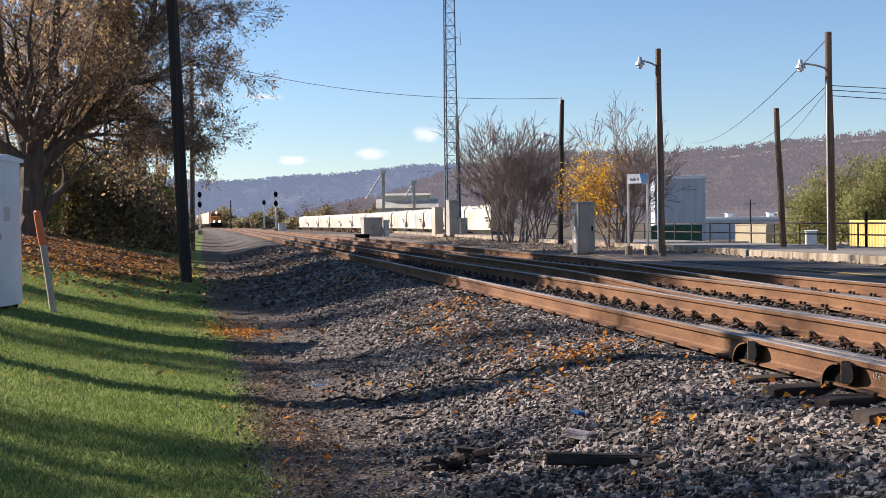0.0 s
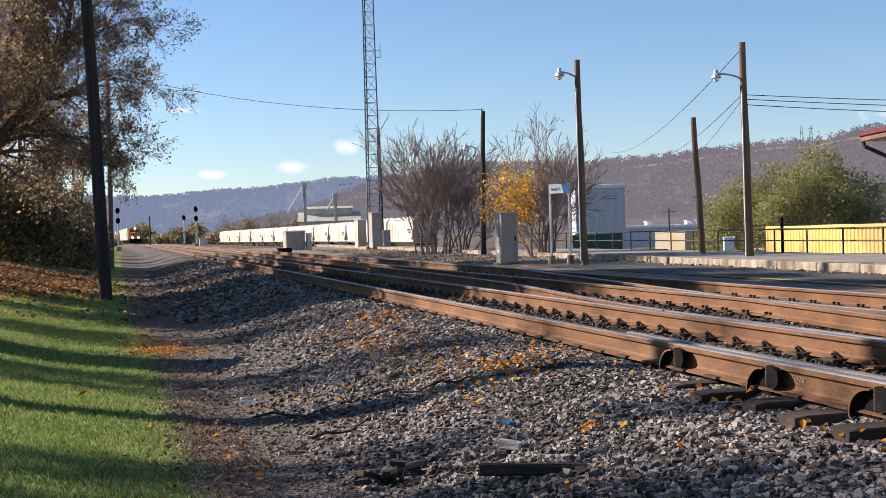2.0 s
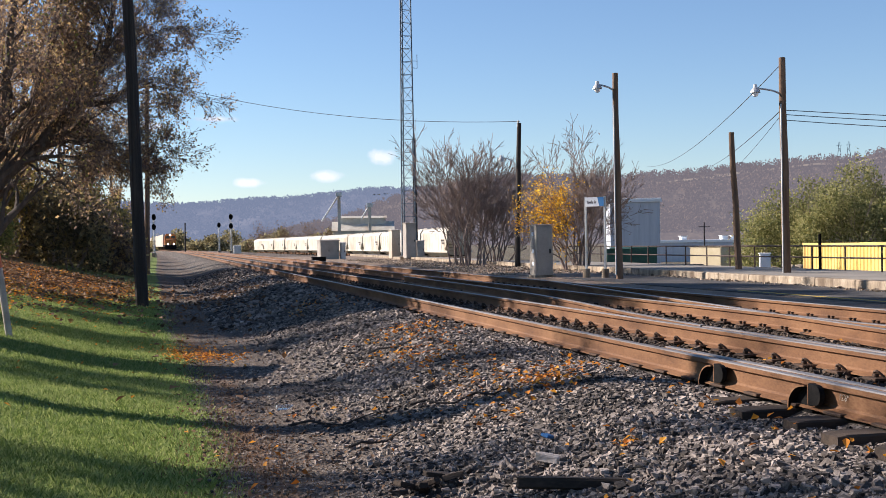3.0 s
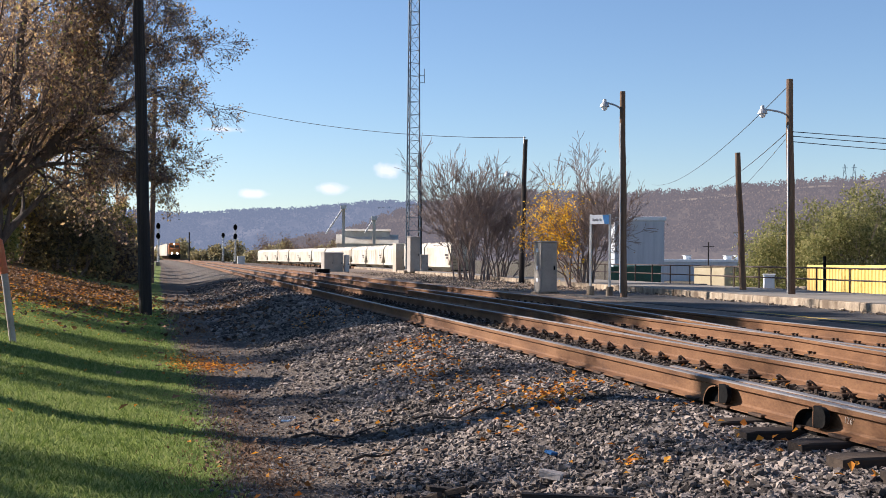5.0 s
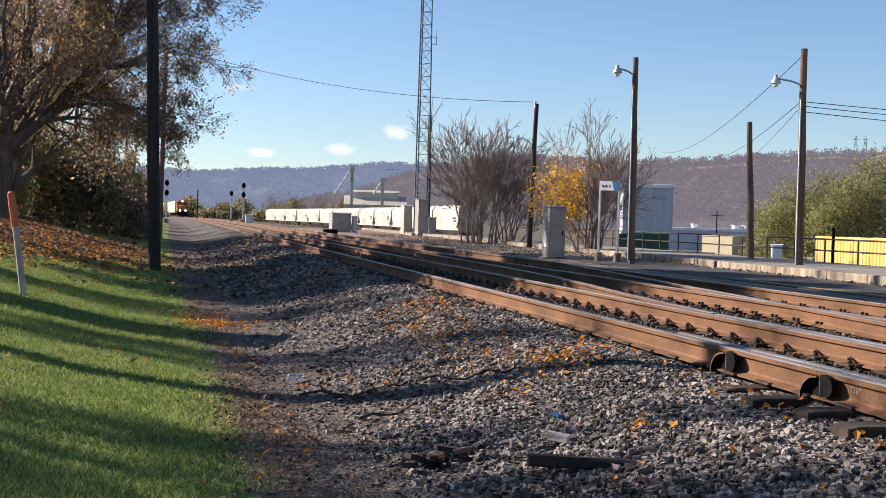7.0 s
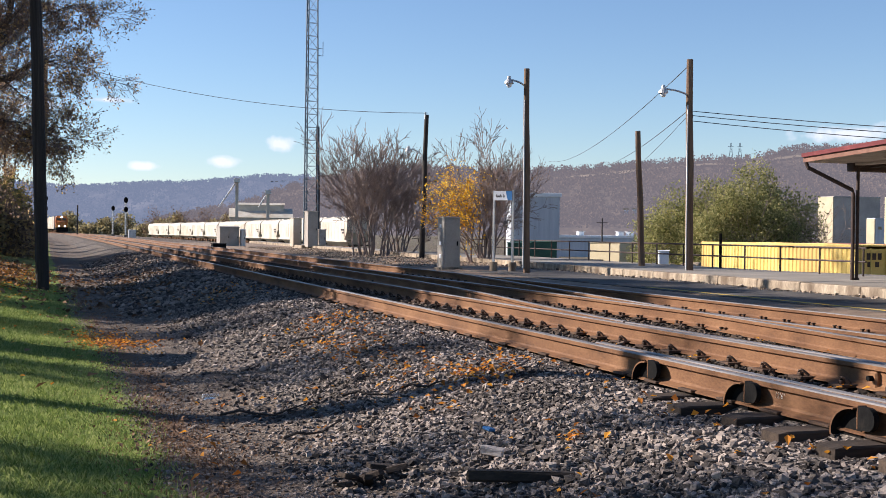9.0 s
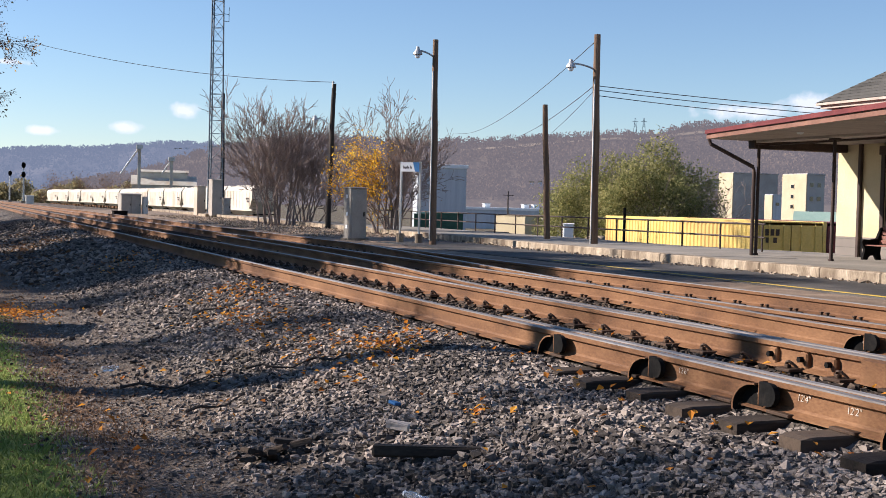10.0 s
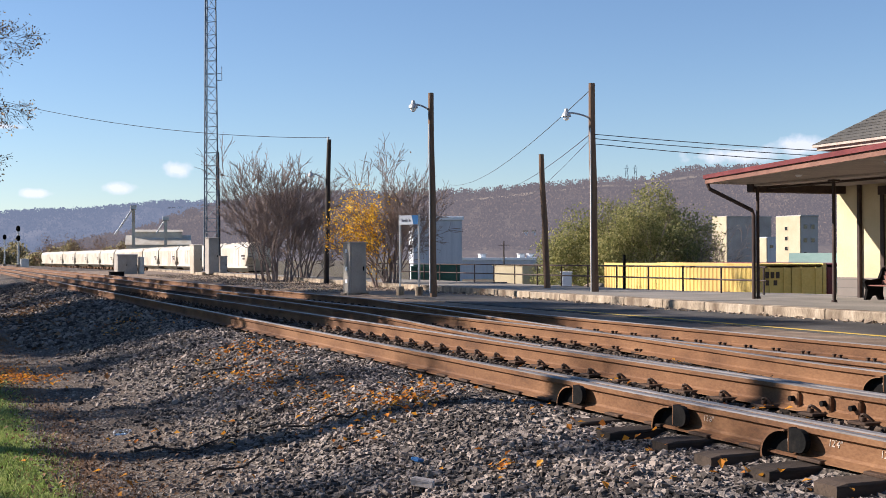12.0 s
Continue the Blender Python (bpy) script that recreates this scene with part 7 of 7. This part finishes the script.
def dry_edge(x, y, rg):
    return rg.rand(len(x)) < np.exp(-((x - 0.35) / 0.42) ** 2) * (0.35 + 0.65 * (lumps(x, y, 1.1, 15) > 0.0))


tagged(new("dry_grass", blades(36000, -0.8, 1.6, 5.8, 30, 0.008, 0.032, 0.003, 62, M_DRY, dry_edge)), "dry brown trampled grass along the lawn edge", "grass", kind="stuff")


# ---- fallen leaves ----
def fallen(name, spots, size, mat, seed, label):
    rg = np.random.RandomState(seed)
    C = []
    for x, y, n, sx, sy in spots:
        px, py = rg.normal(x, sx, n), rg.normal(y, sy, n)
        C.append(np.stack([px, py, relief(px, py) + rg.uniform(0.03, 0.075, n)], -1))
    C = np.concatenate(C)
    n = len(C)
    a = rg.uniform(0, math.tau, n)
    u = np.stack([np.cos(a), np.sin(a), rg.normal(0, 0.35, n)], -1)
    v = np.stack([-np.sin(a), np.cos(a), rg.normal(0, 0.35, n)], -1)
    s = size * rg.uniform(0.6, 1.3, (n, 1))
    lift = np.array([0, 0, 1.0])
    # five-pointed curled leaf as two quads and a triangle fan folded at the midrib
    pts = [C - u * s, C - u * s * 0.2 + v * s * 0.75 + lift * s * 0.35, C + u * s, C - u * s * 0.2 - v * s * 0.75 + lift * s * 0.30,
           C + u * s * 0.25 + v * s * 0.5 + lift * s * 0.2, C + u * s * 0.25 - v * s * 0.5 + lift * s * 0.2]
    P = np.stack(pts, 1)
    base = (np.arange(n) * 6)[:, None]
    F = np.concatenate([base + np.array([[0, 2, 4]]), base + np.array([[0, 4, 1]]), base + np.array([[0, 5, 2]]), base + np.array([[0, 3, 5]])])
    return tagged(new(name, raw_mesh(name, P.reshape(-1, 3), F, mat)), label, "leaves", kind="stuff")


fallen("fallen_leaves", [(2.95, 9.6, 85, 0.14, 0.3), (2.7, 9.9, 71, 0.3, 0.35), (2.5, 10.8, 58, 0.3, 0.6), (3.4, 10.2, 17, 0.1, 0.3), (2.6, 7.0, 17, 0.04, 0.06), (2.4, 9.0, 14, 0.12, 0.2),
                         (2.5, 13.2, 136, 0.25, 0.8), (2.9, 15.5, 136, 0.35, 0.8), (0.15, 18.5, 221, 0.3, 0.9), (0.3, 17.4, 221, 0.3, 0.5), (2.75, 24, 102, 0.4, 1.5), (1.0, 11.6, 8, 0.2, 0.3), (0.5, 8.8, 14, 0.2, 0.5),
                         (3.5, 8.6, 31, 0.15, 2.0), (3.55, 6.2, 17, 0.1, 0.8), (5.2, 9, 24, 0.15, 3), (4.7, 7.5, 24, 0.3, 1.8), (6.9, 11, 27, 0.3, 3), (2.0, 8.5, 31, 0.7, 2.2), (2.6, 5.9, 14, 0.4, 0.6), (-1.8, 14, 44, 1.2, 3.5), (-2.5, 21, 102, 1.6, 2.5)],
       0.026, M_FALLEN, 81, "scattered fallen orange leaves")
fallen("leaf_litter", [(-4.5, 36, 5200, 1.8, 5), (-5.5, 43, 4200, 1.6, 4), (-3.0, 44, 2200, 1.0, 4), (1.2, 36, 500, 0.8, 6), (0.1, 30, 120, 0.4, 8), (11.9, 40, 150, 0.5, 4), (14.8, 46, 260, 0.3, 4)],
       0.06, M_DRY, 82, "brown leaf litter under the trees")


fallen("crumbled_leaves", [(0.4, 10.5, 900, 0.25, 3.2), (0.8, 8.0, 400, 0.35, 1.5), (0.2, 18, 300, 0.3, 4.0)], 0.017, M_DRY, 83, "crumbled brown leaves on the bare lawn edge")
fallen("fallen_leaves", [(-4.2, 35, 2600, 1.5, 5), (-5.0, 43, 2600, 1.6, 4), (-2.4, 41, 900, 0.9, 4)], 0.042, M_FALLEN, 84, "orange fallen leaves under the big tree")


# ---- odds and ends on the ground ----
def plank(at, rz, l, w, h, label, tilt=0.0, mat=None):
    s = S().box(-l / 2, l / 2, -w / 2, w / 2, -h / 2, h / 2, min(w, h) * 0.15)
    rr = random.Random(int(l * 1000))
    s.v = [(x + rr.uniform(-0.006, 0.006), y + rr.uniform(-0.006, 0.006), z + rr.uniform(-0.004, 0.004)) for x, y, z in s.v]
    o = part("timber_scrap", s, mat or M_TIE)
    o.matrix_basis = pose(at[0], at[1], float(relief(at[0], at[1])) + at[2], 0, tilt, rz)
    return tagged(o, label, "timber scrap", "timber scraps")


plank((2.1, 6.55, 0.055), -22, 0.62, 0.09, 0.06, "long weathered broken tie plank lying in the ballast")
for i, (x, y, rz, l, w, tilt) in enumerate(((1.36, 7.62, 35, 0.20, 0.08, 18), (1.48, 7.58, -48, 0.17, 0.07, -22), (1.57, 7.68, 10, 0.18, 0.09, 10), (1.44, 7.50, 75, 0.15, 0.06, 28), (1.64, 7.56, -20, 0.14, 0.07, -15), (1.28, 7.46, 60, 0.16, 0.06, 8))):
    plank((x, y, 0.06), rz, l, w, 0.035, "short broken dark timber piece in a small heap", tilt)
plank((2.2, 7.3, 0.05), -35, 0.15, 0.09, 0.05, "pale broken timber block on the stones", 8, M_POSTWOOD)
for i, (x0, y0, x1, y1) in enumerate(((2.2, 14.5, 2.75, 14.3), (2.9, 11.6, 3.2, 12.2), (1.9, 10.3, 2.45, 9.9), (0.9, 10.6, 1.6, 10.3), (2.35, 10.0, 2.6, 9.6), (1.2, 9.2, 1.7, 9.35))):
    pts = []
    for k in range(6):
        f = k / 5
        x, y = x0 + (x1 - x0) * f, y0 + (y1 - y0) * f
        pts.append((x + 0.02 * math.sin(k * 2.3), y, float(relief(x, y)) + 0.055 + 0.02 * math.sin(k * 1.7)))
    tagged(part("stick", S().tube(pts, [0.013, 0.012, 0.011, 0.009, 0.008, 0.005], 6), M_POLE_DARK), "dry brown stick lying on the stones", "stick", "sticks")


def bottle(x, y, rz):
    z = float(relief(x, y)) + 0.06
    t = thing("plastic_bottle", (x, y, z), rz, "crushed clear plastic bottle lying on the dirt", "bottle")
    part("body", S().tube([(-0.11, 0, 0), (-0.10, 0, 0), (-0.05, 0.004, 0.002), (0.0, -0.004, -0.003), (0.06, 0, 0), (0.10, 0, 0.004), (0.125, 0, 0.005)], [0.028, 0.036, 0.034, 0.030, 0.036, 0.022, 0.013], 14), M_CLEAR, t, smooth=True)
    part("cap", S().tube([(0.122, 0, 0.005), (0.14, 0, 0.006)], 0.016, 12), M_WHITE, t, "white cap")
    return t


M_CLEAR = surface("clear_scuffed_plastic", three((0.55, 0.58, 0.60), (0.70, 0.72, 0.74), (0.80, 0.82, 0.83)), 8, 40, 0.25, bump=0.1)
M_CLEAR.node_tree.nodes["Principled BSDF"].inputs["Transmission Weight"].default_value = 0.85
bottle(0.94, 11.75, 25).scale = (0.7, 0.8, 0.8)
bottle(1.75, 5.75, 100)
s = S().box(-0.04, 0.04, -0.03, 0.03, -0.01, 0.012, 0.004)
o = part("wrapper", s, M_BLUE)
o.matrix_basis = pose(2.35, 7.8, float(relief(2.35, 7.8)) + 0.05, 14, 10, 40)
tagged(o, "small crumpled blue wrapper among the stones", "wrapper")
